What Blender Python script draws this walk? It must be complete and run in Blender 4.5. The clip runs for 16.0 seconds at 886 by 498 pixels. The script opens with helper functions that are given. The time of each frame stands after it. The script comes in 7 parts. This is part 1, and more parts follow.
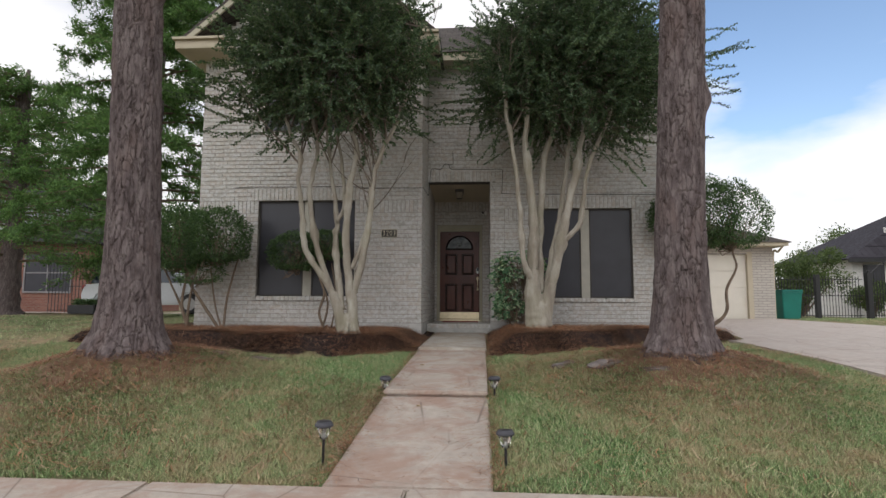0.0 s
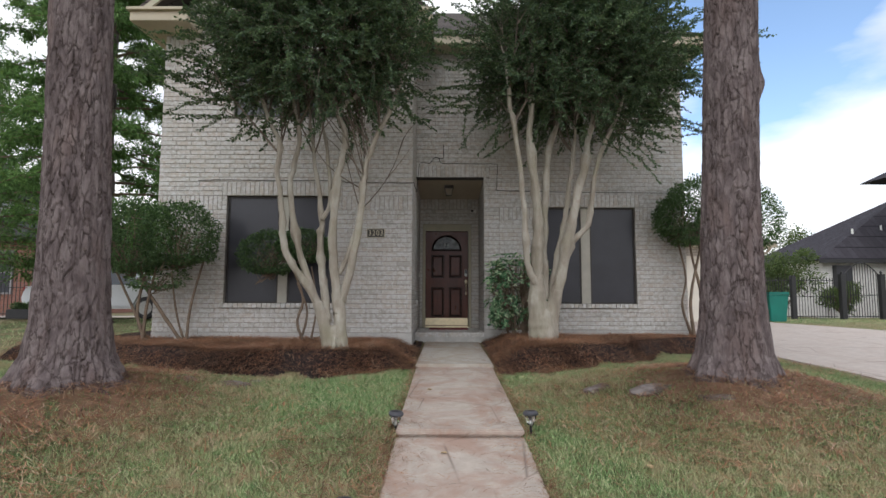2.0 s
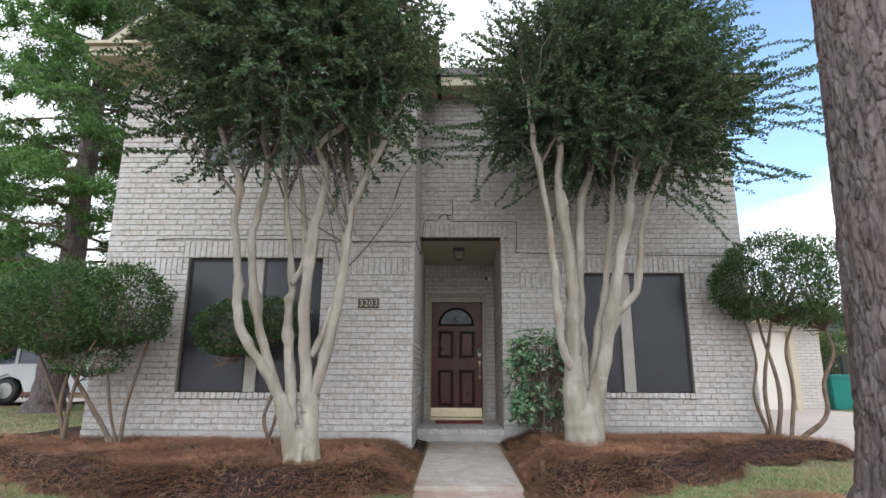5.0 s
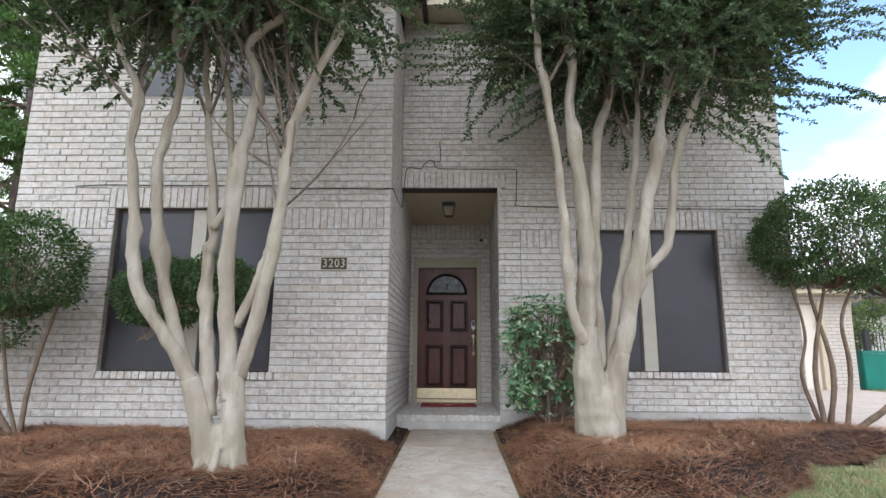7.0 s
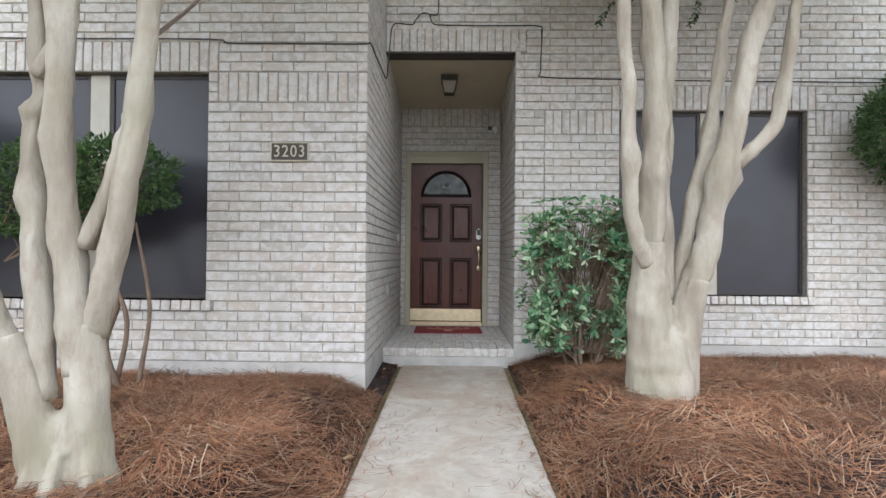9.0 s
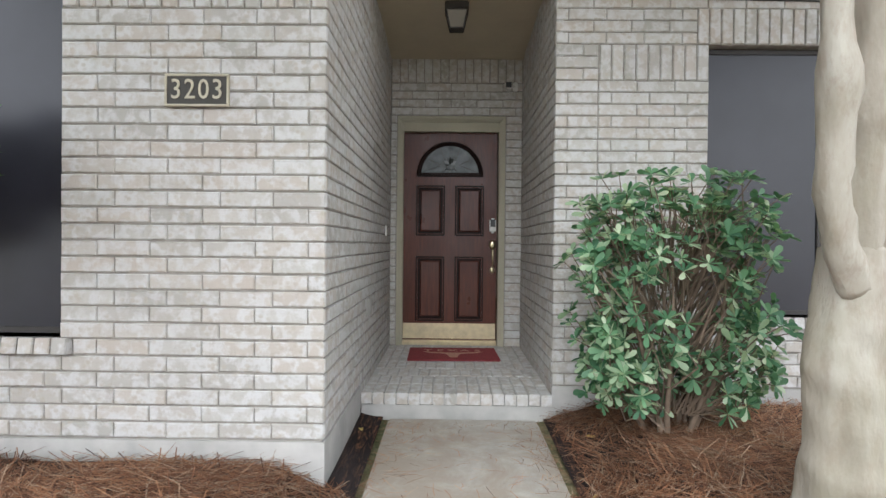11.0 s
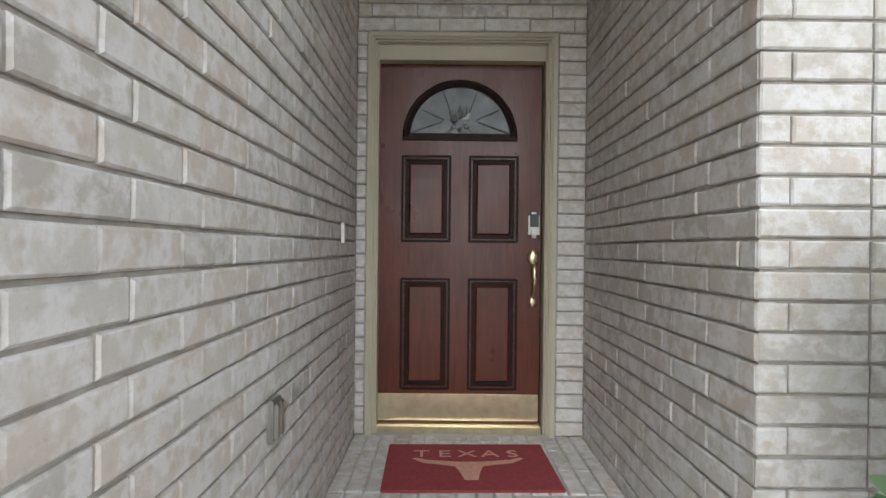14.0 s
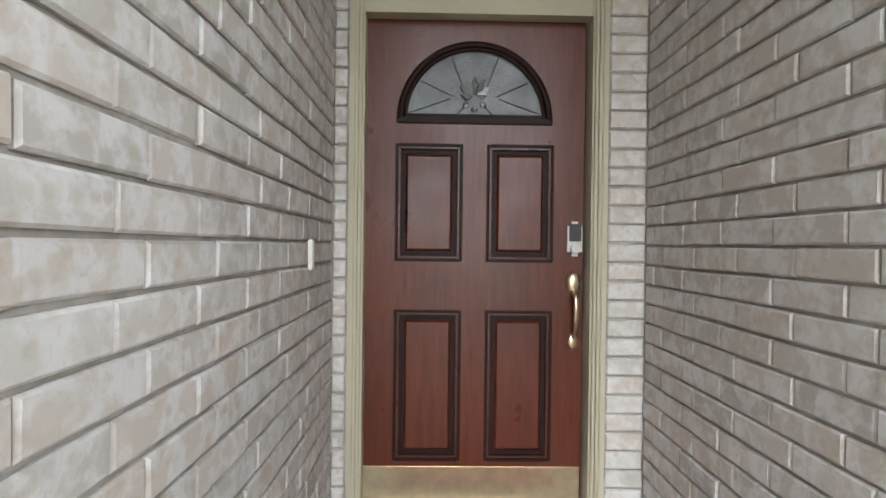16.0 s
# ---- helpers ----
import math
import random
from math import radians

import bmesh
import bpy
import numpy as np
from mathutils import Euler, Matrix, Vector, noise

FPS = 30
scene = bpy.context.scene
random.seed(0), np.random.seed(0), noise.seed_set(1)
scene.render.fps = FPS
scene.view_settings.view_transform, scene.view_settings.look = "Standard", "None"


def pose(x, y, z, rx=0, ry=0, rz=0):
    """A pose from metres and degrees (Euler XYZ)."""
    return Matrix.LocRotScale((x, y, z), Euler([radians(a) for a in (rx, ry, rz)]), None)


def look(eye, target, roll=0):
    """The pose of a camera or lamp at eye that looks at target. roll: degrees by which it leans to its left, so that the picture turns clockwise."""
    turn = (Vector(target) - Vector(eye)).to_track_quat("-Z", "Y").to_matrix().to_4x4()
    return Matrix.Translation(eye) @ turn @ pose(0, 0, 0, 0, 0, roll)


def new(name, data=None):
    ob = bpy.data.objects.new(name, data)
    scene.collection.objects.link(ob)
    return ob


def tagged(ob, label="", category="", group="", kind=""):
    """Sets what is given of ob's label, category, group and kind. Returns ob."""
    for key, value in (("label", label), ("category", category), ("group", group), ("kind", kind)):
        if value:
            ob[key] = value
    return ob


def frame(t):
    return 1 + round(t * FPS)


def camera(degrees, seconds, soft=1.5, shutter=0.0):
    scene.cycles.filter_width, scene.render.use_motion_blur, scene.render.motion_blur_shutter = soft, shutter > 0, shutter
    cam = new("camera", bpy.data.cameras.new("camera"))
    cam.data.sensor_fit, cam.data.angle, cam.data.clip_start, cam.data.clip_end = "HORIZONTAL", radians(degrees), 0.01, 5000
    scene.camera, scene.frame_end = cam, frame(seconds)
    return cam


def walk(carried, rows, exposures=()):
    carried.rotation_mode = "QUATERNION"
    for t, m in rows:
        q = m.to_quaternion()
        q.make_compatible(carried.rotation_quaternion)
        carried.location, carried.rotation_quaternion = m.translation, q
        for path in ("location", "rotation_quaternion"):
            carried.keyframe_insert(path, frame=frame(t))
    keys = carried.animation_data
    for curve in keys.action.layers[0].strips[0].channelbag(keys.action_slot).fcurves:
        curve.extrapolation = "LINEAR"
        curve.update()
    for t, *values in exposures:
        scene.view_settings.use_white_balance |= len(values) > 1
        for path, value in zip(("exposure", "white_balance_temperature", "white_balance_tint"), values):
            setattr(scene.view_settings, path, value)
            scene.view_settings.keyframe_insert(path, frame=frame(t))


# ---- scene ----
cam = camera(77.9, 16.0)
PATH = [
    (0, (0.15, -0.295, 1.331), (0.008, 1.691, 1.524), 0.3),
    (0.5, (-0.069, -0.157, 1.325), (-0.109, 1.834, 1.517), 0.3),
    (1, (-0.238, 0.082, 1.364), (-0.249, 2.073, 1.553), 0.3),
    (1.5, (-0.325, 0.322, 1.437), (-0.332, 2.313, 1.623), 0.3),
    (2, (-0.39, 0.617, 1.489), (-0.401, 2.609, 1.674), 0.2),
    (2.5, (-0.421, 0.902, 1.536), (-0.435, 2.892, 1.73), 0.2),
    (3, (-0.448, 1.203, 1.596), (-0.465, 3.186, 1.857), 0.2),
    (3.5, (-0.473, 1.474, 1.632), (-0.493, 3.438, 2.008), 0.2),
    (6, (-0.304, 3.032, 1.636), (-0.359, 4.978, 2.096), 0.4),
    (6.5, (-0.259, 3.394, 1.633), (-0.308, 5.343, 2.077), 0.4),
    (7, (-0.22, 3.776, 1.637), (-0.27, 5.74, 2.01), 0.4),
    (7.5, (-0.198, 4.177, 1.668), (-0.249, 6.161, 1.916), 0.5),
    (8, (-0.226, 4.611, 1.681), (-0.262, 6.607, 1.81), 0.6),
    (8.5, (-0.249, 4.999, 1.731), (-0.285, 6.998, 1.787), 0.6),
    (9, (-0.267, 5.41, 1.787), (-0.308, 7.409, 1.812), 0.5),
    (11.5, (-0.393, 7.525, 1.897), (-0.416, 9.525, 1.879), 0.6),
    (12, (-0.412, 7.942, 1.915), (-0.432, 9.942, 1.899), 0.6),
    (12.5, (-0.415, 8.312, 1.922), (-0.431, 10.312, 1.908), 0.6),
    (13, (-0.426, 8.684, 1.938), (-0.437, 10.684, 1.923), 0.6),
    (13.5, (-0.441, 9.064, 1.937), (-0.451, 11.064, 1.93), 0.6),
    (14, (-0.464, 9.387, 1.932), (-0.467, 11.387, 1.929), 0.6),
    (14.5, (-0.482, 9.678, 1.955), (-0.476, 11.678, 1.952), 0.6),
    (15, (-0.512, 9.906, 1.997), (-0.491, 11.906, 1.983), 0.7),
    (15.5, (-0.533, 10.107, 2.029), (-0.507, 12.106, 2.015), 0.7),
    (16, (-0.548, 10.207, 2.035), (-0.512, 12.207, 2.021), 0.7),
]
walk(cam, [(t, look(eye, target, roll)) for t, eye, target, roll in PATH], ((0, -0.38, 6400, 10), (1.5, -0.22, 6250, 10), (2.5, -0.05, 6150, 10), (3.5, 0.3, 6000, 10), (6.0, 0.46, 5950, 10), (7.0, 0.66, 5950, 10), (8.0, 0.82, 5950, 9), (9.0, 0.95, 5950, 9), (11.5, 1.1, 6050, 7), (12.5, 1.18, 6050, 8), (14.0, 1.65, 6100, 8), (15.5, 2.1, 6150, 8), (16.0, 2.3, 6150, 8)))
scene.view_settings.exposure = 0.0

# ---- sky and sun ----
world = bpy.data.worlds.new("sky")
scene.world = world
world.use_nodes = True
wn, wl = world.node_tree.nodes, world.node_tree.links
background = wn["Background"]
sky = wn.new("ShaderNodeTexSky")
sky.sky_type, sky.sun_disc = "NISHITA", False
sky.sun_elevation, sky.sun_rotation = radians(36), radians(194)
sky.air_density, sky.dust_density = 1.0, 1.5
sky_gain = wn.new("ShaderNodeVectorMath")
sky_gain.operation = "SCALE"
sky_gain.inputs["Scale"].default_value = 2.6
wl.new(sky.outputs[0], sky_gain.inputs[0])
place = wn.new("ShaderNodeTexCoord")
stretch = wn.new("ShaderNodeMapping")
stretch.inputs["Scale"].default_value = (1.0, 1.0, 2.6)
stretch.inputs["Location"].default_value = (0.35, 0.1, 0.2)
wl.new(place.outputs["Generated"], stretch.inputs[0])
puffs = wn.new("ShaderNodeTexNoise")
puffs.inputs["Scale"].default_value, puffs.inputs["Detail"].default_value = 1.7, 7
wl.new(stretch.outputs[0], puffs.inputs["Vector"])
cover = wn.new("ShaderNodeValToRGB")
cover.color_ramp.elements[0].position, cover.color_ramp.elements[1].position = 0.27, 0.40
clearing = wn.new("ShaderNodeVectorMath")
clearing.operation = "DOT_PRODUCT"
clearing.inputs[1].default_value = Vector((0.40, 0.76, 0.52)).normalized()
wl.new(place.outputs["Generated"], clearing.inputs[0])
gap = wn.new("ShaderNodeMapRange")
gap.inputs["From Min"].default_value, gap.inputs["From Max"].default_value = 0.96, 0.992
gap.inputs["To Max"].default_value = 0.15
wl.new(clearing.outputs["Value"], gap.inputs["Value"])
thinned = wn.new("ShaderNodeMath")
thinned.operation = "SUBTRACT"
wl.new(puffs.outputs["Fac"], thinned.inputs[0])
wl.new(gap.outputs[0], thinned.inputs[1])
wl.new(thinned.outputs[0], cover.inputs[0])
shade = wn.new("ShaderNodeTexNoise")
shade.inputs["Scale"].default_value, shade.inputs["Detail"].default_value = 2.6, 5
wl.new(stretch.outputs[0], shade.inputs["Vector"])
greys = wn.new("ShaderNodeValToRGB")
greys.color_ramp.elements[0].position, greys.color_ramp.elements[0].color = 0.34, (9.4, 9.7, 10.8, 1)
greys.color_ramp.elements[1].position, greys.color_ramp.elements[1].color = 0.48, (14.5, 14.3, 14.3, 1)
wl.new(shade.outputs["Fac"], greys.inputs[0])
clouds = wn.new("ShaderNodeMix")
clouds.data_type = "RGBA"
wl.new(cover.outputs[0], clouds.inputs["Factor"])
wl.new(sky_gain.outputs[0], clouds.inputs["A"])
wl.new(greys.outputs[0], clouds.inputs["B"])
wl.new(clouds.outputs["Result"], background.inputs["Color"])
background.inputs["Strength"].default_value = 0.1

sun = new("sun", bpy.data.lights.new("sun", "SUN"))
sun.data.energy, sun.data.angle, sun.data.color = 1.0, radians(40), (1.0, 0.97, 0.93)
sun.matrix_world = look((0, 0, 30), (3, 12, 21))

# ---- materials ----


class Shader:
    """A material and short ways to add nodes to it."""

    def __init__(self, name, color=(0.5, 0.5, 0.5), rough=0.7, metal=0.0, spec=0.5):
        self.m = bpy.data.materials.new(name)
        self.m.use_nodes = True
        self.nodes, self.links = self.m.node_tree.nodes, self.m.node_tree.links
        self.bsdf = self.nodes["Principled BSDF"]
        self.bsdf.inputs["Base Color"].default_value = (*color, 1)
        self.bsdf.inputs["Roughness"].default_value = rough
        self.bsdf.inputs["Metallic"].default_value = metal
        self.bsdf.inputs["Specular IOR Level"].default_value = spec
        self.place = self.nodes.new("ShaderNodeNewGeometry").outputs["Position"]
        self.bumped = None

    def mapped(self, scale=(1, 1, 1), turn=(0, 0, 0)):
        n = self.nodes.new("ShaderNodeMapping")
        n.inputs["Scale"].default_value = scale
        n.inputs["Rotation"].default_value = [radians(a) for a in turn]
        self.links.new(self.place, n.inputs[0])
        return n.outputs[0]

    def noise(self, scale, detail=4, rough=0.55, vector=None, distort=0.0):
        n = self.nodes.new("ShaderNodeTexNoise")
        n.inputs["Scale"].default_value, n.inputs["Detail"].default_value = scale, detail
        n.inputs["Roughness"].default_value, n.inputs["Distortion"].default_value = rough, distort
        self.links.new(vector or self.place, n.inputs["Vector"])
        return n.outputs["Fac"]

    def voronoi(self, scale, vector=None, feature="DISTANCE_TO_EDGE"):
        n = self.nodes.new("ShaderNodeTexVoronoi")
        n.feature = feature
        n.inputs["Scale"].default_value = scale
        self.links.new(vector or self.place, n.inputs["Vector"])
        return n.outputs["Distance"]

    def ramp(self, fac, *stops):
        n = self.nodes.new("ShaderNodeValToRGB")
        els = n.color_ramp.elements
        while len(els) < len(stops):
            els.new(0.5)
        for e, (at, c) in zip(els, stops):
            e.position, e.color = at, (*c, 1) if isinstance(c, tuple) else (c, c, c, 1)
        self.links.new(fac, n.inputs[0])
        return n.outputs[0]

    def mix(self, fac, a, b, mode="MIX"):
        n = self.nodes.new("ShaderNodeMix")
        n.data_type, n.blend_type = "RGBA", mode
        for socket, v in (("Factor", fac), ("A", a), ("B", b)):
            s = n.inputs[socket]
            if isinstance(v, bpy.types.NodeSocket):
                self.links.new(v, s)
            else:
                s.default_value = v if socket == "Factor" else (*v, 1)
        return n.outputs["Result"]

    def math(self, op, a, b=0.0):
        n = self.nodes.new("ShaderNodeMath")
        n.operation = op
        for s, v in zip(n.inputs, (a, b)):
            if isinstance(v, bpy.types.NodeSocket):
                self.links.new(v, s)
            else:
                s.default_value = v
        return n.outputs[0]

    def chance(self):
        """A random value of each piece: of the object, and of the island in a joined mesh."""
        a = self.nodes.new("ShaderNodeObjectInfo").outputs["Random"]
        b = self.nodes.new("ShaderNodeNewGeometry").outputs["Random Per Island"]
        return self.math("FRACT", self.math("ADD", a, b))

    def color(self, socket):
        self.links.new(socket, self.bsdf.inputs["Base Color"])
        return self

    def rough(self, socket):
        self.links.new(socket, self.bsdf.inputs["Roughness"])
        return self

    def bump(self, height, strength=0.3, distance=0.01):
        n = self.nodes.new("ShaderNodeBump")
        n.inputs["Strength"].default_value, n.inputs["Distance"].default_value = strength, distance
        self.links.new(height, n.inputs["Height"])
        if self.bumped:
            self.links.new(self.bumped, n.inputs["Normal"])
        self.bumped = n.outputs[0]
        self.links.new(self.bumped, self.bsdf.inputs["Normal"])
        return self


def brick_material():
    s = Shader("painted_brick", rough=0.88, spec=0.25)
    base = s.ramp(s.chance(), (0.0, (0.41, 0.395, 0.365)), (0.3, (0.515, 0.48, 0.44)), (0.55, (0.495, 0.445, 0.395)), (0.8, (0.53, 0.52, 0.49)), (1.0, (0.44, 0.42, 0.39)))
    white = s.ramp(s.noise(17, 4, 0.55, distort=0.3), (0.44, 0.0), (0.57, 1.0))
    c = s.mix(s.math("MULTIPLY", white, 0.75), base, (0.63, 0.63, 0.63))
    blots = s.ramp(s.voronoi(27, s.mapped((1, 1, 1.15)), "F1"), (0.22, 1.0), (0.42, 0.0))
    some = s.ramp(s.noise(9, 3), (0.44, 0.0), (0.60, 1.0))
    c = s.mix(s.math("MULTIPLY", s.math("MULTIPLY", blots, some), 0.7), c, (0.44, 0.395, 0.33))
    worn = s.ramp(s.noise(34, 5, 0.7, distort=1.0), (0.55, 0.0), (0.66, 1.0))
    c = s.mix(s.math("MULTIPLY", worn, 0.35), c, (0.42, 0.36, 0.29))
    pits = s.ramp(s.noise(95, 4, 0.7), (0.60, 0.0), (0.70, 1.0))
    c = s.mix(s.math("MULTIPLY", pits, 0.3), c, (0.36, 0.33, 0.29))
    dirt = s.ramp(s.noise(1.1, 5), (0.45, 0.0), (0.75, 1.0))
    c = s.mix(s.math("MULTIPLY", dirt, 0.2), c, (0.44, 0.42, 0.38))
    s.color(c)
    s.bump(s.noise(70, 6, 0.75), 0.6, 0.004).bump(s.noise(14, 3), 0.6, 0.010)
    return s.m


def plain(name, color, rough=0.7, metal=0.0, spec=0.5, vary=0.15, scale=12, bump=0.15, depth=0.003):
    """A paint, plastic, metal or stone with soft patches and a fine grain."""
    s = Shader(name, color, rough, metal, spec)
    dark = tuple(v * (1 - vary) for v in color)
    light = tuple(min(1, v * (1 + vary)) for v in color)
    s.color(s.ramp(s.noise(scale, 5), (0.3, dark), (0.7, light)))
    if bump:
        s.bump(s.noise(scale * 8, 4), bump, depth)
    return s.m


def leaf_material(name, dark, light, rough=0.5, tip=None):
    s = Shader(name, light, rough, spec=0.35)
    c = s.ramp(s.chance(), (0.0, dark), (0.6, light), (1.0, tip or tuple(v * 1.35 for v in light)))
    patch = s.ramp(s.noise(1.3, 3), (0.35, 0.72), (0.7, 1.15))
    s.color(s.mix(1.0, c, patch, "MULTIPLY"))
    thin = s.nodes.new("ShaderNodeBsdfTranslucent")
    blend = s.nodes.new("ShaderNodeMixShader")
    blend.inputs[0].default_value = 0.38
    s.links.new(s.mix(1.0, c, (1.0, 1.0, 0.6), "MULTIPLY"), thin.inputs["Color"])
    s.links.new(s.bsdf.outputs[0], blend.inputs[1])
    s.links.new(thin.outputs[0], blend.inputs[2])
    s.links.new(blend.outputs[0], s.nodes["Material Output"].inputs["Surface"])
    return s.m


def dry_patches(s):
    """Where the grass is dry: broad patches broken by small tufts."""
    broad = s.ramp(s.noise(0.8, 5, 0.6), (0.42, 0.0), (0.60, 1.0))
    small = s.ramp(s.noise(7, 4, 0.7), (0.42, 0.25), (0.60, 1.0))
    return s.math("MULTIPLY", broad, small)


def grass_ground_material():
    s = Shader("lawn_soil", rough=0.95, spec=0.15)
    a = s.ramp(s.noise(24, 6, 0.75), (0.3, (0.06, 0.065, 0.035)), (0.5, (0.15, 0.16, 0.08)), (0.7, (0.30, 0.27, 0.16)))
    c = s.mix(s.math("MULTIPLY", dry_patches(s), 0.8), a, (0.42, 0.29, 0.19))
    s.color(c).bump(s.noise(70, 5, 0.7), 0.9, 0.02)
    return s.m


def blade_material():
    s = Shader("grass_blade", rough=0.6, spec=0.3)
    green = s.ramp(s.chance(), (0.0, (0.07, 0.14, 0.055)), (0.45, (0.19, 0.32, 0.12)), (0.75, (0.33, 0.46, 0.20)), (1.0, (0.62, 0.56, 0.36)))
    s.color(s.mix(s.math("MULTIPLY", dry_patches(s), 0.75), green, (0.50, 0.38, 0.24)))
    return s.m


def straw_material():
    s = Shader("pine_straw", rough=0.8, spec=0.2)
    c = s.ramp(s.chance(), (0.0, (0.10, 0.055, 0.042)), (0.35, (0.29, 0.135, 0.075)), (0.7, (0.45, 0.225, 0.12)), (1.0, (0.52, 0.40, 0.29)))
    dim = s.ramp(s.noise(1.0, 4), (0.35, 0.55), (0.65, 1.1))
    s.color(s.mix(1.0, c, dim, "MULTIPLY"))
    return s.m


def mulch_material():
    s = Shader("mulch_bed", rough=0.95, spec=0.1)
    one = s.noise(38, 5, 0.7, s.mapped((1, 0.14, 1), (0, 0, 25)), 0.8)
    two = s.noise(34, 5, 0.7, s.mapped((1, 0.14, 1), (0, 0, -50)), 0.8)
    streak = s.math("MAXIMUM", one, two)
    c = s.ramp(streak, (0.50, (0.022, 0.018, 0.018)), (0.58, (0.075, 0.045, 0.036)), (0.64, (0.22, 0.105, 0.06)), (0.72, (0.36, 0.19, 0.11)))
    bare = s.ramp(s.noise(1.6, 4), (0.46, 0.0), (0.62, 0.75))
    s.color(s.mix(bare, c, (0.05, 0.042, 0.042)))
    s.bump(streak, 1.0, 0.03)
    return s.m


def concrete_material(name, base, stain, cracks=True, amount=0.5):
    s = Shader(name, rough=0.9, spec=0.25)
    c = s.ramp(s.noise(9, 7, 0.7), (0.3, tuple(v * 0.8 for v in base)), (0.6, base), (0.8, tuple(min(1, v * 1.15) for v in base)))
    big = s.ramp(s.noise(2.1, 8, 0.72, distort=0.6), (0.44, 0.0), (0.60, 1.0))
    c = s.mix(s.math("MULTIPLY", big, amount), c, stain)
    if cracks:
        lines = s.ramp(s.voronoi(1.5, s.mapped((1, 0.8, 1))), (0.0, 1.0), (0.012, 0.0))
        broken = s.ramp(s.noise(1.1, 3), (0.42, 0.0), (0.55, 1.0))
        c = s.mix(s.math("MULTIPLY", s.math("MULTIPLY", lines, broken), 0.7), c, (0.16, 0.12, 0.1))
    speck = s.ramp(s.noise(95, 3, 0.6), (0.62, 0.0), (0.72, 0.5))
    s.color(s.mix(speck, c, tuple(v * 0.5 for v in base)))
    s.bump(s.noise(40, 6, 0.7), 0.35, 0.006)
    return s.m


def bark_material():
    s = Shader("pine_bark", rough=0.95, spec=0.15)
    v = s.mapped((1, 1, 0.3))
    c = s.ramp(s.noise(13, 7, 0.72, v), (0.28, (0.065, 0.052, 0.053)), (0.48, (0.145, 0.117, 0.117)), (0.72, (0.26, 0.222, 0.218)))
    rust = s.ramp(s.noise(4, 4, 0.6, v), (0.5, 0.0), (0.7, 0.5))
    c = s.mix(rust, c, (0.17, 0.118, 0.105))
    crack = s.ramp(s.voronoi(17, s.mix(0.10, s.mapped((1, 1, 0.2)), s.nodes["Noise Texture"].outputs["Color"])), (0.0, 0.8), (0.07, 0.0))
    crack = s.math("MULTIPLY", crack, s.ramp(s.noise(5, 4, 0.6, v), (0.32, 0.1), (0.52, 1.0)))
    s.color(s.mix(crack, c, (0.05, 0.036, 0.032)))
    s.bump(s.ramp(s.math("SUBTRACT", 1.0, crack), (0.0, 0.0), (1.0, 1.0)), 0.6, 0.012)
    s.bump(s.noise(45, 7, 0.75, v), 0.9, 0.012).bump(s.noise(15, 4, 0.6, v), 0.6, 0.02)
    return s.m


def crape_bark_material():
    s = Shader("smooth_bark", rough=0.7, spec=0.25)
    v = s.mapped((1, 1, 0.3))
    c = s.ramp(s.noise(6, 5, 0.6, v), (0.3, (0.23, 0.20, 0.16)), (0.5, (0.34, 0.31, 0.26)), (0.72, (0.44, 0.42, 0.37)))
    moss = s.ramp(s.noise(2.2, 4), (0.48, 0.0), (0.70, 0.6))
    blot = s.ramp(s.noise(19, 5, 0.7, s.mapped((1, 1, 0.45))), (0.5, 0.0), (0.63, 0.5))
    c = s.mix(blot, c, (0.27, 0.22, 0.175))
    s.color(s.mix(moss, c, (0.24, 0.225, 0.155)))
    s.bump(s.noise(11, 4, 0.6, v), 0.8, 0.02).bump(s.noise(60, 4), 0.3, 0.004)
    return s.m


def door_material():
    s = Shader("mahogany_door", rough=0.34, spec=0.4)
    grain = s.noise(9, 7, 0.65, s.mapped((6, 6, 0.5)), 0.4)
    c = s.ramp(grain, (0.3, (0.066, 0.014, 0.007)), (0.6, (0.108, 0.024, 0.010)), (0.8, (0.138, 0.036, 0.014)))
    s.color(s.mix(s.ramp(s.noise(2.2, 3), (0.4, 0.0), (0.75, 0.5)), c, (0.044, 0.013, 0.010)))
    s.rough(s.ramp(s.noise(4, 4), (0.3, 0.25), (0.8, 0.48)))
    s.bump(grain, 0.08, 0.002)
    return s.m


def shingle_material(name, color):
    s = Shader(name, rough=0.95, spec=0.15)
    n = s.nodes.new("ShaderNodeTexBrick")
    n.inputs["Scale"].default_value = 3.0
    n.inputs["Brick Width"].default_value, n.inputs["Row Height"].default_value, n.inputs["Mortar Size"].default_value = 0.9, 0.42, 0.02
    n.inputs["Color1"].default_value = (*color, 1)
    n.inputs["Color2"].default_value = (*(v * 1.4 for v in color), 1)
    n.inputs["Mortar"].default_value = (*(v * 0.4 for v in color), 1)
    s.links.new(s.mapped((1, 1, 1), (35, 0, 0)), n.inputs["Vector"])
    s.color(s.mix(s.ramp(s.noise(3, 5), (0.4, 0.0), (0.7, 0.4)), n.outputs["Color"], tuple(v * 0.7 for v in color)))
    s.bump(s.noise(80, 3), 0.4, 0.005)
    return s.m


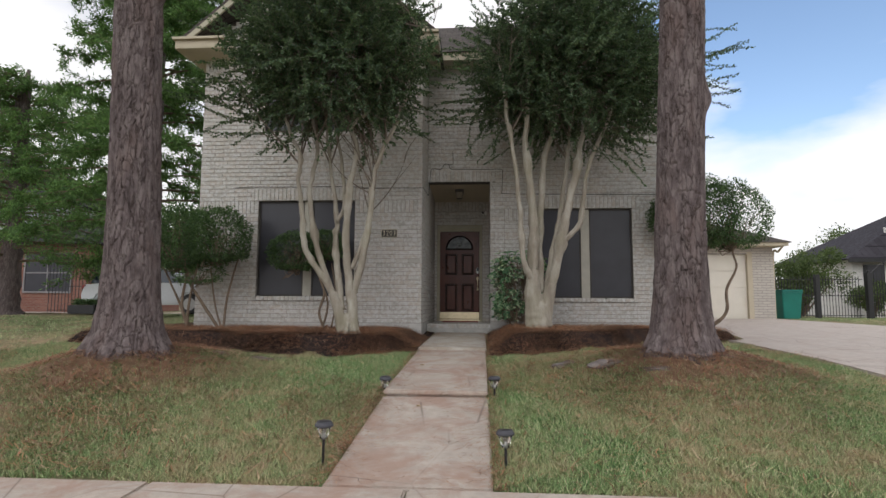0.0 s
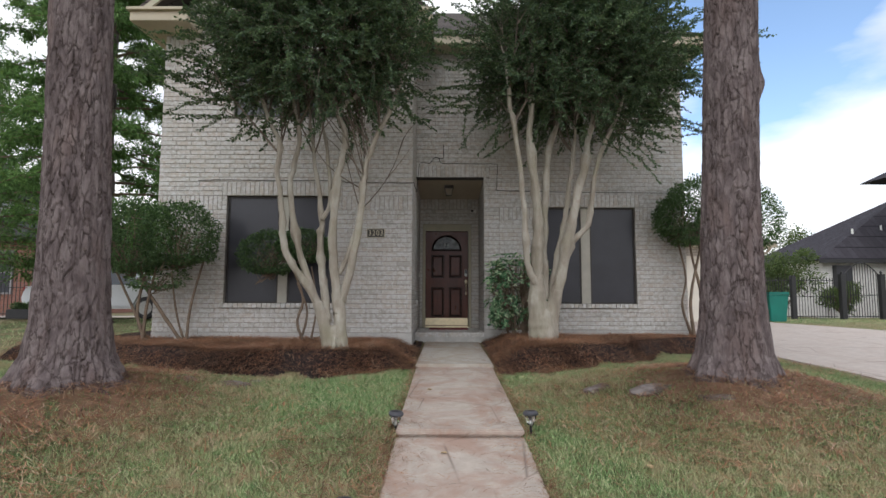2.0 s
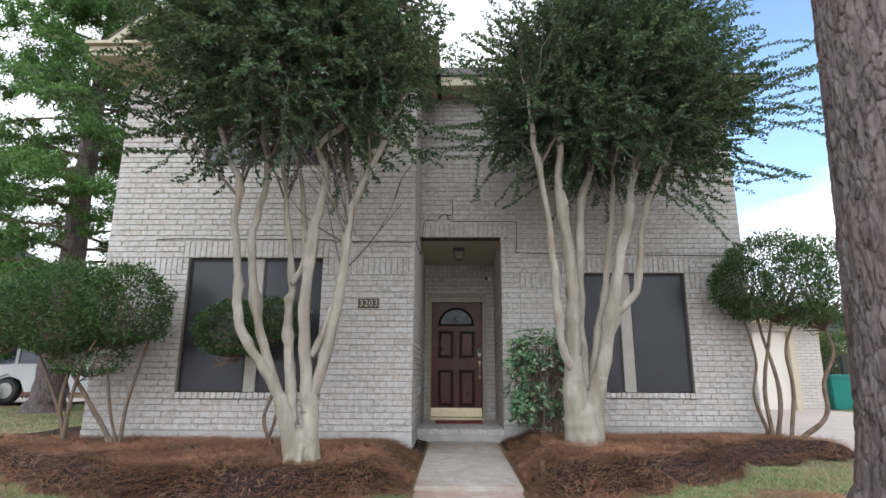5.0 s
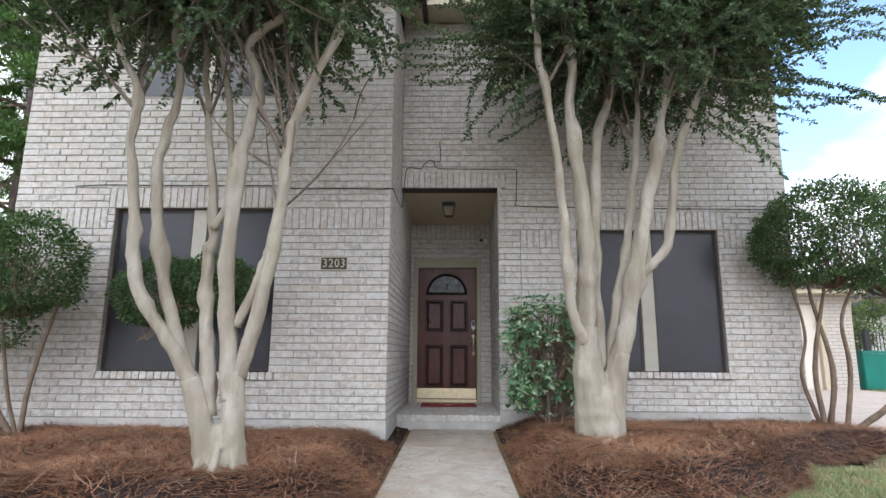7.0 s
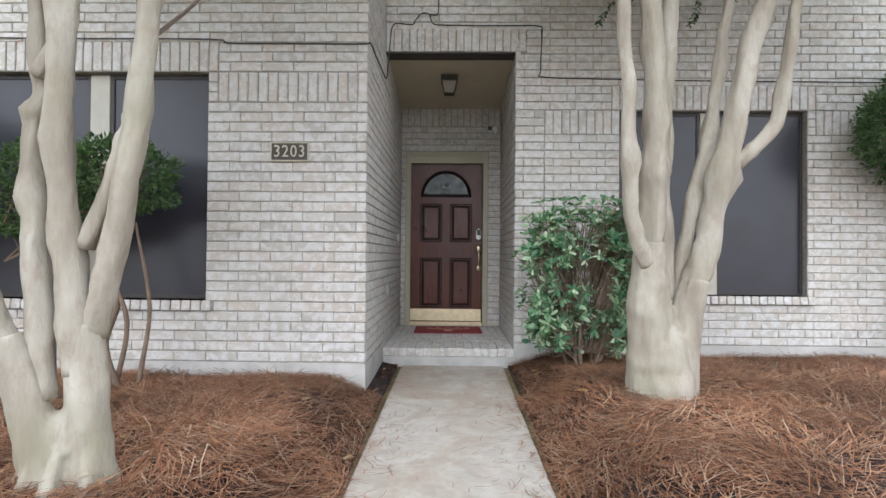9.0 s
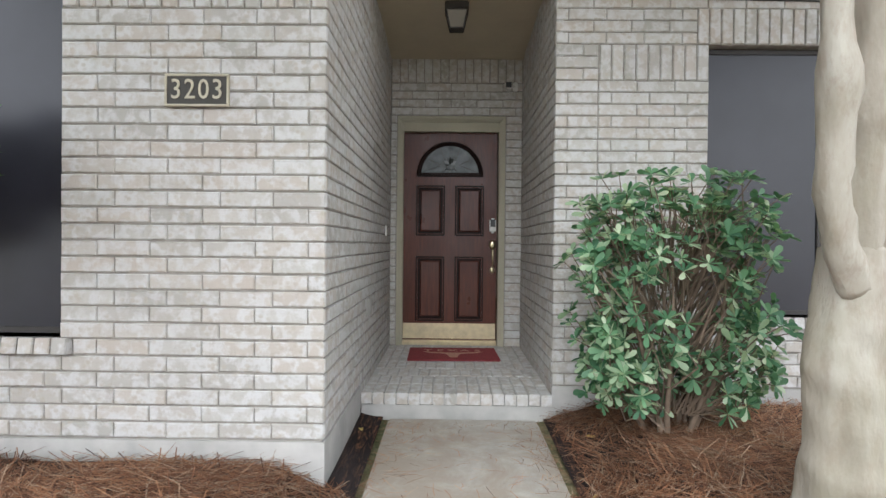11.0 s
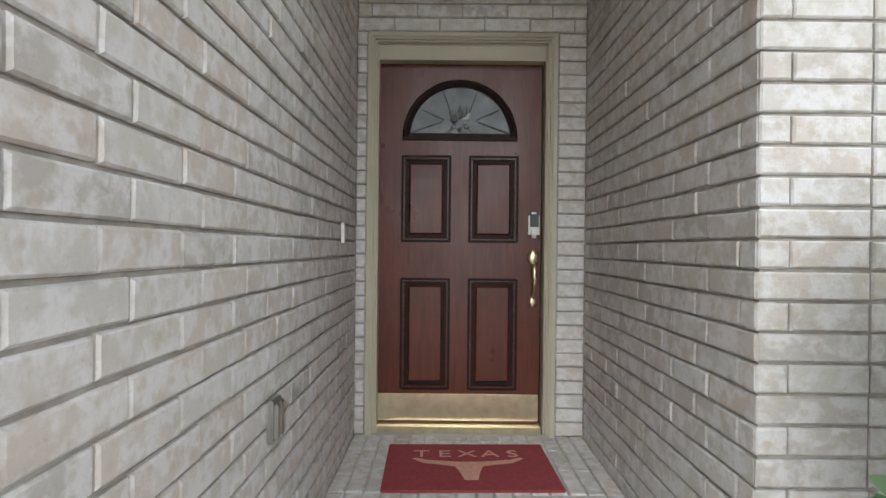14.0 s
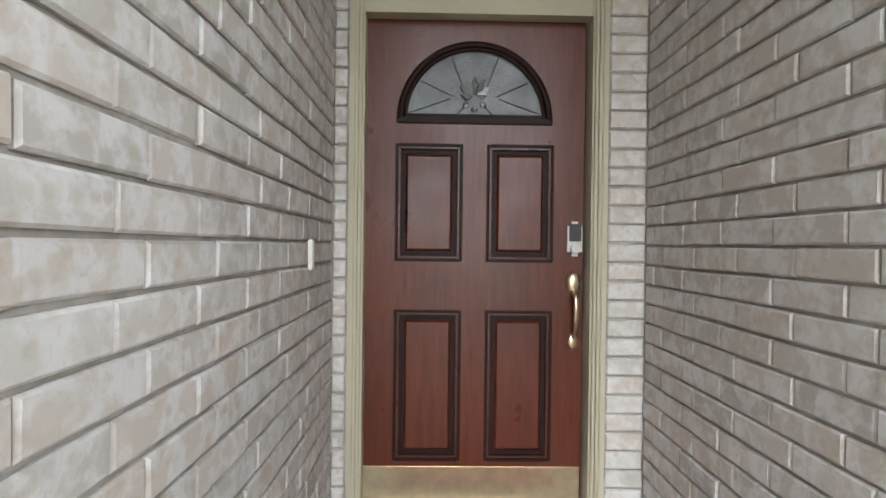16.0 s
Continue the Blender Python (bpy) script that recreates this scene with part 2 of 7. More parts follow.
def far_brick_material(name, c1, c2, mortar):
    s = Shader(name, rough=0.9, spec=0.2)
    n = s.nodes.new("ShaderNodeTexBrick")
    n.inputs["Scale"].default_value = 1.0
    n.inputs["Brick Width"].default_value, n.inputs["Row Height"].default_value, n.inputs["Mortar Size"].default_value = 0.25, 0.078, 0.008
    for k, c in (("Color1", c1), ("Color2", c2), ("Mortar", mortar)):
        n.inputs[k].default_value = (*c, 1)
    s.links.new(s.mapped((1, 1, 1), (90, 0, 0)), n.inputs["Vector"])
    s.color(s.mix(s.ramp(s.noise(1.5, 5), (0.4, 0.0), (0.7, 0.3)), n.outputs["Color"], tuple(v * 0.75 for v in c1)))
    return s.m


BRICK = brick_material()
MORTAR = plain("mortar", (0.32, 0.30, 0.27), 0.95, vary=0.25, scale=20, bump=0.4)
FOUNDATION = plain("foundation_concrete", (0.46, 0.45, 0.43), 0.92, vary=0.15, scale=6, bump=0.3)
TRIM = plain("tan_trim_paint", (0.42, 0.39, 0.29), 0.55, vary=0.06, scale=5, bump=0.05)
SOFFIT = plain("soffit_paint", (0.50, 0.44, 0.33), 0.6, vary=0.06, scale=4, bump=0.05)
SCREEN = plain("solar_screen", (0.026, 0.026, 0.036), 0.28, vary=0.15, scale=3, bump=0.0)
BRONZE = plain("bronze_frame", (0.035, 0.03, 0.028), 0.5, bump=0.0)
MULLION = plain("mullion_paint", (0.45, 0.43, 0.37), 0.6, vary=0.08, scale=6, bump=0.05)
IRON = plain("black_iron", (0.02, 0.02, 0.022), 0.5, bump=0.0)
DOOR = door_material()
# Far darker than the door leaf; for the mouldings and the panel backs.
DOOR_GROOVE = plain("dark_door_moulding", (0.016, 0.006, 0.005), 0.55, spec=0.2, vary=0.25, scale=8, bump=0.0)
BRASS = plain("brass", (0.66, 0.57, 0.39), 0.30, metal=1.0, vary=0.12, scale=20, bump=0.0)
NICKEL = plain("nickel", (0.42, 0.41, 0.39), 0.42, metal=1.0, vary=0.1, scale=20, bump=0.0)
BLACK = plain("black_plastic", (0.02, 0.02, 0.023), 0.35, bump=0.0)
WHITE = plain("white_plastic", (0.75, 0.75, 0.72), 0.45, vary=0.05, bump=0.0)
CONCRETE = concrete_material("walk_concrete", (0.46, 0.40, 0.35), (0.33, 0.20, 0.15), amount=0.65)
WORN = concrete_material("worn_concrete", (0.46, 0.43, 0.385), (0.34, 0.28, 0.22), False, amount=0.75)
PALE = concrete_material("drive_concrete", (0.52, 0.46, 0.42), (0.40, 0.31, 0.27), amount=0.35)
SOIL = grass_ground_material()
BLADE = blade_material()
STRAW = straw_material()
MULCH = mulch_material()
LITTER = concrete_material("needle_litter", (0.27, 0.165, 0.11), (0.20, 0.15, 0.09), False, 0.65)
PALE_TWIG = plain("pale_twig_bark", (0.15, 0.12, 0.095), 0.85, vary=0.25, scale=7, bump=0.1)
BARK = bark_material()
CRAPE = crape_bark_material()
TWIG = plain("twig_bark", (0.17, 0.125, 0.09), 0.9, vary=0.3, scale=9, bump=0.3)
CRAPE_LEAF = leaf_material("crape_leaf", (0.05, 0.088, 0.055), (0.10, 0.165, 0.09), 0.45, (0.18, 0.26, 0.14))
BUSH_LEAF = leaf_material("clipped_leaf", (0.045, 0.085, 0.04), (0.09, 0.165, 0.065), 0.4, (0.17, 0.27, 0.12))
CYPRESS_LEAF = leaf_material("cypress_leaf", (0.07, 0.14, 0.05), (0.14, 0.26, 0.09), 0.7, (0.22, 0.36, 0.13))
VARIEGATED = leaf_material("variegated_leaf", (0.05, 0.14, 0.075), (0.19, 0.36, 0.20), 0.4, (0.58, 0.66, 0.48))
FAR_LEAF = leaf_material("far_leaf", (0.06, 0.10, 0.04), (0.13, 0.18, 0.07), 0.7)
ROOF = shingle_material("roof_shingles", (0.075, 0.065, 0.06))
DARK_ROOF = shingle_material("dark_shingles", (0.045, 0.042, 0.05))
SIDE_BRICK = far_brick_material("side_brick", (0.5, 0.46, 0.42), (0.56, 0.52, 0.47), (0.3, 0.28, 0.26))
RED_BRICK = far_brick_material("red_brick", (0.20, 0.085, 0.065), (0.26, 0.12, 0.09), (0.25, 0.2, 0.18))
WHITE_BRICK = far_brick_material("white_brick", (0.66, 0.65, 0.63), (0.72, 0.71, 0.69), (0.5, 0.49, 0.48))
MAT_RED = plain("mat_red", (0.24, 0.035, 0.04), 0.95, vary=0.15, scale=60, bump=0.5)
MAT_TAN = plain("mat_lettering", (0.50, 0.27, 0.20), 0.95, vary=0.15, scale=60, bump=0.3)
GREEN_BIN = plain("green_bin_plastic", (0.01, 0.19, 0.15), 0.45, vary=0.1, scale=4, bump=0.0)
STONE = plain("grey_root", (0.17, 0.145, 0.135), 0.9, vary=0.3, scale=9, bump=0.7, depth=0.01)
CABLE = plain("black_cable", (0.02, 0.02, 0.02), 0.6, bump=0.0)


def glass_material(name, color=(0.8, 0.85, 0.85), rough=0.05):
    s = Shader(name, color, rough)
    s.bsdf.inputs["Transmission Weight"].default_value = 1.0
    return s


CLEAR = glass_material("lamp_glass", (0.9, 0.92, 0.9), 0.08).m


def textured_glass():
    s = Shader("textured_glass", (0.16, 0.18, 0.19), 0.16, spec=0.45)
    s.color(s.ramp(s.noise(7, 4), (0.3, (0.045, 0.053, 0.058)), (0.7, (0.13, 0.15, 0.155))))
    s.bump(s.noise(160, 3, 0.6), 0.6, 0.003).bump(s.voronoi(70), 0.3, 0.002)
    return s.m


LEADED = textured_glass()

# ---- mesh helpers ----


def mesh_object(name, data, material, parent=None, label="", kind="", smooth=False):
    if data.materials:
        data.materials.clear()
    data.materials.append(material)
    if smooth:
        data.polygons.foreach_set("use_smooth", [True] * len(data.polygons))
    ob = new(name, data)
    ob.parent = parent
    return tagged(ob, label, kind=kind)


def part(name, bm, material, parent=None, label="", kind="", smooth=False):
    data = bpy.data.meshes.new(name)
    bm.to_mesh(data)
    bm.free()
    return mesh_object(name, data, material, parent, label, kind, smooth)


def thing(name, x, y, z, label, category, group="", turn=0):
    ob = new(name)
    ob.matrix_basis = pose(x, y, z, 0, 0, turn)
    ob.empty_display_size = 0.1
    return tagged(ob, label, category, group)


def box(bm, x0, y0, z0, x1, y1, z1, bevel=0.0):
    v = [bm.verts.new((x, y, z)) for z in (z0, z1) for y in (y0, y1) for x in (x0, x1)]
    faces = [bm.faces.new([v[i] for i in f]) for f in ((0, 2, 3, 1), (4, 5, 7, 6), (0, 1, 5, 4), (2, 6, 7, 3), (0, 4, 6, 2), (1, 3, 7, 5))]
    if bevel:
        edges = list({e for f in faces for e in f.edges})
        bmesh.ops.bevel(bm, geom=edges, offset=bevel, segments=2, affect="EDGES")
    return bm


def boxed(*args, bevel=0.0):
    return box(bmesh.new(), *args, bevel=bevel)


def prism(bm, outline, a, b, axis="y"):
    """An outline extruded from a to b along an axis; outline points are the other two coordinates."""
    def at(p, w):
        return {"y": (p[0], w, p[1]), "x": (w, p[0], p[1]), "z": (p[0], p[1], w)}[axis]
    low, high = [bm.verts.new(at(p, a)) for p in outline], [bm.verts.new(at(p, b)) for p in outline]
    n = len(outline)
    bm.faces.new(low), bm.faces.new(high[::-1])
    for i in range(n):
        bm.faces.new((low[i], high[i], high[(i + 1) % n], low[(i + 1) % n]))
    bmesh.ops.recalc_face_normals(bm, faces=bm.faces)
    return bm


def lathe(bm, profile, centre=(0, 0, 0), sides=20, axis="z"):
    """Rings of (radius, height) closed at both ends."""
    rings = []
    for r, h in profile:
        ring = []
        for i in range(sides):
            a = 2 * math.pi * i / sides
            p = {"z": (r * math.cos(a), r * math.sin(a), h), "y": (r * math.cos(a), h, r * math.sin(a)), "x": (h, r * math.cos(a), r * math.sin(a))}[axis]
            ring.append(bm.verts.new(Vector(centre) + Vector(p)))
        rings.append(ring)
    for a, b in zip(rings, rings[1:]):
        for i in range(sides):
            bm.faces.new((a[i], a[(i + 1) % sides], b[(i + 1) % sides], b[i]))
    bm.faces.new(rings[0][::-1]), bm.faces.new(rings[-1])
    bmesh.ops.recalc_face_normals(bm, faces=bm.faces)
    return bm


def smooth_line(points, steps=6):
    """Catmull-Rom through points of any width."""
    p = np.array(points, float)
    p = np.vstack([2 * p[0] - p[1], p, 2 * p[-1] - p[-2]])
    out = []
    for i in range(1, len(p) - 2):
        for s in np.linspace(0, 1, steps, endpoint=False):
            out.append(0.5 * (2 * p[i] + (p[i + 1] - p[i - 1]) * s + (2 * p[i - 1] - 5 * p[i] + 4 * p[i + 1] - p[i + 2]) * s**2 + (3 * p[i] - p[i - 1] - 3 * p[i + 1] + p[i + 2]) * s**3))
    out.append(p[-2])
    return np.array(out)


def tube(bm, line, sides=10, knobs=0.0):
    """A tube along rows of x, y, z, radius."""
    line = np.array(line, float)
    side = Vector((1, 0, 0))
    rings = []
    for i, (x, y, z, r) in enumerate(line):
        a, b = line[max(i - 1, 0)][:3], line[min(i + 1, len(line) - 1)][:3]
        d = Vector(b - a).normalized()
        side = (side - d * side.dot(d)).normalized()
        up = d.cross(side)
        ring = []
        for k in range(sides):
            t = 2 * math.pi * k / sides
            q = side * math.cos(t) + up * math.sin(t)
            rr = r
            if knobs:
                rr *= 1 + knobs * noise.noise(Vector((x, y, z * 0.8)) * 5 + q * 1.2) + 0.5 * knobs * noise.noise(Vector((x, y, z)) * 14 + q * 2)
            ring.append(bm.verts.new(Vector((x, y, z)) + q * rr))
        rings.append(ring)
    for a, b in zip(rings, rings[1:]):
        for k in range(sides):
            bm.faces.new((a[k], a[(k + 1) % sides], b[(k + 1) % sides], b[k]))
    bm.faces.new(rings[0][::-1]), bm.faces.new(rings[-1])
    return bm


def fast_mesh(name, verts, faces):
    """A mesh from arrays; every face has the same number of corners."""
    verts, faces = np.asarray(verts, np.float32), np.asarray(faces, np.int32)
    data = bpy.data.meshes.new(name)
    data.vertices.add(len(verts)), data.loops.add(faces.size), data.polygons.add(len(faces))
    data.vertices.foreach_set("co", verts.ravel())
    data.loops.foreach_set("vertex_index", faces.ravel())
    data.polygons.foreach_set("loop_start", np.arange(0, faces.size, faces.shape[1], dtype=np.int32))
    data.polygons.foreach_set("use_smooth", [False] * len(faces))
    data.update(calc_edges=True)
    return data


def unit(v):
    return v / np.maximum(np.linalg.norm(v, axis=-1, keepdims=True), 1e-9)


def leaf_mesh(name, at, along, length, width, rng, fold=0.25):
    """Folded leaves: at (n, 3), along (n, 3) and lengths (n)."""
    n = len(at)
    along = unit(along)
    side = unit(np.cross(along, unit(rng.normal(size=(n, 3)) + (0, 0, 1.2))))
    up = np.cross(side, along)
    length, width = np.asarray(length)[:, None] * np.ones((n, 1)), np.asarray(width)[:, None] * np.ones((n, 1))
    mid = at + along * length * 0.45
    v = np.stack([at, mid + side * width / 2 + up * width * fold, at + along * length, mid - side * width / 2 + up * width * fold], 1).reshape(-1, 3)
    return fast_mesh(name, v, np.arange(4 * n).reshape(n, 4))


def round_leaf_mesh(name, at, along, length, width, rng):
    """Blunt oval leaves, widest near the tip."""
    n = len(at)
    along = unit(along)
    side = unit(np.cross(along, unit(rng.normal(size=(n, 3)) * 0.5 + (0, -0.3, 1.2))))
    up = np.cross(side, along)
    length, width = length[:, None], width[:, None]
    rows = [at]
    for s, w, h in ((0.4, 0.34, 0.02), (0.75, 0.5, 0.05), (0.94, 0.3, 0.03), (1.0, 0.0, 0.0), (0.94, -0.3, 0.03), (0.75, -0.5, 0.05), (0.4, -0.34, 0.02)):
        rows.append(at + along * length * s + side * width * w + up * width * h)
    return fast_mesh(name, np.stack(rows, 1).reshape(-1, 3), np.arange(8 * n).reshape(n, 8))


def strip_tubes(name, segments, radius):
    """Three-sided sticks: segments (n, 2, 3), radius (n, 2)."""
    a, b = segments[:, 0], segments[:, 1]
    d = unit(b - a)
    s = unit(np.cross(d, (0.3, 0.2, 0.93)))
    u = np.cross(d, s)
    v = []
    for p, r in ((a, radius[:, :1]), (b, radius[:, 1:])):
        for k in range(3):
            t = 2 * math.pi * k / 3
            v.append(p + (s * math.cos(t) + u * math.sin(t)) * r)
    v = np.stack(v, 1).reshape(-1, 3)
    base = np.arange(len(a))[:, None] * 6
    f = np.concatenate([base + np.array([k, (k + 1) % 3, 3 + (k + 1) % 3, 3 + k]) for k in range(3)])
    return fast_mesh(name, v, f)

# ---- ground ----
WALK_X = (-0.77, 0.21)
PINES = ((-3.5, 5.2), (2.26, 5.75))


def step01(a, b, v):
    t = np.clip((v - a) / (b - a), 0, 1)
    return t * t * (3 - 2 * t)


def bed_edge(x):
    """The y at which the mulch bed begins."""
    left = 6.82 + 0.6 * step01(-2.0, -0.8, x) + 1.2 * step01(-2.6, -5.6, x)
    right = 7.15 + 0.25 * step01(0.4, 1.2, x) + 1.9 * step01(1.1, 3.9, x)
    return np.where(x < -0.3, left, right)


def bed_mask(x, y):
    wob = 0.07 * np.sin(x * 5.1) + 0.05 * np.sin(x * 11.7 + 1)
    inside = step01(-0.12, 0.12, y - bed_edge(x) - wob)
    off_walk = step01(0.0, 0.1, np.maximum(WALK_X[0] - x, x - WALK_X[1]))
    return inside * off_walk * step01(-6.6, -6.3, x) * step01(4.55, 4.35, x)


def ground_height(x, y):
    x, y = np.asarray(x, float), np.asarray(y, float)
    z = np.interp(y, (-60, -3, -0.3, 2.9, 4.8, 7.0, 9.0, 12.0, 16.5, 24, 60), (-0.2, 0.03, 0.13, 0.27, 0.45, 0.60, 0.68, 0.74, 0.86, 0.72, 0.6))
    beside = step01(0.05, 0.5, np.maximum(WALK_X[0] - x, x - WALK_X[1]))
    slope = step01(0, 0.42, y - bed_edge(x)) * step01(-7.4, -6.2, x) * step01(4.9, 4.2, x) * step01(15, 11.5, y)
    level = np.where(x < -0.3, 0.85 - 0.03 * step01(7.6, 9.6, y), 0.88 - 0.06 * step01(9.3, 10.6, y))
    z = z + (np.maximum(level - z, 0)) * slope * beside
    for px, py in PINES:
        d2 = (x - px) ** 2 + ((y - py) * 0.9) ** 2
        z = z + (0.36 if px < 0 else 0.33) * np.exp(-d2 / 1.15) * beside
    lumps = 0.012 * np.sin(x * 3.1 + 0.7 * y) * np.sin(y * 2.3) + 0.008 * np.sin(x * 7.3 + 2) * np.sin(y * 6.1)
    return z + lumps * beside - 0.015 * (1 - beside) * step01(11, 10, y) * step01(2.6, 3.0, y)


def sheet(name, xs, ys, lift, material, mask=None, kind="", label="", parent=None):
    gx, gy = np.meshgrid(xs, ys)
    gz = ground_height(gx, gy) + lift
    v = np.stack([gx, gy, gz], -1).reshape(-1, 3)
    i = np.arange(len(v)).reshape(gx.shape)
    f = np.stack([i[:-1, :-1], i[:-1, 1:], i[1:, 1:], i[1:, :-1]], -1).reshape(-1, 4)
    if mask is not None:
        f = f[mask(v[f].mean(1)[:, 0], v[f].mean(1)[:, 1]) > 0.5]
    return mesh_object(name, fast_mesh(name, v, f), material, parent, label, kind, smooth=True)


XS = np.concatenate([np.linspace(-400, -12, 14), np.linspace(-11.5, 11.5, 231), np.linspace(12, 400, 14)])
YS = np.concatenate([np.linspace(-400, -5, 10), np.linspace(-4.5, 14, 186), np.linspace(14.5, 30, 20), np.linspace(32, 600, 14)])
sheet("ground", XS, YS, 0.0, SOIL, kind="structure", label="uneven lawn of mixed green and dry grass")
MX, MY = np.linspace(-6.7, 4.7, 260), np.linspace(6.8, 12.2, 130)


def litter_mask(x, y):
    near = 0
    for px, py in PINES:
        near = near + np.exp(-((x - px) ** 2 + (y - py) ** 2 * 0.8) / 1.3)
    ragged = 0.13 * np.sin(x * 6.3 + 2 * np.sin(y * 4.1)) + 0.1 * np.sin(y * 9.7 + 3 * np.sin(x * 3.3)) + 0.06 * np.sin(x * 23 + y * 17)
    return (near + ragged > 0.60) * 1.0 * (np.maximum(WALK_X[0] - x, x - WALK_X[1]) > 0.05) * (bed_mask(x, y) < 0.5)


sheet("needle_litter", np.linspace(-6, 4.2, 340), np.linspace(3.6, 7.6, 150), 0.009, LITTER, litter_mask, kind="structure", label="reddish litter of old pine needles round the pines")
mulch = sheet("mulch_bed", MX, MY, 0.022, MULCH, bed_mask, kind="structure", label="dark mulch bed covered with reddish pine straw")


def slab(name, x0, x1, y0, y1, z0, z1, material, label, thick=0.14, bevel=0.012):
    bm = bmesh.new()
    v = [bm.verts.new(p) for p in ((x0, y0, z0 - thick), (x1, y0, z0 - thick), (x0, y1, z1 - thick), (x1, y1, z1 - thick), (x0, y0, z0), (x1, y0, z0), (x0, y1, z1), (x1, y1, z1))]
    for f in ((0, 2, 3, 1), (4, 5, 7, 6), (0, 1, 5, 4), (2, 6, 7, 3), (0, 4, 6, 2), (1, 3, 7, 5)):
        bm.faces.new([v[i] for i in f])
    bmesh.ops.bevel(bm, geom=list(bm.edges), offset=bevel, segments=2, affect="EDGES")
    return part(name, bm, material, None, label, "structure")


slab("walk_slab", *WALK_X, 2.9, 4.835, 0.285, 0.465, CONCRETE, "cracked pinkish concrete walk slab")
slab("walk_slab", WALK_X[0] + 0.01, WALK_X[1] - 0.01, 4.81, 7.58, 0.525, 0.655, CONCRETE, "raised pinkish concrete walk slab with debris", 0.045)
slab("walk_footing", WALK_X[0] + 0.03, WALK_X[1] - 0.03, 4.83, 7.6, 0.475, 0.605, CONCRETE, "stained footing below the raised slab", 0.1)
slab("walk_slab", WALK_X[0] + 0.005, WALK_X[1], 7.565, 10.69, 0.69, 0.735, WORN, "pale worn concrete walk slab before the stoop", 0.06, bevel=0.014)
for i in range(-9, 9):
    slab("pavement_slab", i * 1.5 - 0.27, i * 1.5 + 1.22, 1.65, 2.885, 0.24, 0.285, CONCRETE, "stained concrete pavement slab")


def drive_mask(x, y):
    return ((x > 4.25 + 0.35 * step01(9, 5, y)) & (x < np.interp(y, (2, 14, 16.5), (10.6, 10.0, 8.75))) & (y < 16.6)).astype(float)


def drive_slab(x0, x1, x2, x3, y0, y1):
    """One bay of the drive: x0..x1 at y0, x2..x3 at y1, following the ground."""
    n, m = 8, 6
    top = []
    for j in range(m + 1):
        t = j / m
        for i in range(n + 1):
            x = (x0 + (x1 - x0) * i / n) * (1 - t) + (x2 + (x3 - x2) * i / n) * t
            top.append((x, y0 + (y1 - y0) * t))
    top = np.array(top)
    z = np.interp(top[:, 1], (-60, -3, -0.3, 2.9, 4.8, 7.0, 9.0, 12.0, 16.5, 24), (-0.2, 0.03, 0.13, 0.27, 0.45, 0.60, 0.68, 0.74, 0.86, 0.72)) + 0.035
    bm = bmesh.new()
    v = [bm.verts.new((x, y, zz)) for (x, y), zz in zip(top, z)]
    w = [bm.verts.new((x, y, zz - 0.15)) for (x, y), zz in zip(top, z)]
    for j in range(m):
        for i in range(n):
            k = j * (n + 1) + i
            bm.faces.new((v[k], v[k + 1], v[k + n + 2], v[k + n + 1]))
    rim = [i for i in range(n + 1)] + [j * (n + 1) + n for j in range(1, m + 1)] + [m * (n + 1) + i for i in range(n - 1, -1, -1)] + [j * (n + 1) for j in range(m - 1, 0, -1)]
    for a, b in zip(rim, rim[1:] + rim[:1]):
        bm.faces.new((w[a], w[b], v[b], v[a]))
    part("drive_slab", bm, PALE, None, "pale pinkish concrete drive slab", "structure")


DRIVE_Y = (-3.5, 0.2, 3.4, 6.6, 9.8, 13.0, 16.5)
for ya, yb in zip(DRIVE_Y, DRIVE_Y[1:]):
    la, lb = (4.25 + 0.35 * float(step01(9, 5, v)) for v in (ya, yb))
    ra, rb = (float(np.interp(v, (2, 14, 16.5), (10.6, 10.0, 8.75))) for v in (ya, yb))
    drive_slab(la, (la + ra) / 2 - 0.006, lb, (lb + rb) / 2 - 0.006, ya + 0.006, yb - 0.006)
    drive_slab((la + ra) / 2 + 0.006, ra, (lb + rb) / 2 + 0.006, rb, ya + 0.006, yb - 0.006)
sheet("neighbour_driveway", np.linspace(-30, -11.4, 40), np.linspace(12.9, 22.5, 30), 0.06, PALE, lambda x, y: ((y > 17.4 - (x + 13) * 0.35) & (x < -11.6)).astype(float), "structure", "pale concrete driveway of the neighbouring house")

# ---- house ----
C = 0.078
BASE_Z = 0.95
FLOOR_Z = 0.895
LEFT_Y, RIGHT_Y, BACK_Y = 9.66, 10.75, 12.42
PORCH_L, PORCH_R = -0.953, 0.316
HOUSE_L, HOUSE_R = -5.22, 4.06
WIN_L, WIN_R, WIN_UP = (-4.06, -2.21), (1.33, 3.13), (-4.0, -2.24)
SOFFIT_Z = 6.02


def walls(name, boxes, material, label):
    bm = bmesh.new()
    for b in boxes:
        box(bm, *b)
    return part(name, bm, material, None, label, "structure")


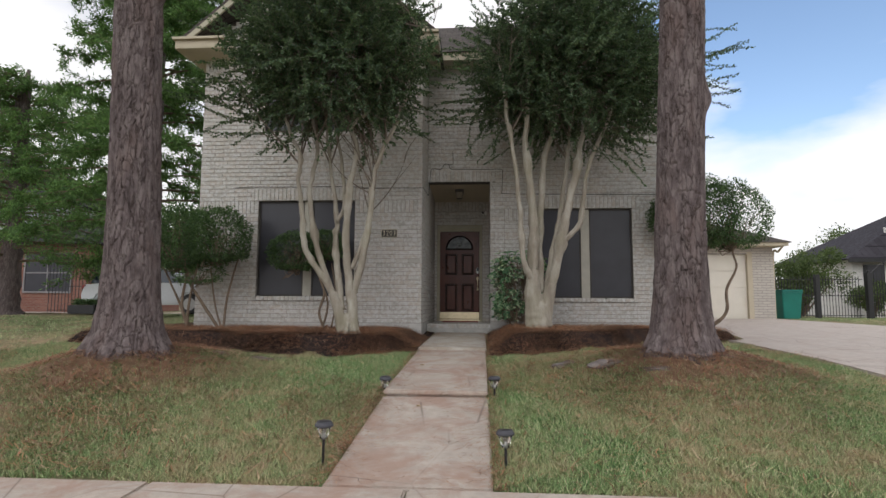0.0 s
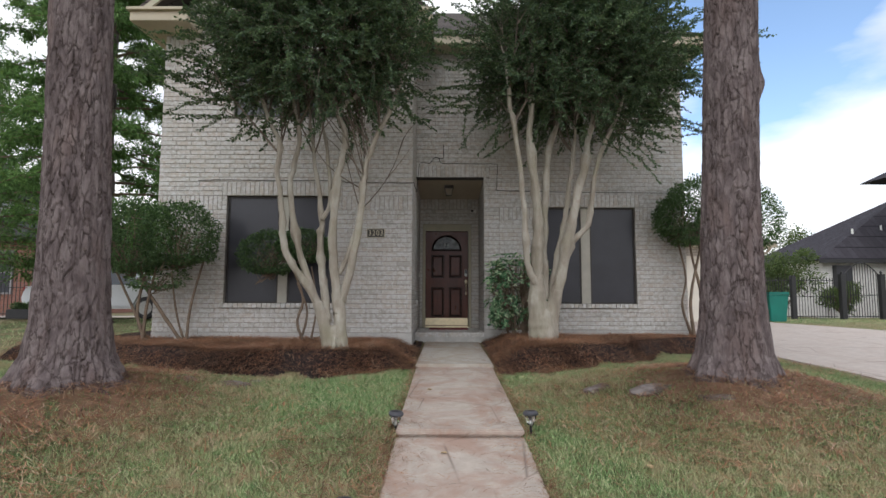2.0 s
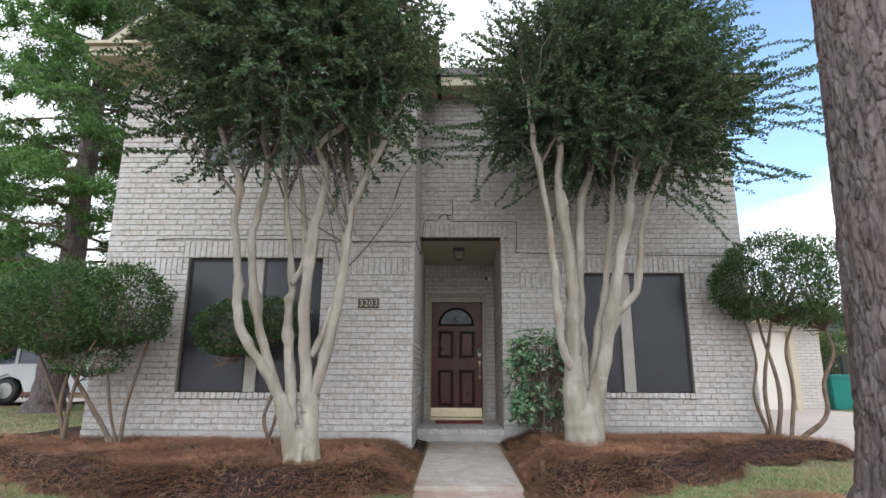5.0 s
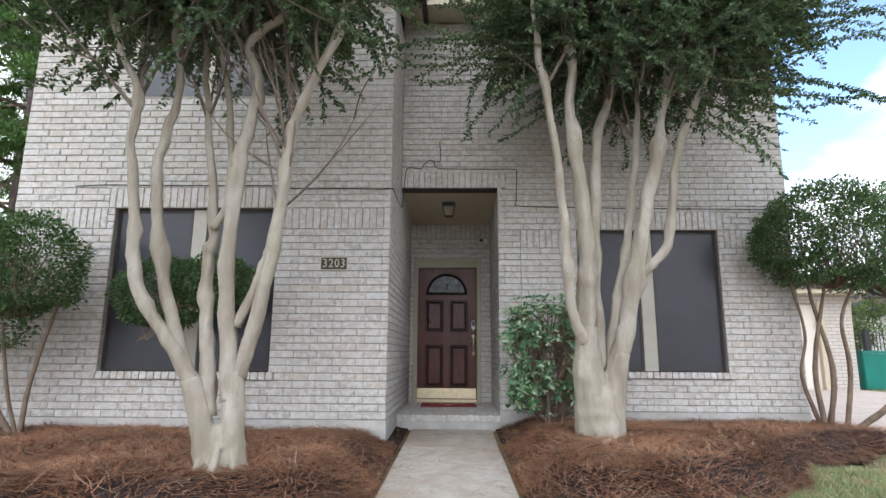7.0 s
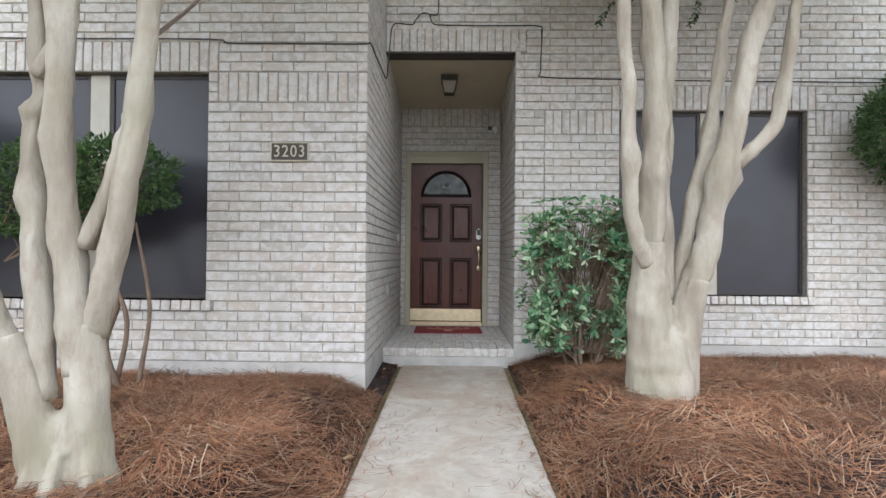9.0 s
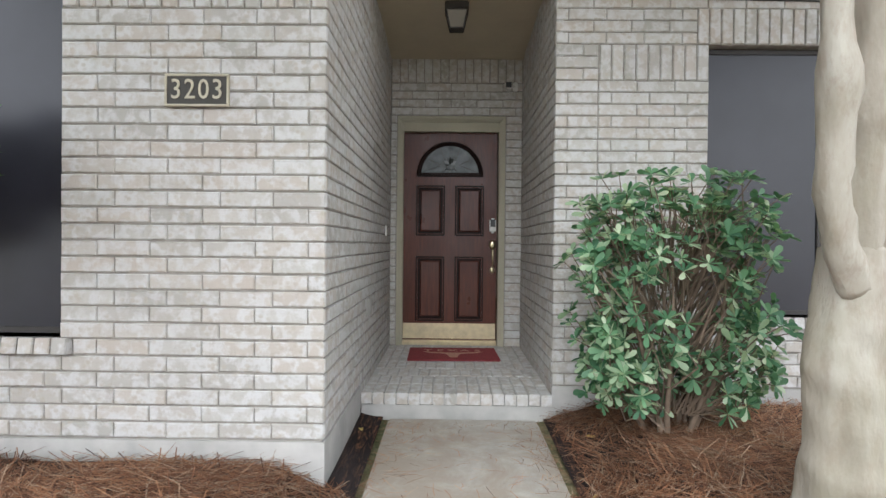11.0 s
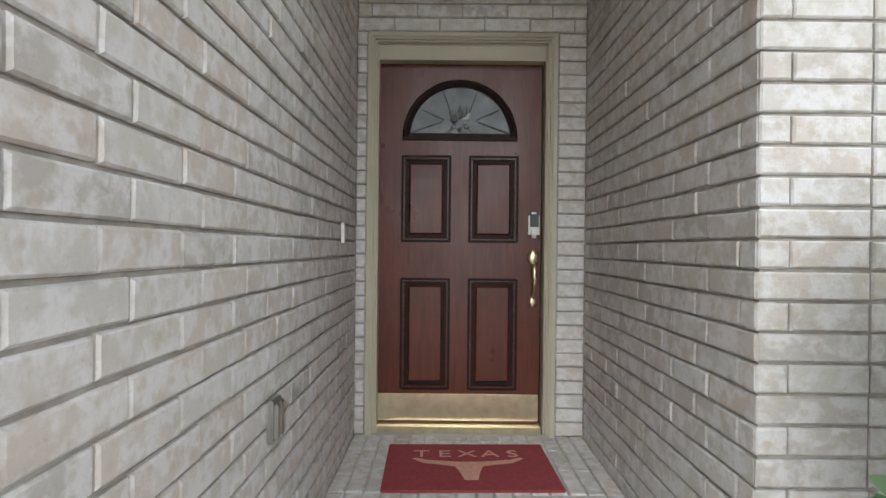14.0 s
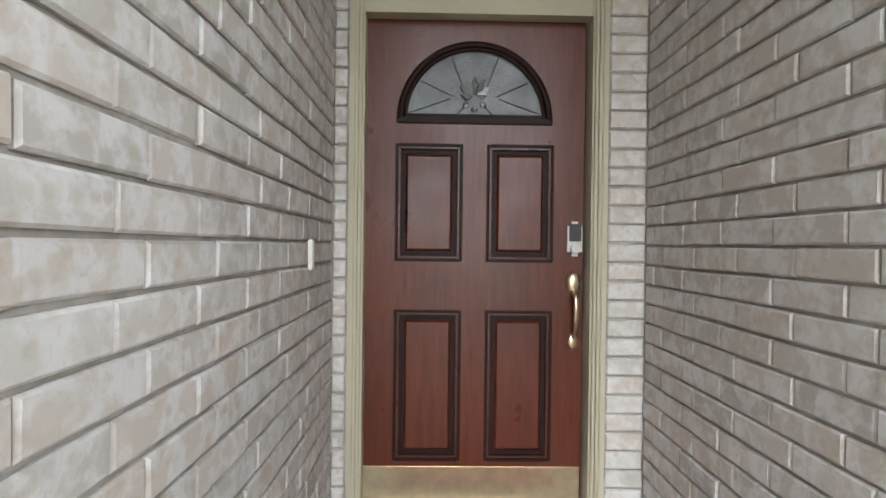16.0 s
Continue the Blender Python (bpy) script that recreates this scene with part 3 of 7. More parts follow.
R = 0.011
wall_front_left = walls("wall_front_left", [
    (HOUSE_L, LEFT_Y + R, 0.4, WIN_L[0], LEFT_Y + 0.2, 6.0), (WIN_L[1], LEFT_Y + R, 0.4, PORCH_L - R, LEFT_Y + 0.2, 6.0),
    (WIN_L[0], LEFT_Y + R, 0.4, WIN_L[1], LEFT_Y + 0.2, 1.36), (WIN_L[0], LEFT_Y + R, 3.218, WIN_L[1], LEFT_Y + 0.2, 4.57),
    (WIN_L[0], LEFT_Y + R, 5.75, WIN_L[1], LEFT_Y + 0.2, 6.0), (WIN_L[0], LEFT_Y + R, 4.57, WIN_UP[0], LEFT_Y + 0.2, 5.75),
    (WIN_UP[1], LEFT_Y + R, 4.57, WIN_L[1], LEFT_Y + 0.2, 5.75)], MORTAR, "whitish brick wall of the projecting bay")
wall_front_right = walls("wall_front_right", [
    (PORCH_R + R, RIGHT_Y + R, 0.4, WIN_R[0], RIGHT_Y + 0.2, 6.2), (WIN_R[1], RIGHT_Y + R, 0.4, HOUSE_R, RIGHT_Y + 0.2, 6.2),
    (WIN_R[0], RIGHT_Y + R, 0.4, WIN_R[1], RIGHT_Y + 0.2, 1.36), (WIN_R[0], RIGHT_Y + R, 3.218, WIN_R[1], RIGHT_Y + 0.2, 6.2),
    (PORCH_L - R, RIGHT_Y + R, 3.79, PORCH_R + R, RIGHT_Y + 0.2, 6.2)], MORTAR, "whitish brick wall set back beside the entry")
wall_porch_left = walls("wall_porch_left", [(PORCH_L - 0.2, LEFT_Y + 0.2, 0.4, PORCH_L - R, BACK_Y + 0.3, 6.0)], MORTAR, "whitish brick side wall of the porch")
wall_porch_right = walls("wall_porch_right", [(PORCH_R + R, RIGHT_Y + 0.2, 0.4, PORCH_R + 0.2, BACK_Y + 0.3, 3.79)], MORTAR, "whitish brick side wall of the porch")
wall_porch_back = walls("wall_porch_back", [
    (PORCH_L - R, BACK_Y + R, 0.4, -0.888, BACK_Y + 0.3, 3.8), (0.152, BACK_Y + R, 0.4, PORCH_R + R, BACK_Y + 0.3, 3.8),
    (-0.888, BACK_Y + R, 3.12, 0.152, BACK_Y + 0.3, 3.8), (-0.888, BACK_Y + R, 0.4, 0.152, BACK_Y + 0.3, 0.87)], MORTAR, "whitish brick wall round the front door")
walls("wall_house_left", [(HOUSE_L - 0.0, LEFT_Y + 0.2, 0.4, HOUSE_L + 0.2, 18, 6.0)], SIDE_BRICK, "whitish brick side wall of the house")
walls("wall_house_right", [(HOUSE_R - 0.2, RIGHT_Y + 0.2, 0.4, HOUSE_R, 18, 6.2)], SIDE_BRICK, "whitish brick side wall of the house")
walls("wall_house_back", [(HOUSE_L, 18, 0.4, HOUSE_R, 18.2, 6.0)], SIDE_BRICK, "whitish brick back wall of the house")
# concrete base
walls("foundation", [
    (HOUSE_L - 0.003, LEFT_Y - 0.004, 0.4, PORCH_L + 0.004, LEFT_Y + R, BASE_Z - 0.006), (PORCH_L - R, LEFT_Y + R, 0.4, PORCH_L + 0.004, 10.695, BASE_Z - 0.006),
    (PORCH_R, RIGHT_Y - 0.004, 0.4, HOUSE_R + 0.003, RIGHT_Y + R, BASE_Z - 0.006)], FOUNDATION, "grey concrete foundation showing below the bricks")

BRICK_MESHES = {}


def brick_data(w, h, d):
    """One brick lying along x, its chamfered face towards -y, from the middle of its face."""
    key = (round(w, 3), round(h, 3), round(d, 3))
    if key not in BRICK_MESHES:
        c = 0.005
        v = []
        for inset, y in ((0, key[2]), (0, c), (c, 0)):
            v += [(sx * (key[0] / 2 - inset), y, sz * (key[1] / 2 - inset)) for sx, sz in ((-1, -1), (1, -1), (1, 1), (-1, 1))]
        f = [(8, 9, 10, 11)] + [(a + i, a + (i + 1) % 4, a + 4 + (i + 1) % 4, a + 4 + i) for a in (0, 4) for i in range(4)]
        BRICK_MESHES[key] = (np.array(v), np.array(f))
    return key, BRICK_MESHES[key]


SHARED = {}


def lay(parent, bricks, place, near, name="brick", limit=300, depth=0.05, material=None):
    """Lays bricks (u, z, w, h), u along the wall, on the plane that place(u, z) gives as a matrix. The nearest are parts, the rest one mesh."""
    rng = np.random.default_rng(len(bricks) * 7 + 3)
    mats = []
    for u, z, w, h in bricks:
        m = place(u, z)
        jog = pose(0, rng.normal() * 0.0012, rng.normal() * 0.0009, rng.normal() * 0.5, rng.normal() * 0.25, rng.normal() * 0.35)
        mats.append((m @ jog, w, h))
    mats.sort(key=lambda r: (r[0].translation - Vector(near)).length)
    vs, fs, count = [], [], 0
    for i, (m, w, h) in enumerate(mats):
        key, (v, f) = brick_data(w, h, depth)
        if i < limit:
            if key not in SHARED:
                SHARED[key] = fast_mesh("brick", v, f)
                SHARED[key].materials.append(BRICK)
            ob = new(name, SHARED[key])
            ob.parent, ob.matrix_basis = parent, m
        else:
            a = np.array(m)
            vs.append(v @ a[:3, :3].T + a[:3, 3])
            fs.append(f + count)
            count += len(v)
    if vs:
        mesh_object(name + "work", fast_mesh(name + "work", np.concatenate(vs), np.concatenate(fs)), material or BRICK, parent, kind="stuff")


def course(u0, u1, z, h, holes, phase, length=0.25, joint=0.009):
    """One course of stretchers from u0 to u1, between the holes (a, b)."""
    spans, at = [], u0
    for a, b in sorted(holes):
        if a > at:
            spans.append((at, min(a, u1)))
        at = max(at, b)
    if at < u1:
        spans.append((at, u1))
    out = []
    for a, b in spans:
        cuts = [a] + [k * length + phase for k in range(math.ceil((a - phase) / length), math.floor((b - phase) / length) + 1) if a + 0.045 < k * length + phase < b - 0.045] + [b]
        out += [((p + q) / 2, z + h / 2, q - p - 0.6 * joint, h - joint) for p, q in zip(cuts, cuts[1:])]
    return out


def soldiers(u0, u1, z0, z1, width=0.0775, joint=0.009):
    n = max(1, round((u1 - u0) / width))
    w = (u1 - u0) / n
    return [(u0 + (i + 0.5) * w, (z0 + z1) / 2, w - joint, z1 - z0 - joint) for i in range(n)]


def facing(y):
    return lambda u, z: pose(u, y, z)


Z1 = BASE_Z + 26 * C
Z2 = Z1 + 0.24


def left_bay():
    out = []
    for i in range(26):
        z = BASE_Z + i * C
        holes = [(WIN_L[0] - 0.06, WIN_L[1] + 0.06)] if i == 5 else [WIN_L] if i > 5 else []
        out += course(HOUSE_L, PORCH_L, z, C, holes, PORCH_L - 0.083 * (i % 2))
    out += soldiers(HOUSE_L, WIN_L[0] - 0.08, Z1, Z2) + soldiers(WIN_L[1] + 0.08, PORCH_L, Z1, Z2)
    for a, b in ((WIN_L[0] - 0.08, WIN_L[0]), (WIN_L[1], WIN_L[1] + 0.08)):
        out += [((a + b) / 2, Z1 + 0.08 * (k + 0.5), b - a - 0.009, 0.071) for k in range(3)]
    out += soldiers(WIN_L[0] - 0.08, WIN_L[1] + 0.08, Z2, Z2 + 0.24)
    rows = 33
    h = (5.78 - Z2) / rows
    for i in range(rows):
        z = Z2 + i * h
        holes = [(WIN_L[0] - 0.08, WIN_L[1] + 0.08)] if i < 3 else [WIN_UP] if 4.56 < z + h / 2 < 5.76 else []
        out += course(HOUSE_L, PORCH_L, z, h, holes, PORCH_L - 0.083 * ((i + 1) % 2))
    out += soldiers(HOUSE_L, PORCH_L, 5.78, 6.0)
    return out


def right_bay():
    out = []
    for i in range(26):
        z = BASE_Z + i * C
        holes = [(WIN_R[0] - 0.06, WIN_R[1] + 0.06)] if i == 5 else [WIN_R] if i > 5 else []
        out += course(PORCH_R, 0.6, z, C, [], PORCH_R + 0.083 * ((i + 1) % 2)) + course(0.602, HOUSE_R, z, C, holes, PORCH_R + 0.083 * ((i + 1) % 2) + 0.04)
    out += [u for i in range(3) for u in course(PORCH_R, 0.6, Z1 + 0.08 * i, 0.08, [], 0.1 * (i % 2))]
    out += soldiers(0.606, WIN_R[0], Z1, Z2) + soldiers(WIN_R[1] + 0.08, HOUSE_R, Z1, Z2)
    out += [(WIN_R[1] + 0.04, Z1 + 0.08 * (k + 0.5), 0.071, 0.071) for k in range(3)]
    out += soldiers(WIN_R[0] - 0.08, WIN_R[1] + 0.08, Z2, Z2 + 0.24)
    rows = 38
    h = (6.18 - Z2) / rows
    for i in range(rows):
        z = Z2 + i * h
        if z + h / 2 < 3.79:
            holes = [(PORCH_L, PORCH_R)]
        elif z + h / 2 < 4.03:
            holes = [(PORCH_L, 0.42)]
        else:
            holes = []
        if i < 3:
            holes = holes + [(WIN_R[0] - 0.08, WIN_R[1] + 0.08)]
        out += course(PORCH_L, HOUSE_R, z, h, holes, PORCH_R + 0.083 * ((i + 1) % 2))
    out += soldiers(PORCH_L, 0.42, 3.785, 4.025)
    return out


def porch_side(y0, y1):
    out, i, z = [], 0, BASE_Z - C
    while z < 3.9:
        out += course(y0, y1, z, C, [], (0.083 if i % 2 else 0.0) + y0)
        z, i = z + C, i + 1
    return out


def porch_left():
    out = []
    for i in range(-1, 64):
        z = BASE_Z + i * C
        out += course(10.7 if i < 0 else LEFT_Y + 0.004, RIGHT_Y if z > 3.85 else BACK_Y, z, C, [], (0.083 if i % 2 else 0.0) + LEFT_Y + 0.004)
    return out


def porch_back():
    out = []
    for i in range(29):
        z = FLOOR_Z + i * 0.077
        out += course(PORCH_L, -0.896, z, 0.077, [], PORCH_L) + course(0.160, PORCH_R, z, 0.077, [], 0.160)
    for i in range(4):
        out += course(PORCH_L, PORCH_R, 3.13 + i * 0.078, 0.078, [], 0.125 * (i % 2))
    return out + soldiers(PORCH_L, PORCH_R, 3.444, 3.68)


# windows


def window(name, x0, x1, z0, z1, y, mull, label):
    w = tagged(new(name), label, kind="structure")
    w.matrix_basis = pose((x0 + x1) / 2, y, z0)
    cx, dz = (x0 + x1) / 2, z0
    def at(*b, bevel=0.0):
        return boxed(b[0] - cx, b[1], b[2] - dz, b[3] - cx, b[4], b[5] - dz, bevel=bevel)
    spans = ((x0, mull[0]), (mull[1], x1)) if mull else ((x0, x1),)
    for a, b in spans:
        part("screen", at(a + 0.028, 0.012, z0 + 0.028, b - 0.028, 0.03, z1 - 0.028), SCREEN, w, "dark solar screen")
        for q in ((a, 0, z0, a + 0.03, 0.04, z1), (b - 0.03, 0, z0, b, 0.04, z1), (a + 0.03, 0, z0, b - 0.03, 0.04, z0 + 0.03), (a + 0.03, 0, z1 - 0.03, b - 0.03, 0.04, z1)):
            part("screen_frame", at(*q, bevel=0.003), BRONZE, w, "thin bronze screen frame")
    if mull:
        part("mullion", at(mull[0] + 0.002, -0.012, z0, mull[1] - 0.002, 0.05, z1, bevel=0.004), MULLION, w, "pale painted mullion")
    return w


def sill(x0, x1, y, z):
    bm = bmesh.new()
    n = round((x1 - x0) / 0.078)
    wd = (x1 - x0) / n
    for i in range(n):
        m = pose(x0 + (i + 0.5) * wd, y - 0.035, z, -8, 0, 0)
        c = box(bmesh.new(), -wd / 2 + 0.004, 0, -0.075, wd / 2 - 0.004, 0.16, 0, bevel=0.004)
        c.transform(m)
        tmp = bpy.data.meshes.new("sill")
        c.to_mesh(tmp), c.free()
        bm.from_mesh(tmp)
    return bm


w1 = window("window_1", *WIN_L, 1.43, 3.21, LEFT_Y + 0.075, (-3.19, -3.03), "wide window with dark solar screens and a pale mullion")
w2 = window("window_2", *WIN_R, 1.43, 3.21, RIGHT_Y + 0.075, (2.13, 2.30), "wide window with dark solar screens and a pale mullion")
w3 = window("window_3", *WIN_UP, 4.58, 5.74, LEFT_Y + 0.075, (-3.19, -3.06), "upper window with dark solar screens behind foliage")
for w, (a, b), y, z in ((w1, WIN_L, LEFT_Y, 1.425), (w2, WIN_R, RIGHT_Y, 1.425)):
    bm = sill(a - 0.06, b + 0.06, y, z)
    bm.transform(w.matrix_basis.inverted())
    part("window_sill", bm, BRICK, w, "sloping brick sill")

# porch ceiling, lintel and stoop
bm = bmesh.new()
prism(bm, [(RIGHT_Y + 0.2, 3.79), (BACK_Y + R - 0.001, 3.675), (BACK_Y + R - 0.001, 3.875), (RIGHT_Y + 0.2, 3.99)], PORCH_L - R + 0.001, PORCH_R + R - 0.001, "x")
part("ceiling", bm, SOFFIT, None, "tan painted porch ceiling", "structure")
walls("lintel", [(PORCH_L + 0.002, RIGHT_Y + 0.003, 3.772, PORCH_R - 0.002, RIGHT_Y + 0.199, 3.783)], BRONZE, "dark steel lintel over the entry")
stoop = walls("stoop", [(PORCH_L + 0.001, 10.735, 0.4, PORCH_R - 0.001, BACK_Y + R, FLOOR_Z - 0.011)], FOUNDATION, "brick stoop on a concrete base")
box_bm = boxed(PORCH_L + 0.005, 10.722, 0.4, PORCH_R - 0.003, 10.7345, FLOOR_Z - 0.08)
part("stoop_base", box_bm, FOUNDATION, stoop, "weathered concrete base")


def pavers():
    """The stoop's bricks, lying with their length towards the house."""
    mats = []
    rows = [10.705 + 0.25 * k for k in range(8)]
    for j, (a, b) in enumerate(zip(rows, rows[1:])):
        n = 16
        lo, hi = PORCH_L, PORCH_R
        w = (hi - lo) / n
        b = min(b, BACK_Y + 0.01)
        if b - a < 0.05:
            continue
        for i in range(n):
            off = 0.0 if j != 2 else w / 2
            x = lo + (i + 0.5) * w + off
            ww = w
            if i == n - 1 and off:
                ww = w / 2
                x = hi - w / 4
            mats.append((x, (a + b) / 2, ww - 0.008, b - a - 0.008))
    return mats


# roofs
bm = bmesh.new()
slope = 0.85
mid, over = (HOUSE_L + PORCH_L) / 2, 0.33
peak = SOFFIT_Z + 0.16 + (mid - HOUSE_L + over) * slope
for side in (-1, 1):
    e = mid + side * (mid - HOUSE_L + over)
    prism(bm, [(e, SOFFIT_Z + 0.12), (mid, peak - 0.04), (mid, peak + 0.06), (e, SOFFIT_Z + 0.24)], 9.25, 18.4, "y")
gable_roof = part("roof", bm, ROOF, None, "weathered grey shingle gable roof", "structure")
bm = bmesh.new()
prism(bm, [(HOUSE_L, 6.001), (PORCH_L - R, 6.001), (mid, peak - 0.12)], LEFT_Y + R, LEFT_Y + 0.2, "y")
gable = part("gable_wall", bm, MORTAR, None, "whitish brick gable", "structure")


def gable_bricks():
    out, z, i = [], 6.003, 0
    while z < peak - 0.4:
        half = (peak - 0.16 - (z + C)) / slope
        if half > 0.1:
            out += course(max(mid - half, HOUSE_L), min(mid + half, PORCH_L), z, C, [], 0.125 * (i % 2))
        z, i = z + C, i + 1
    return out


for side in (-1, 1):
    bm = bmesh.new()
    e = mid + side * (mid - HOUSE_L + over)
    prism(bm, [(e, SOFFIT_Z + 0.0), (mid, peak - 0.16), (mid, peak - 0.041), (e, SOFFIT_Z + 0.119)], 9.2, 9.24, "y")
    part("rake_board", bm, TRIM, None, "tan painted rake board under the shingles", "structure")
    bm = bmesh.new()
    a, b = (HOUSE_L - over, HOUSE_L + 0.62) if side < 0 else (PORCH_L - 0.62, PORCH_L + over)
    box(bm, a, 9.12, SOFFIT_Z - 0.02, b, LEFT_Y + 0.0, SOFFIT_Z + 0.14, bevel=0.008)
    box(bm, a - 0.03, 9.06, SOFFIT_Z + 0.141, b + 0.0, LEFT_Y, SOFFIT_Z + 0.185)
    part("cornice_return", bm, SOFFIT, None, "tan painted boxed eave return", "structure")
bm = bmesh.new()
v = [bm.verts.new(p) for p in ((PORCH_L - 0.6, 10.3, 6.36), (HOUSE_R + 0.42, 10.3, 6.36), (HOUSE_R - 2.4, 14.4, 9.0), (PORCH_L - 0.6, 14.4, 9.0), (HOUSE_R + 0.42, 18.5, 6.36), (PORCH_L - 0.6, 18.5, 6.36))]
for f in ((0, 1, 2, 3), (1, 4, 2), (3, 2, 4, 5), (0, 5, 4, 1), (0, 3, 5)):
    bm.faces.new([v[i] for i in f])
part("roof", bm, ROOF, None, "weathered grey shingle hip roof", "structure")
walls("eave", [(PORCH_L + 0.0, 10.34, 6.2, HOUSE_R + 0.38, RIGHT_Y + 0.2, 6.355), (HOUSE_R, RIGHT_Y + 0.2, 6.2, HOUSE_R + 0.38, 18.4, 6.355), (HOUSE_L - 0.3, LEFT_Y, 6.0, HOUSE_L, 18.4, 6.14)], SOFFIT, "tan painted eave box")
walls("upper_floor", [(HOUSE_L + 0.2, LEFT_Y + 0.2, 3.9, PORCH_L - 0.2, 18, 4.1), (PORCH_L - 0.2, RIGHT_Y + 0.2, 4.0, HOUSE_R - 0.2, 18, 4.15)], SOFFIT, "floor of the upper storey")

# ---- front door ----
door = tagged(new("door_1"), "reddish-brown panelled front door with a fanlight and brass kick plate", kind="structure")
door.matrix_basis = pose(-0.025, BACK_Y + 0.1, 0.917) @ Matrix.Diagonal((1.036, 1, 1.048, 1))
DX0, DX1, DTOP = -0.79, 0.108, 2.0


def door_leaf():
    """A leaf with sunk panels and a half-round light."""
    bm = bmesh.new()
    panels = [(-0.662, -0.387, 1.0, 1.475), (-0.290, -0.015, 1.0, 1.475), (-0.662, -0.387, 0.195, 0.806), (-0.290, -0.015, 0.195, 0.806)]
    xs = [DX0, -0.662, -0.387, -0.290, -0.015, DX1]
    zs = [0.02, 0.195, 0.806, 1.0, 1.475, 1.57, DTOP]
    for i in range(5):
        for j in range(6):
            if (i in (1, 3)) and (j in (1, 3)):
                continue
            box(bm, xs[i], 0, zs[j], xs[i + 1], 0.045, zs[j + 1]) if not (j == 5 and 1 <= i <= 3) else None
    # the rail round the half-round light
    cx, r, n = -0.342, 0.305, 24
    top = DTOP
    arc = [(cx - r * math.cos(math.pi * k / n), 1.57 + r * math.sin(math.pi * k / n)) for k in range(n + 1)]
    for (x0, z0), (x1, z1) in zip(arc, arc[1:]):
        prism(bm, [(x0, z0), (x1, z1), (x1, top), (x0, top)], 0, 0.045, "y")
    for a, b in ((-0.662, arc[0][0]), (arc[-1][0], -0.015)):
        box(bm, a, 0, 1.57, b, 0.045, top)
    return bm, panels, arc, cx, r


bm, panels, arc, cx, r = door_leaf()
bmesh.ops.remove_doubles(bm, verts=bm.verts, dist=0.0004)
part("door_leaf", bm, DOOR, door)
for x0, x1, z0, z1 in panels:
    bm = bmesh.new()
    for k, (inset, y, t) in enumerate(((0.0, -0.006, 0.012), (0.012, 0.004, 0.012), (0.024, 0.012, 0.018))):
        a, b, c, d = x0 + inset, x1 - inset, z0 + inset, z1 - inset
        box(bm, a, y, c, a + t, 0.04, d, bevel=0.003), box(bm, b - t, y, c, b, 0.04, d, bevel=0.003)
        box(bm, a + t, y, c, b - t, 0.04, c + t, bevel=0.003), box(bm, a + t, y, d - t, b - t, 0.04, d, bevel=0.003)
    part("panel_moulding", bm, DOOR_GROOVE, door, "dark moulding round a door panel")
    bm = bmesh.new()
    a, b, c, d = x0 + 0.0135, x1 - 0.0135, z0 + 0.0135, z1 - 0.0135
    for q in ((a, c, a + 0.007, d), (b - 0.007, c, b, d), (a + 0.007, c, b - 0.007, c + 0.007), (a + 0.007, d - 0.007, b - 0.007, d)):
        box(bm, q[0], -0.002, q[1], q[2], 0.006, q[3], bevel=0.002)
    part("panel_bead", bm, DOOR, door)
    bm = bmesh.new()
    rim = [bm.verts.new(p) for p in ((x0 + 0.036, 0.024, z0 + 0.036), (x1 - 0.036, 0.024, z0 + 0.036), (x1 - 0.036, 0.024, z1 - 0.036), (x0 + 0.036, 0.024, z1 - 0.036))]
    field = [bm.verts.new(p) for p in ((x0 + 0.052, 0.004, z0 + 0.052), (x1 - 0.052, 0.004, z0 + 0.052), (x1 - 0.052, 0.004, z1 - 0.052), (x0 + 0.052, 0.004, z1 - 0.052))]
    bm.faces.new(field)
    for k in range(4):
        bm.faces.new((rim[k], rim[(k + 1) % 4], field[(k + 1) % 4], field[k]))
    bmesh.ops.recalc_face_normals(bm, faces=bm.faces)
    part("panel", bm, DOOR, door)
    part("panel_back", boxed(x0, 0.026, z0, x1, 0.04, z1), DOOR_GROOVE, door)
line = [(x, -0.004, z, 0.013) for x, z in arc]
bm = tube(bmesh.new(), line, 8)
tube(bm, [(cx + (x - cx) * 0.93, 0.004, 1.575 + (z - 1.57) * 0.93, 0.008) for x, z in arc], 8)
box(bm, cx - r - 0.012, -0.014, 1.555, cx + r + 0.012, 0.02, 1.58, bevel=0.004), box(bm, cx - r + 0.015, 0.0, 1.582, cx + r - 0.015, 0.02, 1.596, bevel=0.003)
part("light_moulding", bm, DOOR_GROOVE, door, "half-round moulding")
bm = bmesh.new()
prism(bm, [(x, z) for x, z in arc], 0.016, 0.03, "y")
PETAL = glass_material("bevelled_glass", (0.5, 0.55, 0.56), 0.03).m
PETAL.node_tree.nodes["Principled BSDF"].inputs["Transmission Weight"].default_value = 0.25
PETAL.node_tree.nodes["Principled BSDF"].inputs["Base Color"].default_value = (0.2, 0.22, 0.22, 1)
light = part("fanlight", bm, LEADED, door, "textured leaded glass with a flower of bevelled pieces")
bm = bmesh.new()
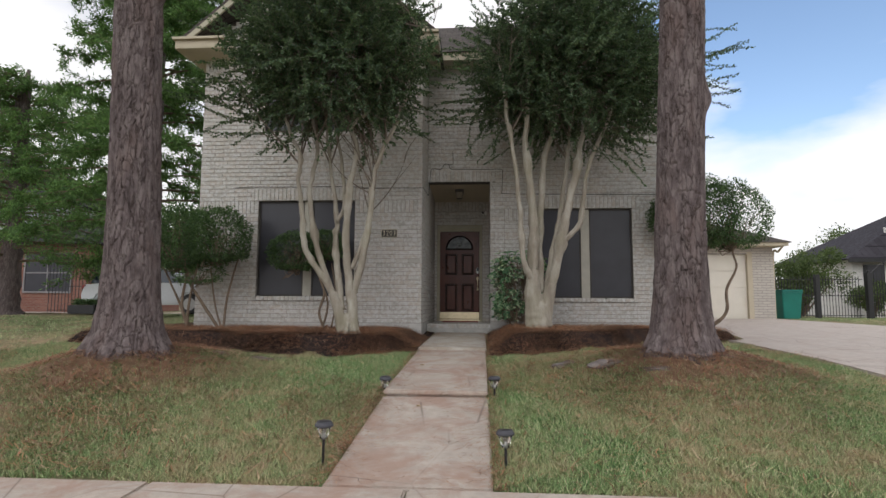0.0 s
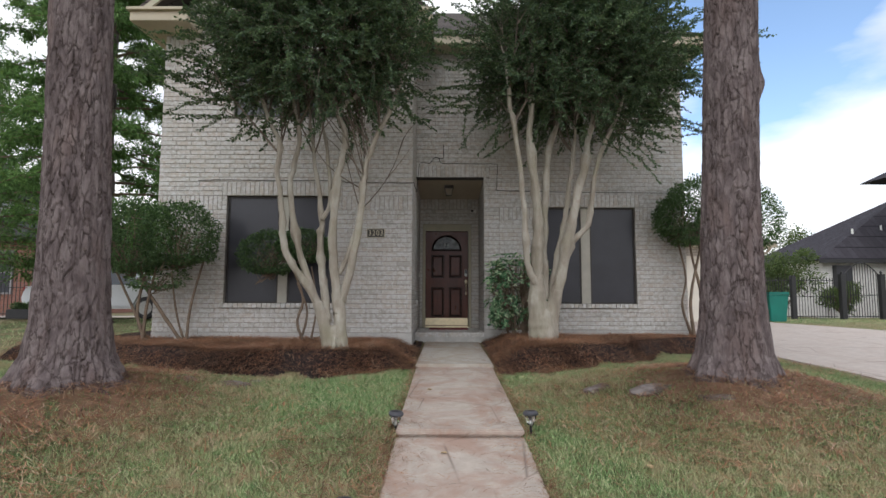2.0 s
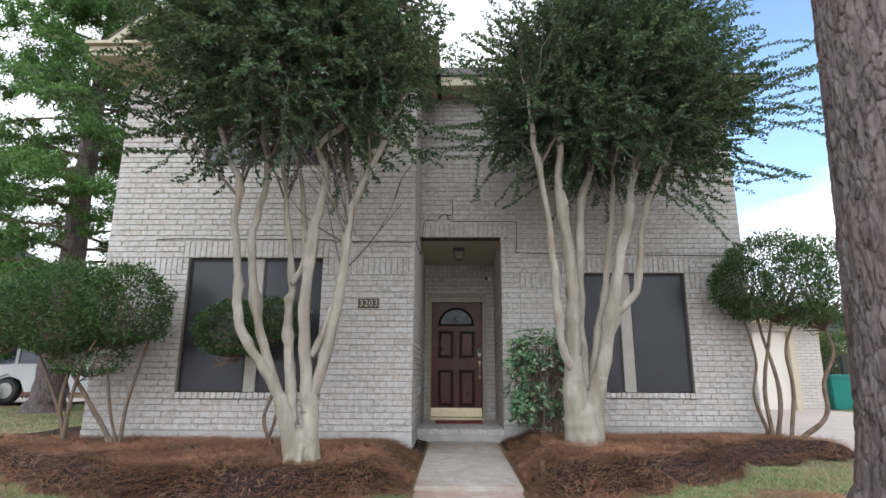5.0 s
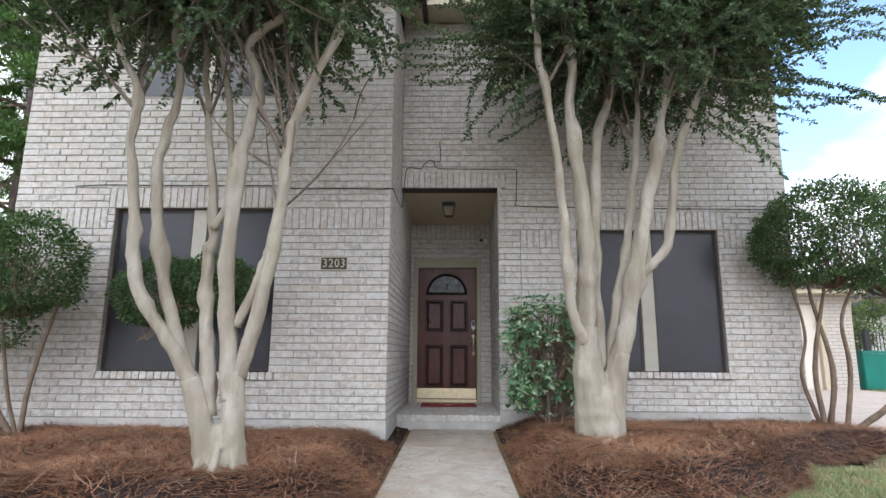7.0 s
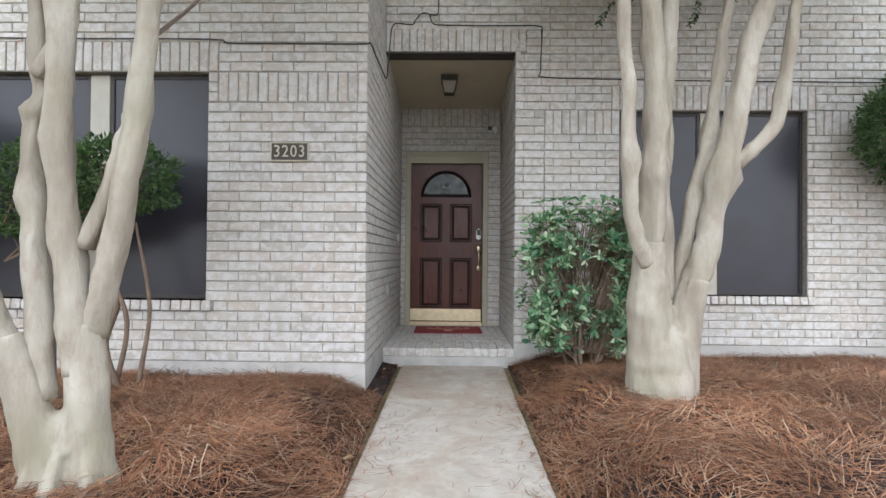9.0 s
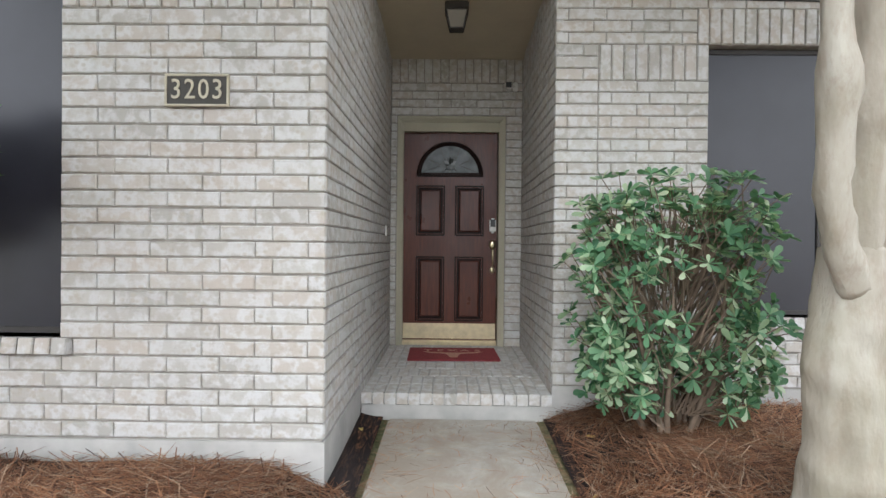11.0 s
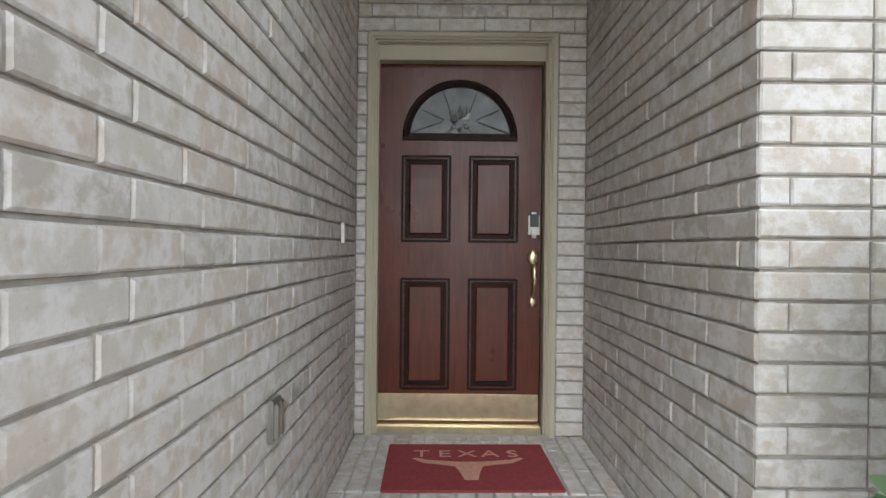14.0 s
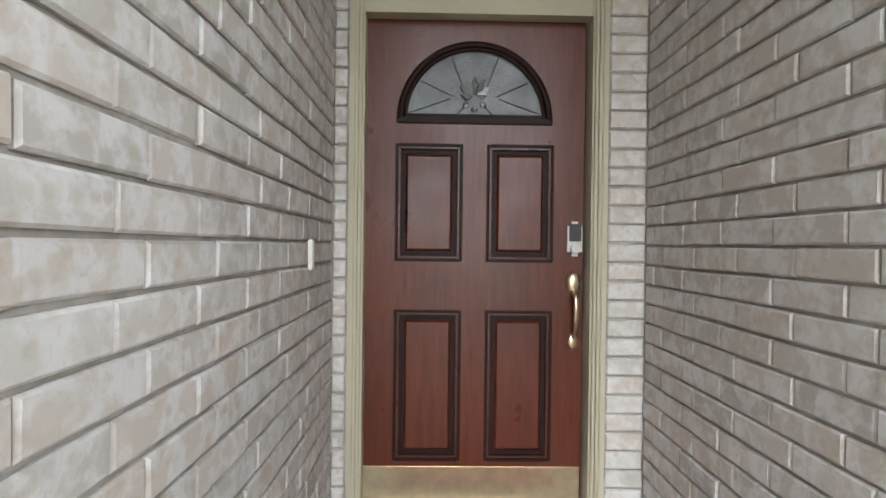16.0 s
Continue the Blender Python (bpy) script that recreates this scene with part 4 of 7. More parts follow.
for k, (a, ln) in enumerate(((90, 0.085), (62, 0.08), (118, 0.08), (35, 0.075), (145, 0.075), (5, 0.06), (175, 0.06))):
    bm = bmesh.new()
    prism(bm, [(0.012, 0), (ln * 0.55, 0.017), (ln, 0), (ln * 0.55, -0.017)], -0.004, 0.004, "y")
    bm.transform(pose(cx, 0.012, 1.665) @ pose(0, 0, 0, (k - 3) * 7, -a, (k - 3) * 5))
    part("petal_glass", bm, PETAL, light, "bevelled glass petal")
for dx, dz in ((-0.035, -0.03), (0.0, -0.045), (0.035, -0.03)):
    part("petal_glass", lathe(bmesh.new(), [(0.004, -0.006), (0.013, -0.002), (0.015, 0.004)], (cx + dx, 0.012, 1.665 + dz), 7, "y"), PETAL, light, "bevelled glass petal")
bm = bmesh.new()
for a0, z0, a1, z1 in ((-0.1, 0.09, -0.27, 0.03), (-0.09, 0.1, -0.22, 0.16), (-0.05, 0.14, -0.1, 0.27), (0.1, 0.09, 0.27, 0.03), (0.09, 0.1, 0.22, 0.16), (0.05, 0.14, 0.1, 0.27), (-0.04, 0.06, -0.09, 0.01), (0.04, 0.06, 0.09, 0.01)):
    tube(bm, [(cx + a0, 0.013, 1.57 + z0, 0.0025), (cx + a1, 0.013, 1.57 + z1, 0.0025)], 5)
part("lead_cames", bm, BRONZE, light, "thin dark lead lines")
part("kick_plate", boxed(DX0 + 0.004, -0.004, 0.03, DX1 - 0.004, 0.0, 0.175, bevel=0.0015), BRASS, door, "dull brass kick plate")
part("threshold", boxed(DX0 - 0.005, -0.06, -0.04, DX1 + 0.005, 0.045, 0.018, bevel=0.006), BRASS, door, "brass threshold")
part("door_sill", boxed(-0.86, -0.19, -0.06, 0.17, -0.06, -0.022, bevel=0.006), FOUNDATION, door, "grey painted concrete sill")
lockset = bmesh.new()
box(lockset, 0.040, -0.024, 1.028, 0.100, 0.0, 1.168, bevel=0.018)
keypad = part("door_lock", lockset, NICKEL, door, "satin nickel keypad deadbolt")
part("keypad", boxed(0.046, -0.0275, 1.088, 0.094, -0.0245, 1.158, bevel=0.001), BLACK, keypad, "black keypad")
part("cylinder", lathe(bmesh.new(), [(0.017, -0.034), (0.020, -0.032), (0.020, -0.022)], (0.0705, 0, 1.058), 16, "y"), NICKEL, keypad, "round lock cylinder")
bm = lathe(bmesh.new(), [(0.014, -0.018), (0.030, -0.012), (0.034, 0.0)], (0, 0, 0), 18, "y")
bm.transform(Matrix.Translation((0.07, 0, 0.92)) @ Matrix.Diagonal((1, 1, 1.4, 1)))
tube(bm, smooth_line([(0.07, -0.012, 0.885, 0.012), (0.07, -0.045, 0.865, 0.011), (0.07, -0.052, 0.81, 0.012), (0.07, -0.042, 0.745, 0.008), (0.07, -0.01, 0.70, 0.006)]), 10)
handle = part("door_handle", bm, BRASS, door, "antique brass handle with a thumb latch", smooth=True)
bm = lathe(bmesh.new(), [(0.012, -0.010), (0.020, -0.007), (0.023, 0.0)], (0, 0, 0), 16, "y")
bm.transform(Matrix.Translation((0.07, 0, 0.683)) @ Matrix.Diagonal((1, 1, 1.5, 1)))
part("lower_rose", bm, BRASS, handle, "oval brass rose", smooth=True)

frame_ob = tagged(new("door_frame"), "tan painted moulded door casing", kind="structure")
frame_ob.matrix_basis = pose(-0.0127, BACK_Y, 0.895) @ Matrix.Diagonal((1.036, 1, 1.0205, 1))
for k, (a, b, y) in enumerate(((0.0, 0.022, -0.02), (0.022, 0.034, -0.012), (0.034, 0.046, 0.004), (0.046, 0.054, 0.02))):
    for x0, x1 in ((-0.846 + a, -0.846 + b), (0.16 - b, 0.16 - a)):
        part("casing", boxed(x0, y, -0.02, x1, 0.14, 2.18 - a, bevel=0.003), TRIM, frame_ob)
    part("casing", boxed(-0.846 + b, y, 2.18 - b, 0.16 - b, 0.14, 2.18 - a, bevel=0.003), TRIM, frame_ob)
part("head_jamb", boxed(-0.792, 0.03, 2.045, 0.108, 0.19, 2.126), TRIM, frame_ob)

# ---- garage ----
GY = 16.5
gar = tagged(new("garage"), "low garage wing of whitish brick with a pale panelled door", kind="structure")
gar.matrix_basis = pose(6.4, GY, 0.8)
for b in ((-2.2, 0, 0, -1.6, 0.2, 2.2), (1.68, 0, 0, 2.32, 0.2, 2.2), (-1.6, 0, 2.0, 1.68, 0.2, 2.2), (2.12, 0.2, 0, 2.32, 6.5, 2.2), (-2.2, 0.2, 0, -2.0, 6.5, 2.2), (-2.0, 6.3, 0, 2.12, 6.5, 2.2)):
    part("wall", boxed(*b), SIDE_BRICK, gar, "whitish brick wall")
gdoor = part("garage_door", boxed(-1.6, 0.12, 0, 1.68, 0.15, 2.0), plain("cream_paint", (0.72, 0.68, 0.6), 0.5, vary=0.04, scale=3, bump=0.0), gar, "cream sectional garage door")
for i in range(4):
    part("door_section", boxed(-1.58, 0.10, 0.01 + i * 0.5, 1.66, 0.12, 0.495 + i * 0.5, bevel=0.006), bpy.data.materials["cream_paint"], gdoor)
part("door_trim", boxed(1.58, -0.02, 0, 1.72, 0.1, 2.06, bevel=0.004), SOFFIT, gar, "tan trim")
part("fascia", boxed(-2.6, -0.45, 2.2, 2.55, -0.4, 2.31), SOFFIT, gar, "tan fascia board")
part("soffit", boxed(-2.6, -0.4, 2.2, 2.55, 7.0, 2.22), SOFFIT, gar, "tan soffit")
bm = bmesh.new()
v = [bm.verts.new(p) for p in ((-2.7, -0.5, 2.3), (2.66, -0.5, 2.3), (2.66, 7.1, 2.3), (-2.7, 7.1, 2.3), (0.1, 2.4, 3.6), (0.1, 4.2, 3.6))]
for f in ((0, 1, 4), (1, 2, 5, 4), (2, 3, 5), (3, 0, 4, 5), (0, 3, 2, 1)):
    bm.faces.new([v[i] for i in f])
part("roof", bm, ROOF, gar, "grey shingle hip roof")
part("downspout", tube(bmesh.new(), smooth_line([(2.45, -0.3, 2.18, 0.03), (2.42, -0.1, 2.05, 0.03), (2.365, 0.06, 1.95, 0.03), (2.36, 0.1, 0.1, 0.03)]), 6), SOFFIT, gar, "tan downspout")

# ---- trees ----


def pine(x, y, base, bend, label, knob=None, limb=None):
    """A tall pine trunk with plated bark and a high crown."""
    z0 = float(ground_height(x, y)) - 0.12
    tree = thing("pine_tree", x, y, z0, label, "tree", "pines on the lawn")
    rows, sides = 600, 220
    zs = np.concatenate([np.linspace(0, 5.2, 530), np.linspace(5.25, 13, 70)])
    v = np.zeros((rows, sides, 3))
    ang = np.linspace(0, 2 * math.pi, sides, endpoint=False)
    cell = {}
    rng = np.random.default_rng(int(abs(x) * 100))
    for j in range(-12, 220):
        for i in range(32):
            cell[i, j] = (i + rng.uniform(0.15, 0.85), j + rng.uniform(0.15, 0.85))
    for k, z in enumerate(zs):
        r0 = np.interp(z, (0, 0.12, 0.3, 0.6, 1.0, 2.0, 4.5, 13), (base * 1.28, base * 1.12, base * 0.9, base * 0.79, base * 0.73, base * 0.67, base * 0.64, base * 0.36))
        cx, cy = np.interp(z, (0, 1.5, 4.0, 13), (0, bend * 0.2, bend, bend * 2.2)), 0
        for i, a in enumerate(ang):
            flare = max(0.0, 1 - z / 0.75) ** 2 * (0.10 * math.sin(a * 5 + x) + 0.06 * math.sin(a * 9 + 1))
            u, w = a / (2 * math.pi) * 32 + 0.8 * noise.noise(Vector((a * 1.3, z * 1.2, x))) + 0.22 * noise.noise(Vector((math.cos(a) * 9, math.sin(a) * 9, z * 9))), z / 0.15 + 0.9 * noise.noise(Vector((math.cos(a) * 2, math.sin(a) * 2, z * 2 + x)))
            if z < 5.2:
                best, second = 9.0, 9.0
                iu, jw = int(math.floor(u)), int(math.floor(w))
                for di in (-1, 0, 1):
                    for dj in (-1, 0, 1):
                        c = cell[(iu + di) % 32, jw + dj]
                        du = (iu + di) + (c[0] - (iu + di) % 32) - u
                        d = du * du * 1.15 + (c[1] - w) ** 2 * 0.42
                        if d < best:
                            best, second = d, best
                        elif d < second:
                            second = d
                edge = min(1.0, (math.sqrt(second) - math.sqrt(best)) / 0.13)
            else:
                edge = 1.0
            r = r0 * (1 + flare) - 0.02 * (1 - edge) * min(1.0, max(0.25, 0.85 + 1.2 * noise.noise(Vector((math.cos(a) * 4, math.sin(a) * 4, z * 1.7 + 3))))) + 0.008 * noise.noise(Vector((math.cos(a) * 6, math.sin(a) * 6, z * 5))) + 0.005 * noise.noise(Vector((math.cos(a) * 14, math.sin(a) * 14, z * 16)))
            if knob:
                d = math.hypot((math.remainder(a - knob[0], 2 * math.pi)) / 0.42, (z - knob[1]) / 0.16)
                r += 0.09 * math.exp(-d * d)
            v[k, i] = (cx + r * math.cos(a), cy + r * math.sin(a), z)
    idx = np.arange(rows * sides).reshape(rows, sides)
    nxt = np.roll(idx, -1, axis=1)
    f = np.stack([idx[:-1], nxt[:-1], nxt[1:], idx[1:]], -1).reshape(-1, 4)
    mesh_object("trunk", fast_mesh("trunk", v.reshape(-1, 3), f), BARK, tree, "thick trunk with plated grey-brown bark", smooth=True)
    for i in range(6):
        a, ln = rng.uniform(0, 6.28), rng.uniform(0.35, 0.8)
        line = []
        for s in (0, 0.35, 0.7, 1.0, 1.3):
            px, py = (0.8 * base * f * (1 + s * ln * 1.7) for f in (math.cos(a + 0.25 * s), math.sin(a + 0.4 * s)))
            line.append((px, py, float(ground_height(x + px, y + py)) - z0 + 0.015 - 0.05 * s, 0.05 * (1 - 0.5 * s)))
        part("root", tube(bmesh.new(), smooth_line(line), 9, 0.45), BARK, tree, "gnarled surface root", smooth=True)
    if limb:
        bm = tube(bmesh.new(), smooth_line([tuple(p) for p in limb]), 14, 0.12)
        part("limb", bm, BARK, tree, "stout rising limb", smooth=True)
    segs, at, along = [], [], []
    for i in range(26):
        a, h = rng.uniform(0, 6.28), rng.uniform(9.2, 12.8)
        p = np.array([bend * 2, 0, h])
        for j in range(5):
            q = p + np.array([math.cos(a), math.sin(a), 0.25]) * rng.uniform(0.3, 0.55) * (14 - h) / 3
            segs.append((p, q))
            for _ in range(90):
                c = p + (q - p) * rng.uniform() + rng.normal(size=3) * 0.16
                at.append(c), along.append(rng.normal(size=3))
            p, a = q, a + rng.normal() * 0.3
    mesh_object("branch", strip_tubes("branch", np.array(segs), np.full((len(segs), 2), 0.035)), TWIG, tree, kind="stuff")
    mesh_object("crown", leaf_mesh("crown", np.array(at), np.array(along), np.full(len(at), 0.24), np.full(len(at), 0.02), rng), CYPRESS_LEAF, tree, "high tufted needle crown")
    return tree


pine(*PINES[0], 0.365, -0.12, "large pine with plated bark rising from a straw-covered mound", knob=None,
     limb=[(-0.10, 0, 3.45, 0.12), (0.02, 0.0, 3.9, 0.13), (0.2, 0.0, 4.25, 0.12), (0.5, 0.05, 4.9, 0.1), (0.9, 0.2, 6.0, 0.08)])
pine(*PINES[1], 0.365, 0.14, "large pine with plated bark and a stub beside surface roots", knob=(0.1, 2.85))


def crape(x, y, limbs, crown, reach, seed, label, sprays=(), stout=0.8, shift=(0, 0, 0), size=1.0, pivot=(0, 0, 0)):
    """A many-stemmed crape myrtle: limbs are lists of (x, y, z, radius) in the world."""
    rng = np.random.default_rng(seed)
    z0 = float(ground_height(x, y))
    tree = thing("crape_myrtle", x, y, z0, label, "tree", "crape myrtles before the house")
    off = np.array([x, y, z0, 0]) - (*shift, 0)
    bm = bmesh.new()

    def moved(line):
        """Shifts a line and draws it nearer the pivot."""
        q = np.array(line, float)
        q[:, :3] = np.array(pivot) + (q[:, :3] + shift - pivot) * size
        return q - (x, y, z0, 0)

    toes = []
    bx, by, bz = limbs[0][-1][0][:3]
    for k in range(7):
        a = k * 0.9 + seed
        f = rng.uniform(0.9, 1.15)
        toes.append([(bx + 0.25 * f * math.cos(a), by + 0.25 * f * math.sin(a), bz + 0.05, 0.03), (bx + 0.19 * math.cos(a), by + 0.19 * math.sin(a), bz + 0.12, 0.04), (bx + 0.14 * math.cos(a + 0.1), by + 0.14 * math.sin(a + 0.1), bz + 0.22, 0.04), (bx + 0.09 * math.cos(a + 0.2), by + 0.09 * math.sin(a + 0.2), bz + 0.34, 0.03)])
    for line in list(limbs[0]) + toes:
        q = smooth_line(moved(line), 10)
        q[:, 3] *= stout
        tube(bm, q, 24, 0.22)
    trunk = part("trunk", bm, CRAPE, tree, "smooth mottled fused trunk", smooth=True)
    fuse = trunk.modifiers.new("fuse", "REMESH")
    fuse.mode, fuse.voxel_size, fuse.use_smooth_shade = "VOXEL", 0.014, True
    soften = trunk.modifiers.new("soften", "SMOOTH")
    soften.iterations = 4
    ends, forks = [], []
    for line in limbs[1]:
        q = moved(line)
        d = (q[-1] - q[-2])[:3]
        d = d / np.linalg.norm(d) * 0.6 + (0, 0, 0.4)
        tip = q[-1][:3] + d * 0.5
        q = np.vstack([q, [*tip, q[-1][3] * 0.55], [*(tip + d * 0.6 + rng.normal(size=3) * 0.08), q[-1][3] * 0.2]])
        p = smooth_line(q, 8)
        p[:, :2] += np.interp(np.arange(len(p)), (0, len(p)), (0, 1))[:, None] * 0.012 * np.sin(np.arange(len(p))[:, None] * (0.9, 1.3))
        for k in range(6):
            i = int(len(p) * rng.uniform(0.15, 0.95))
            p[:, 3] *= 1 + rng.uniform(0.15, 0.42) * np.exp(-((np.arange(len(p)) - i) / 1.3) ** 2)
        p[:, 3] *= stout * 0.95
        bm = tube(bmesh.new(), p, 16, 0.34)
        part("limb", bm, CRAPE, tree, "smooth knuckled limb", smooth=True)
        ends.append(p[-1]), ends.append(p[int(len(p) * 0.82)])
        forks += [(p[int(len(p) * f)][:3], p[int(len(p) * f)][3]) for f in (0.66, 0.78, 0.9)]
    centre, radii = np.array(crown[:3]) - off[:3], np.array(crown[3:])
    segs, rad, at, along, spans = [], [], [], [], []

    def branch(p, q, r, leafy, droop=0.0):
        n = 7
        bow = rng.normal(size=3) * 0.06 * np.linalg.norm(q - p)
        pts = [p + (q - p) * s + bow * math.sin(math.pi * s) - np.array([0, 0, droop * s * s]) for s in np.linspace(0, 1, n)]
        for k in range(n - 1):
            segs.append((pts[k], pts[k + 1])), rad.append((r * (1 - k / n), r * (1 - (k + 1) / n)))
        if leafy:
            total = np.linalg.norm(q - p)
            m = max(6, int(total / 0.013))
            for k in range(m):
                s = 0.22 + 0.78 * k / m
                i = min(int(s * (n - 1)), n - 2)
                d = pts[i + 1] - pts[i]
                c = pts[i] + d * (s * (n - 1) - i)
                d = d / np.linalg.norm(d)
                side = np.cross(d, (0, 0, 1)) * (1 if k % 2 else -1)
                at.append(c), along.append(side + d * 0.5 + rng.normal(size=3) * 0.45 + (0, 0, -0.1)), spans.append(rng.uniform(0.036, 0.062))
        return pts

    for foot, thick in forks:
        for _ in range(3):
            rise = np.array([rng.normal() * 0.38, rng.normal() * 0.3, 1.0]) * rng.uniform(0.6, 1.15)
            tip = branch(foot, foot + rise, min(0.02, thick * 0.6), False)
            for _ in range(2):
                k = rng.integers(2, 6)
                branch(tip[k], tip[k] + rise * 0.5 + rng.normal(size=3) * 0.22, 0.008, False)
    for e in ends:
        for _ in range(3):
            t = rng.normal(size=3)
            t /= np.linalg.norm(t)
            q = centre + t * radii * rng.uniform(0.2, 0.7)
            q[2] = max(q[2], e[2] + 0.5)
            branch(e[:3], q, 0.011, False)
            for _ in range(3):
                branch(e[:3] + (q - e[:3]) * rng.uniform(0.15, 0.6), e[:3] + (q - e[:3]) * rng.uniform(0.5, 1.0) + rng.normal(size=3) * 0.25, 0.009, False)
    for _ in range(reach):
        t = rng.normal(size=3)
        t /= np.linalg.norm(t)
        if t[2] < -0.85:
            t[2] *= -0.5
        s = rng.uniform(0.25, 0.95) ** 0.6
        lump = 0.9 + 0.3 * noise.noise(Vector(t) * 2.2 + Vector((seed, 0, 0)))
        p = centre + t * radii * s * lump * 0.82
        q = p + (t * 0.8 + rng.normal(size=3) * 0.75) * rng.uniform(0.2, 0.42) + (0, 0, 0.04)
        branch(p, q, 0.004, True, rng.uniform(-0.08, 0.09))
    for (ax, ay, az, bx, by, bz, count) in sprays:
        a, b = np.array((ax, ay, az)) - off[:3], np.array((bx, by, bz)) - off[:3]
        for _ in range(count):
            branch(a + rng.normal(size=3) * 0.14, b + rng.normal(size=3) * 0.2, 0.006, True, rng.uniform(-0.06, 0.09))
    mesh_object("twig", strip_tubes("twig", np.array(segs), np.array(rad)), PALE_TWIG, tree, "slender pale twigs", "stuff")
    spans = np.array(spans)
    mesh_object("crown", leaf_mesh("crown", np.array(at), np.array(along), spans, spans * 0.55, rng), CRAPE_LEAF, tree, "dense crown of small dark green leaves")
    return tree


def limb(y0, y1, pts, r0, r1):
    """(x, z) points in a plane that leans from y0 to y1, with the radius tapering."""
    n = len(pts) - 1
    return [(x, y0 + (y1 - y0) * i / n, z, r0 + (r1 - r0) * i / n) for i, (x, z) in enumerate(pts)]


crape(-1.76, 7.55, (
    [limb(7.64, 7.57, [(-1.83, 0.78), (-1.85, 0.95), (-1.91, 1.2), (-1.99, 1.45)], 0.125, 0.088), limb(7.64, 7.66, [(-1.67, 0.78), (-1.69, 0.95), (-1.72, 1.2), (-1.74, 1.5)], 0.12, 0.098),
     [(-1.77, 7.64, 0.68, 0.26), (-1.77, 7.64, 0.80, 0.20), (-1.78, 7.64, 0.94, 0.14), (-1.79, 7.62, 1.08, 0.08), (-1.80, 7.62, 1.15, 0.04)]],
    [limb(7.57, 7.4, [(-1.98, 1.42), (-2.07, 1.6), (-2.2, 1.78), (-2.36, 2.02), (-2.41, 2.27), (-2.44, 2.64), (-2.5, 3.1), (-2.47, 3.41), (-2.66, 3.85)], 0.075, 0.032),
     limb(7.57, 7.6, [(-2.0, 1.45), (-2.15, 1.85), (-2.28, 2.27), (-2.37, 2.86), (-2.33, 3.21), (-2.27, 3.62), (-2.35, 4.0)], 0.07, 0.03),
     limb(7.62, 7.8, [(-1.86, 1.2), (-1.92, 1.58), (-1.97, 1.92), (-2.0, 2.27), (-1.99, 2.53), (-2.1, 3.21), (-2.19, 3.8)], 0.072, 0.028),
     limb(7.7, 7.75, [(-1.98, 2.5), (-1.89, 2.71), (-1.9, 3.09), (-1.98, 3.61), (-2.12, 4.25)], 0.045, 0.024),
     limb(7.64, 7.56, [(-1.74, 1.3), (-1.76, 1.58), (-1.82, 2.09), (-1.81, 2.64), (-1.78, 3.02), (-1.71, 3.33), (-1.68, 3.57), (-1.76, 3.9), (-1.55, 4.1)], 0.088, 0.038),
     limb(7.66, 7.5, [(-1.71, 1.45), (-1.61, 1.78), (-1.51, 2.27), (-1.45, 2.82), (-1.41, 3.17), (-1.29, 3.5), (-0.98, 4.2)], 0.075, 0.036),
     limb(7.65, 7.62, [(-1.74, 1.8), (-1.62, 2.06), (-1.55, 2.28), (-1.5, 2.45)], 0.05, 0.03)]),
    (-2.1, 7.6, 4.98, 1.75, 1.5, 1.78), 3100, 11, "many-stemmed crape myrtle with pale smooth limbs and dark crown",
    [(-2.8, 7.4, 4.1, -4.2, 7.3, 4.45, 12), (-2.6, 7.4, 3.9, -3.9, 7.3, 3.85, 4), (-1.2, 7.4, 4.1, -0.5, 7.3, 4.0, 8), (-2.2, 7.4, 4.0, -2.9, 7.2, 3.6, 5)], 0.76, (-0.01, -0.08, 0.01))

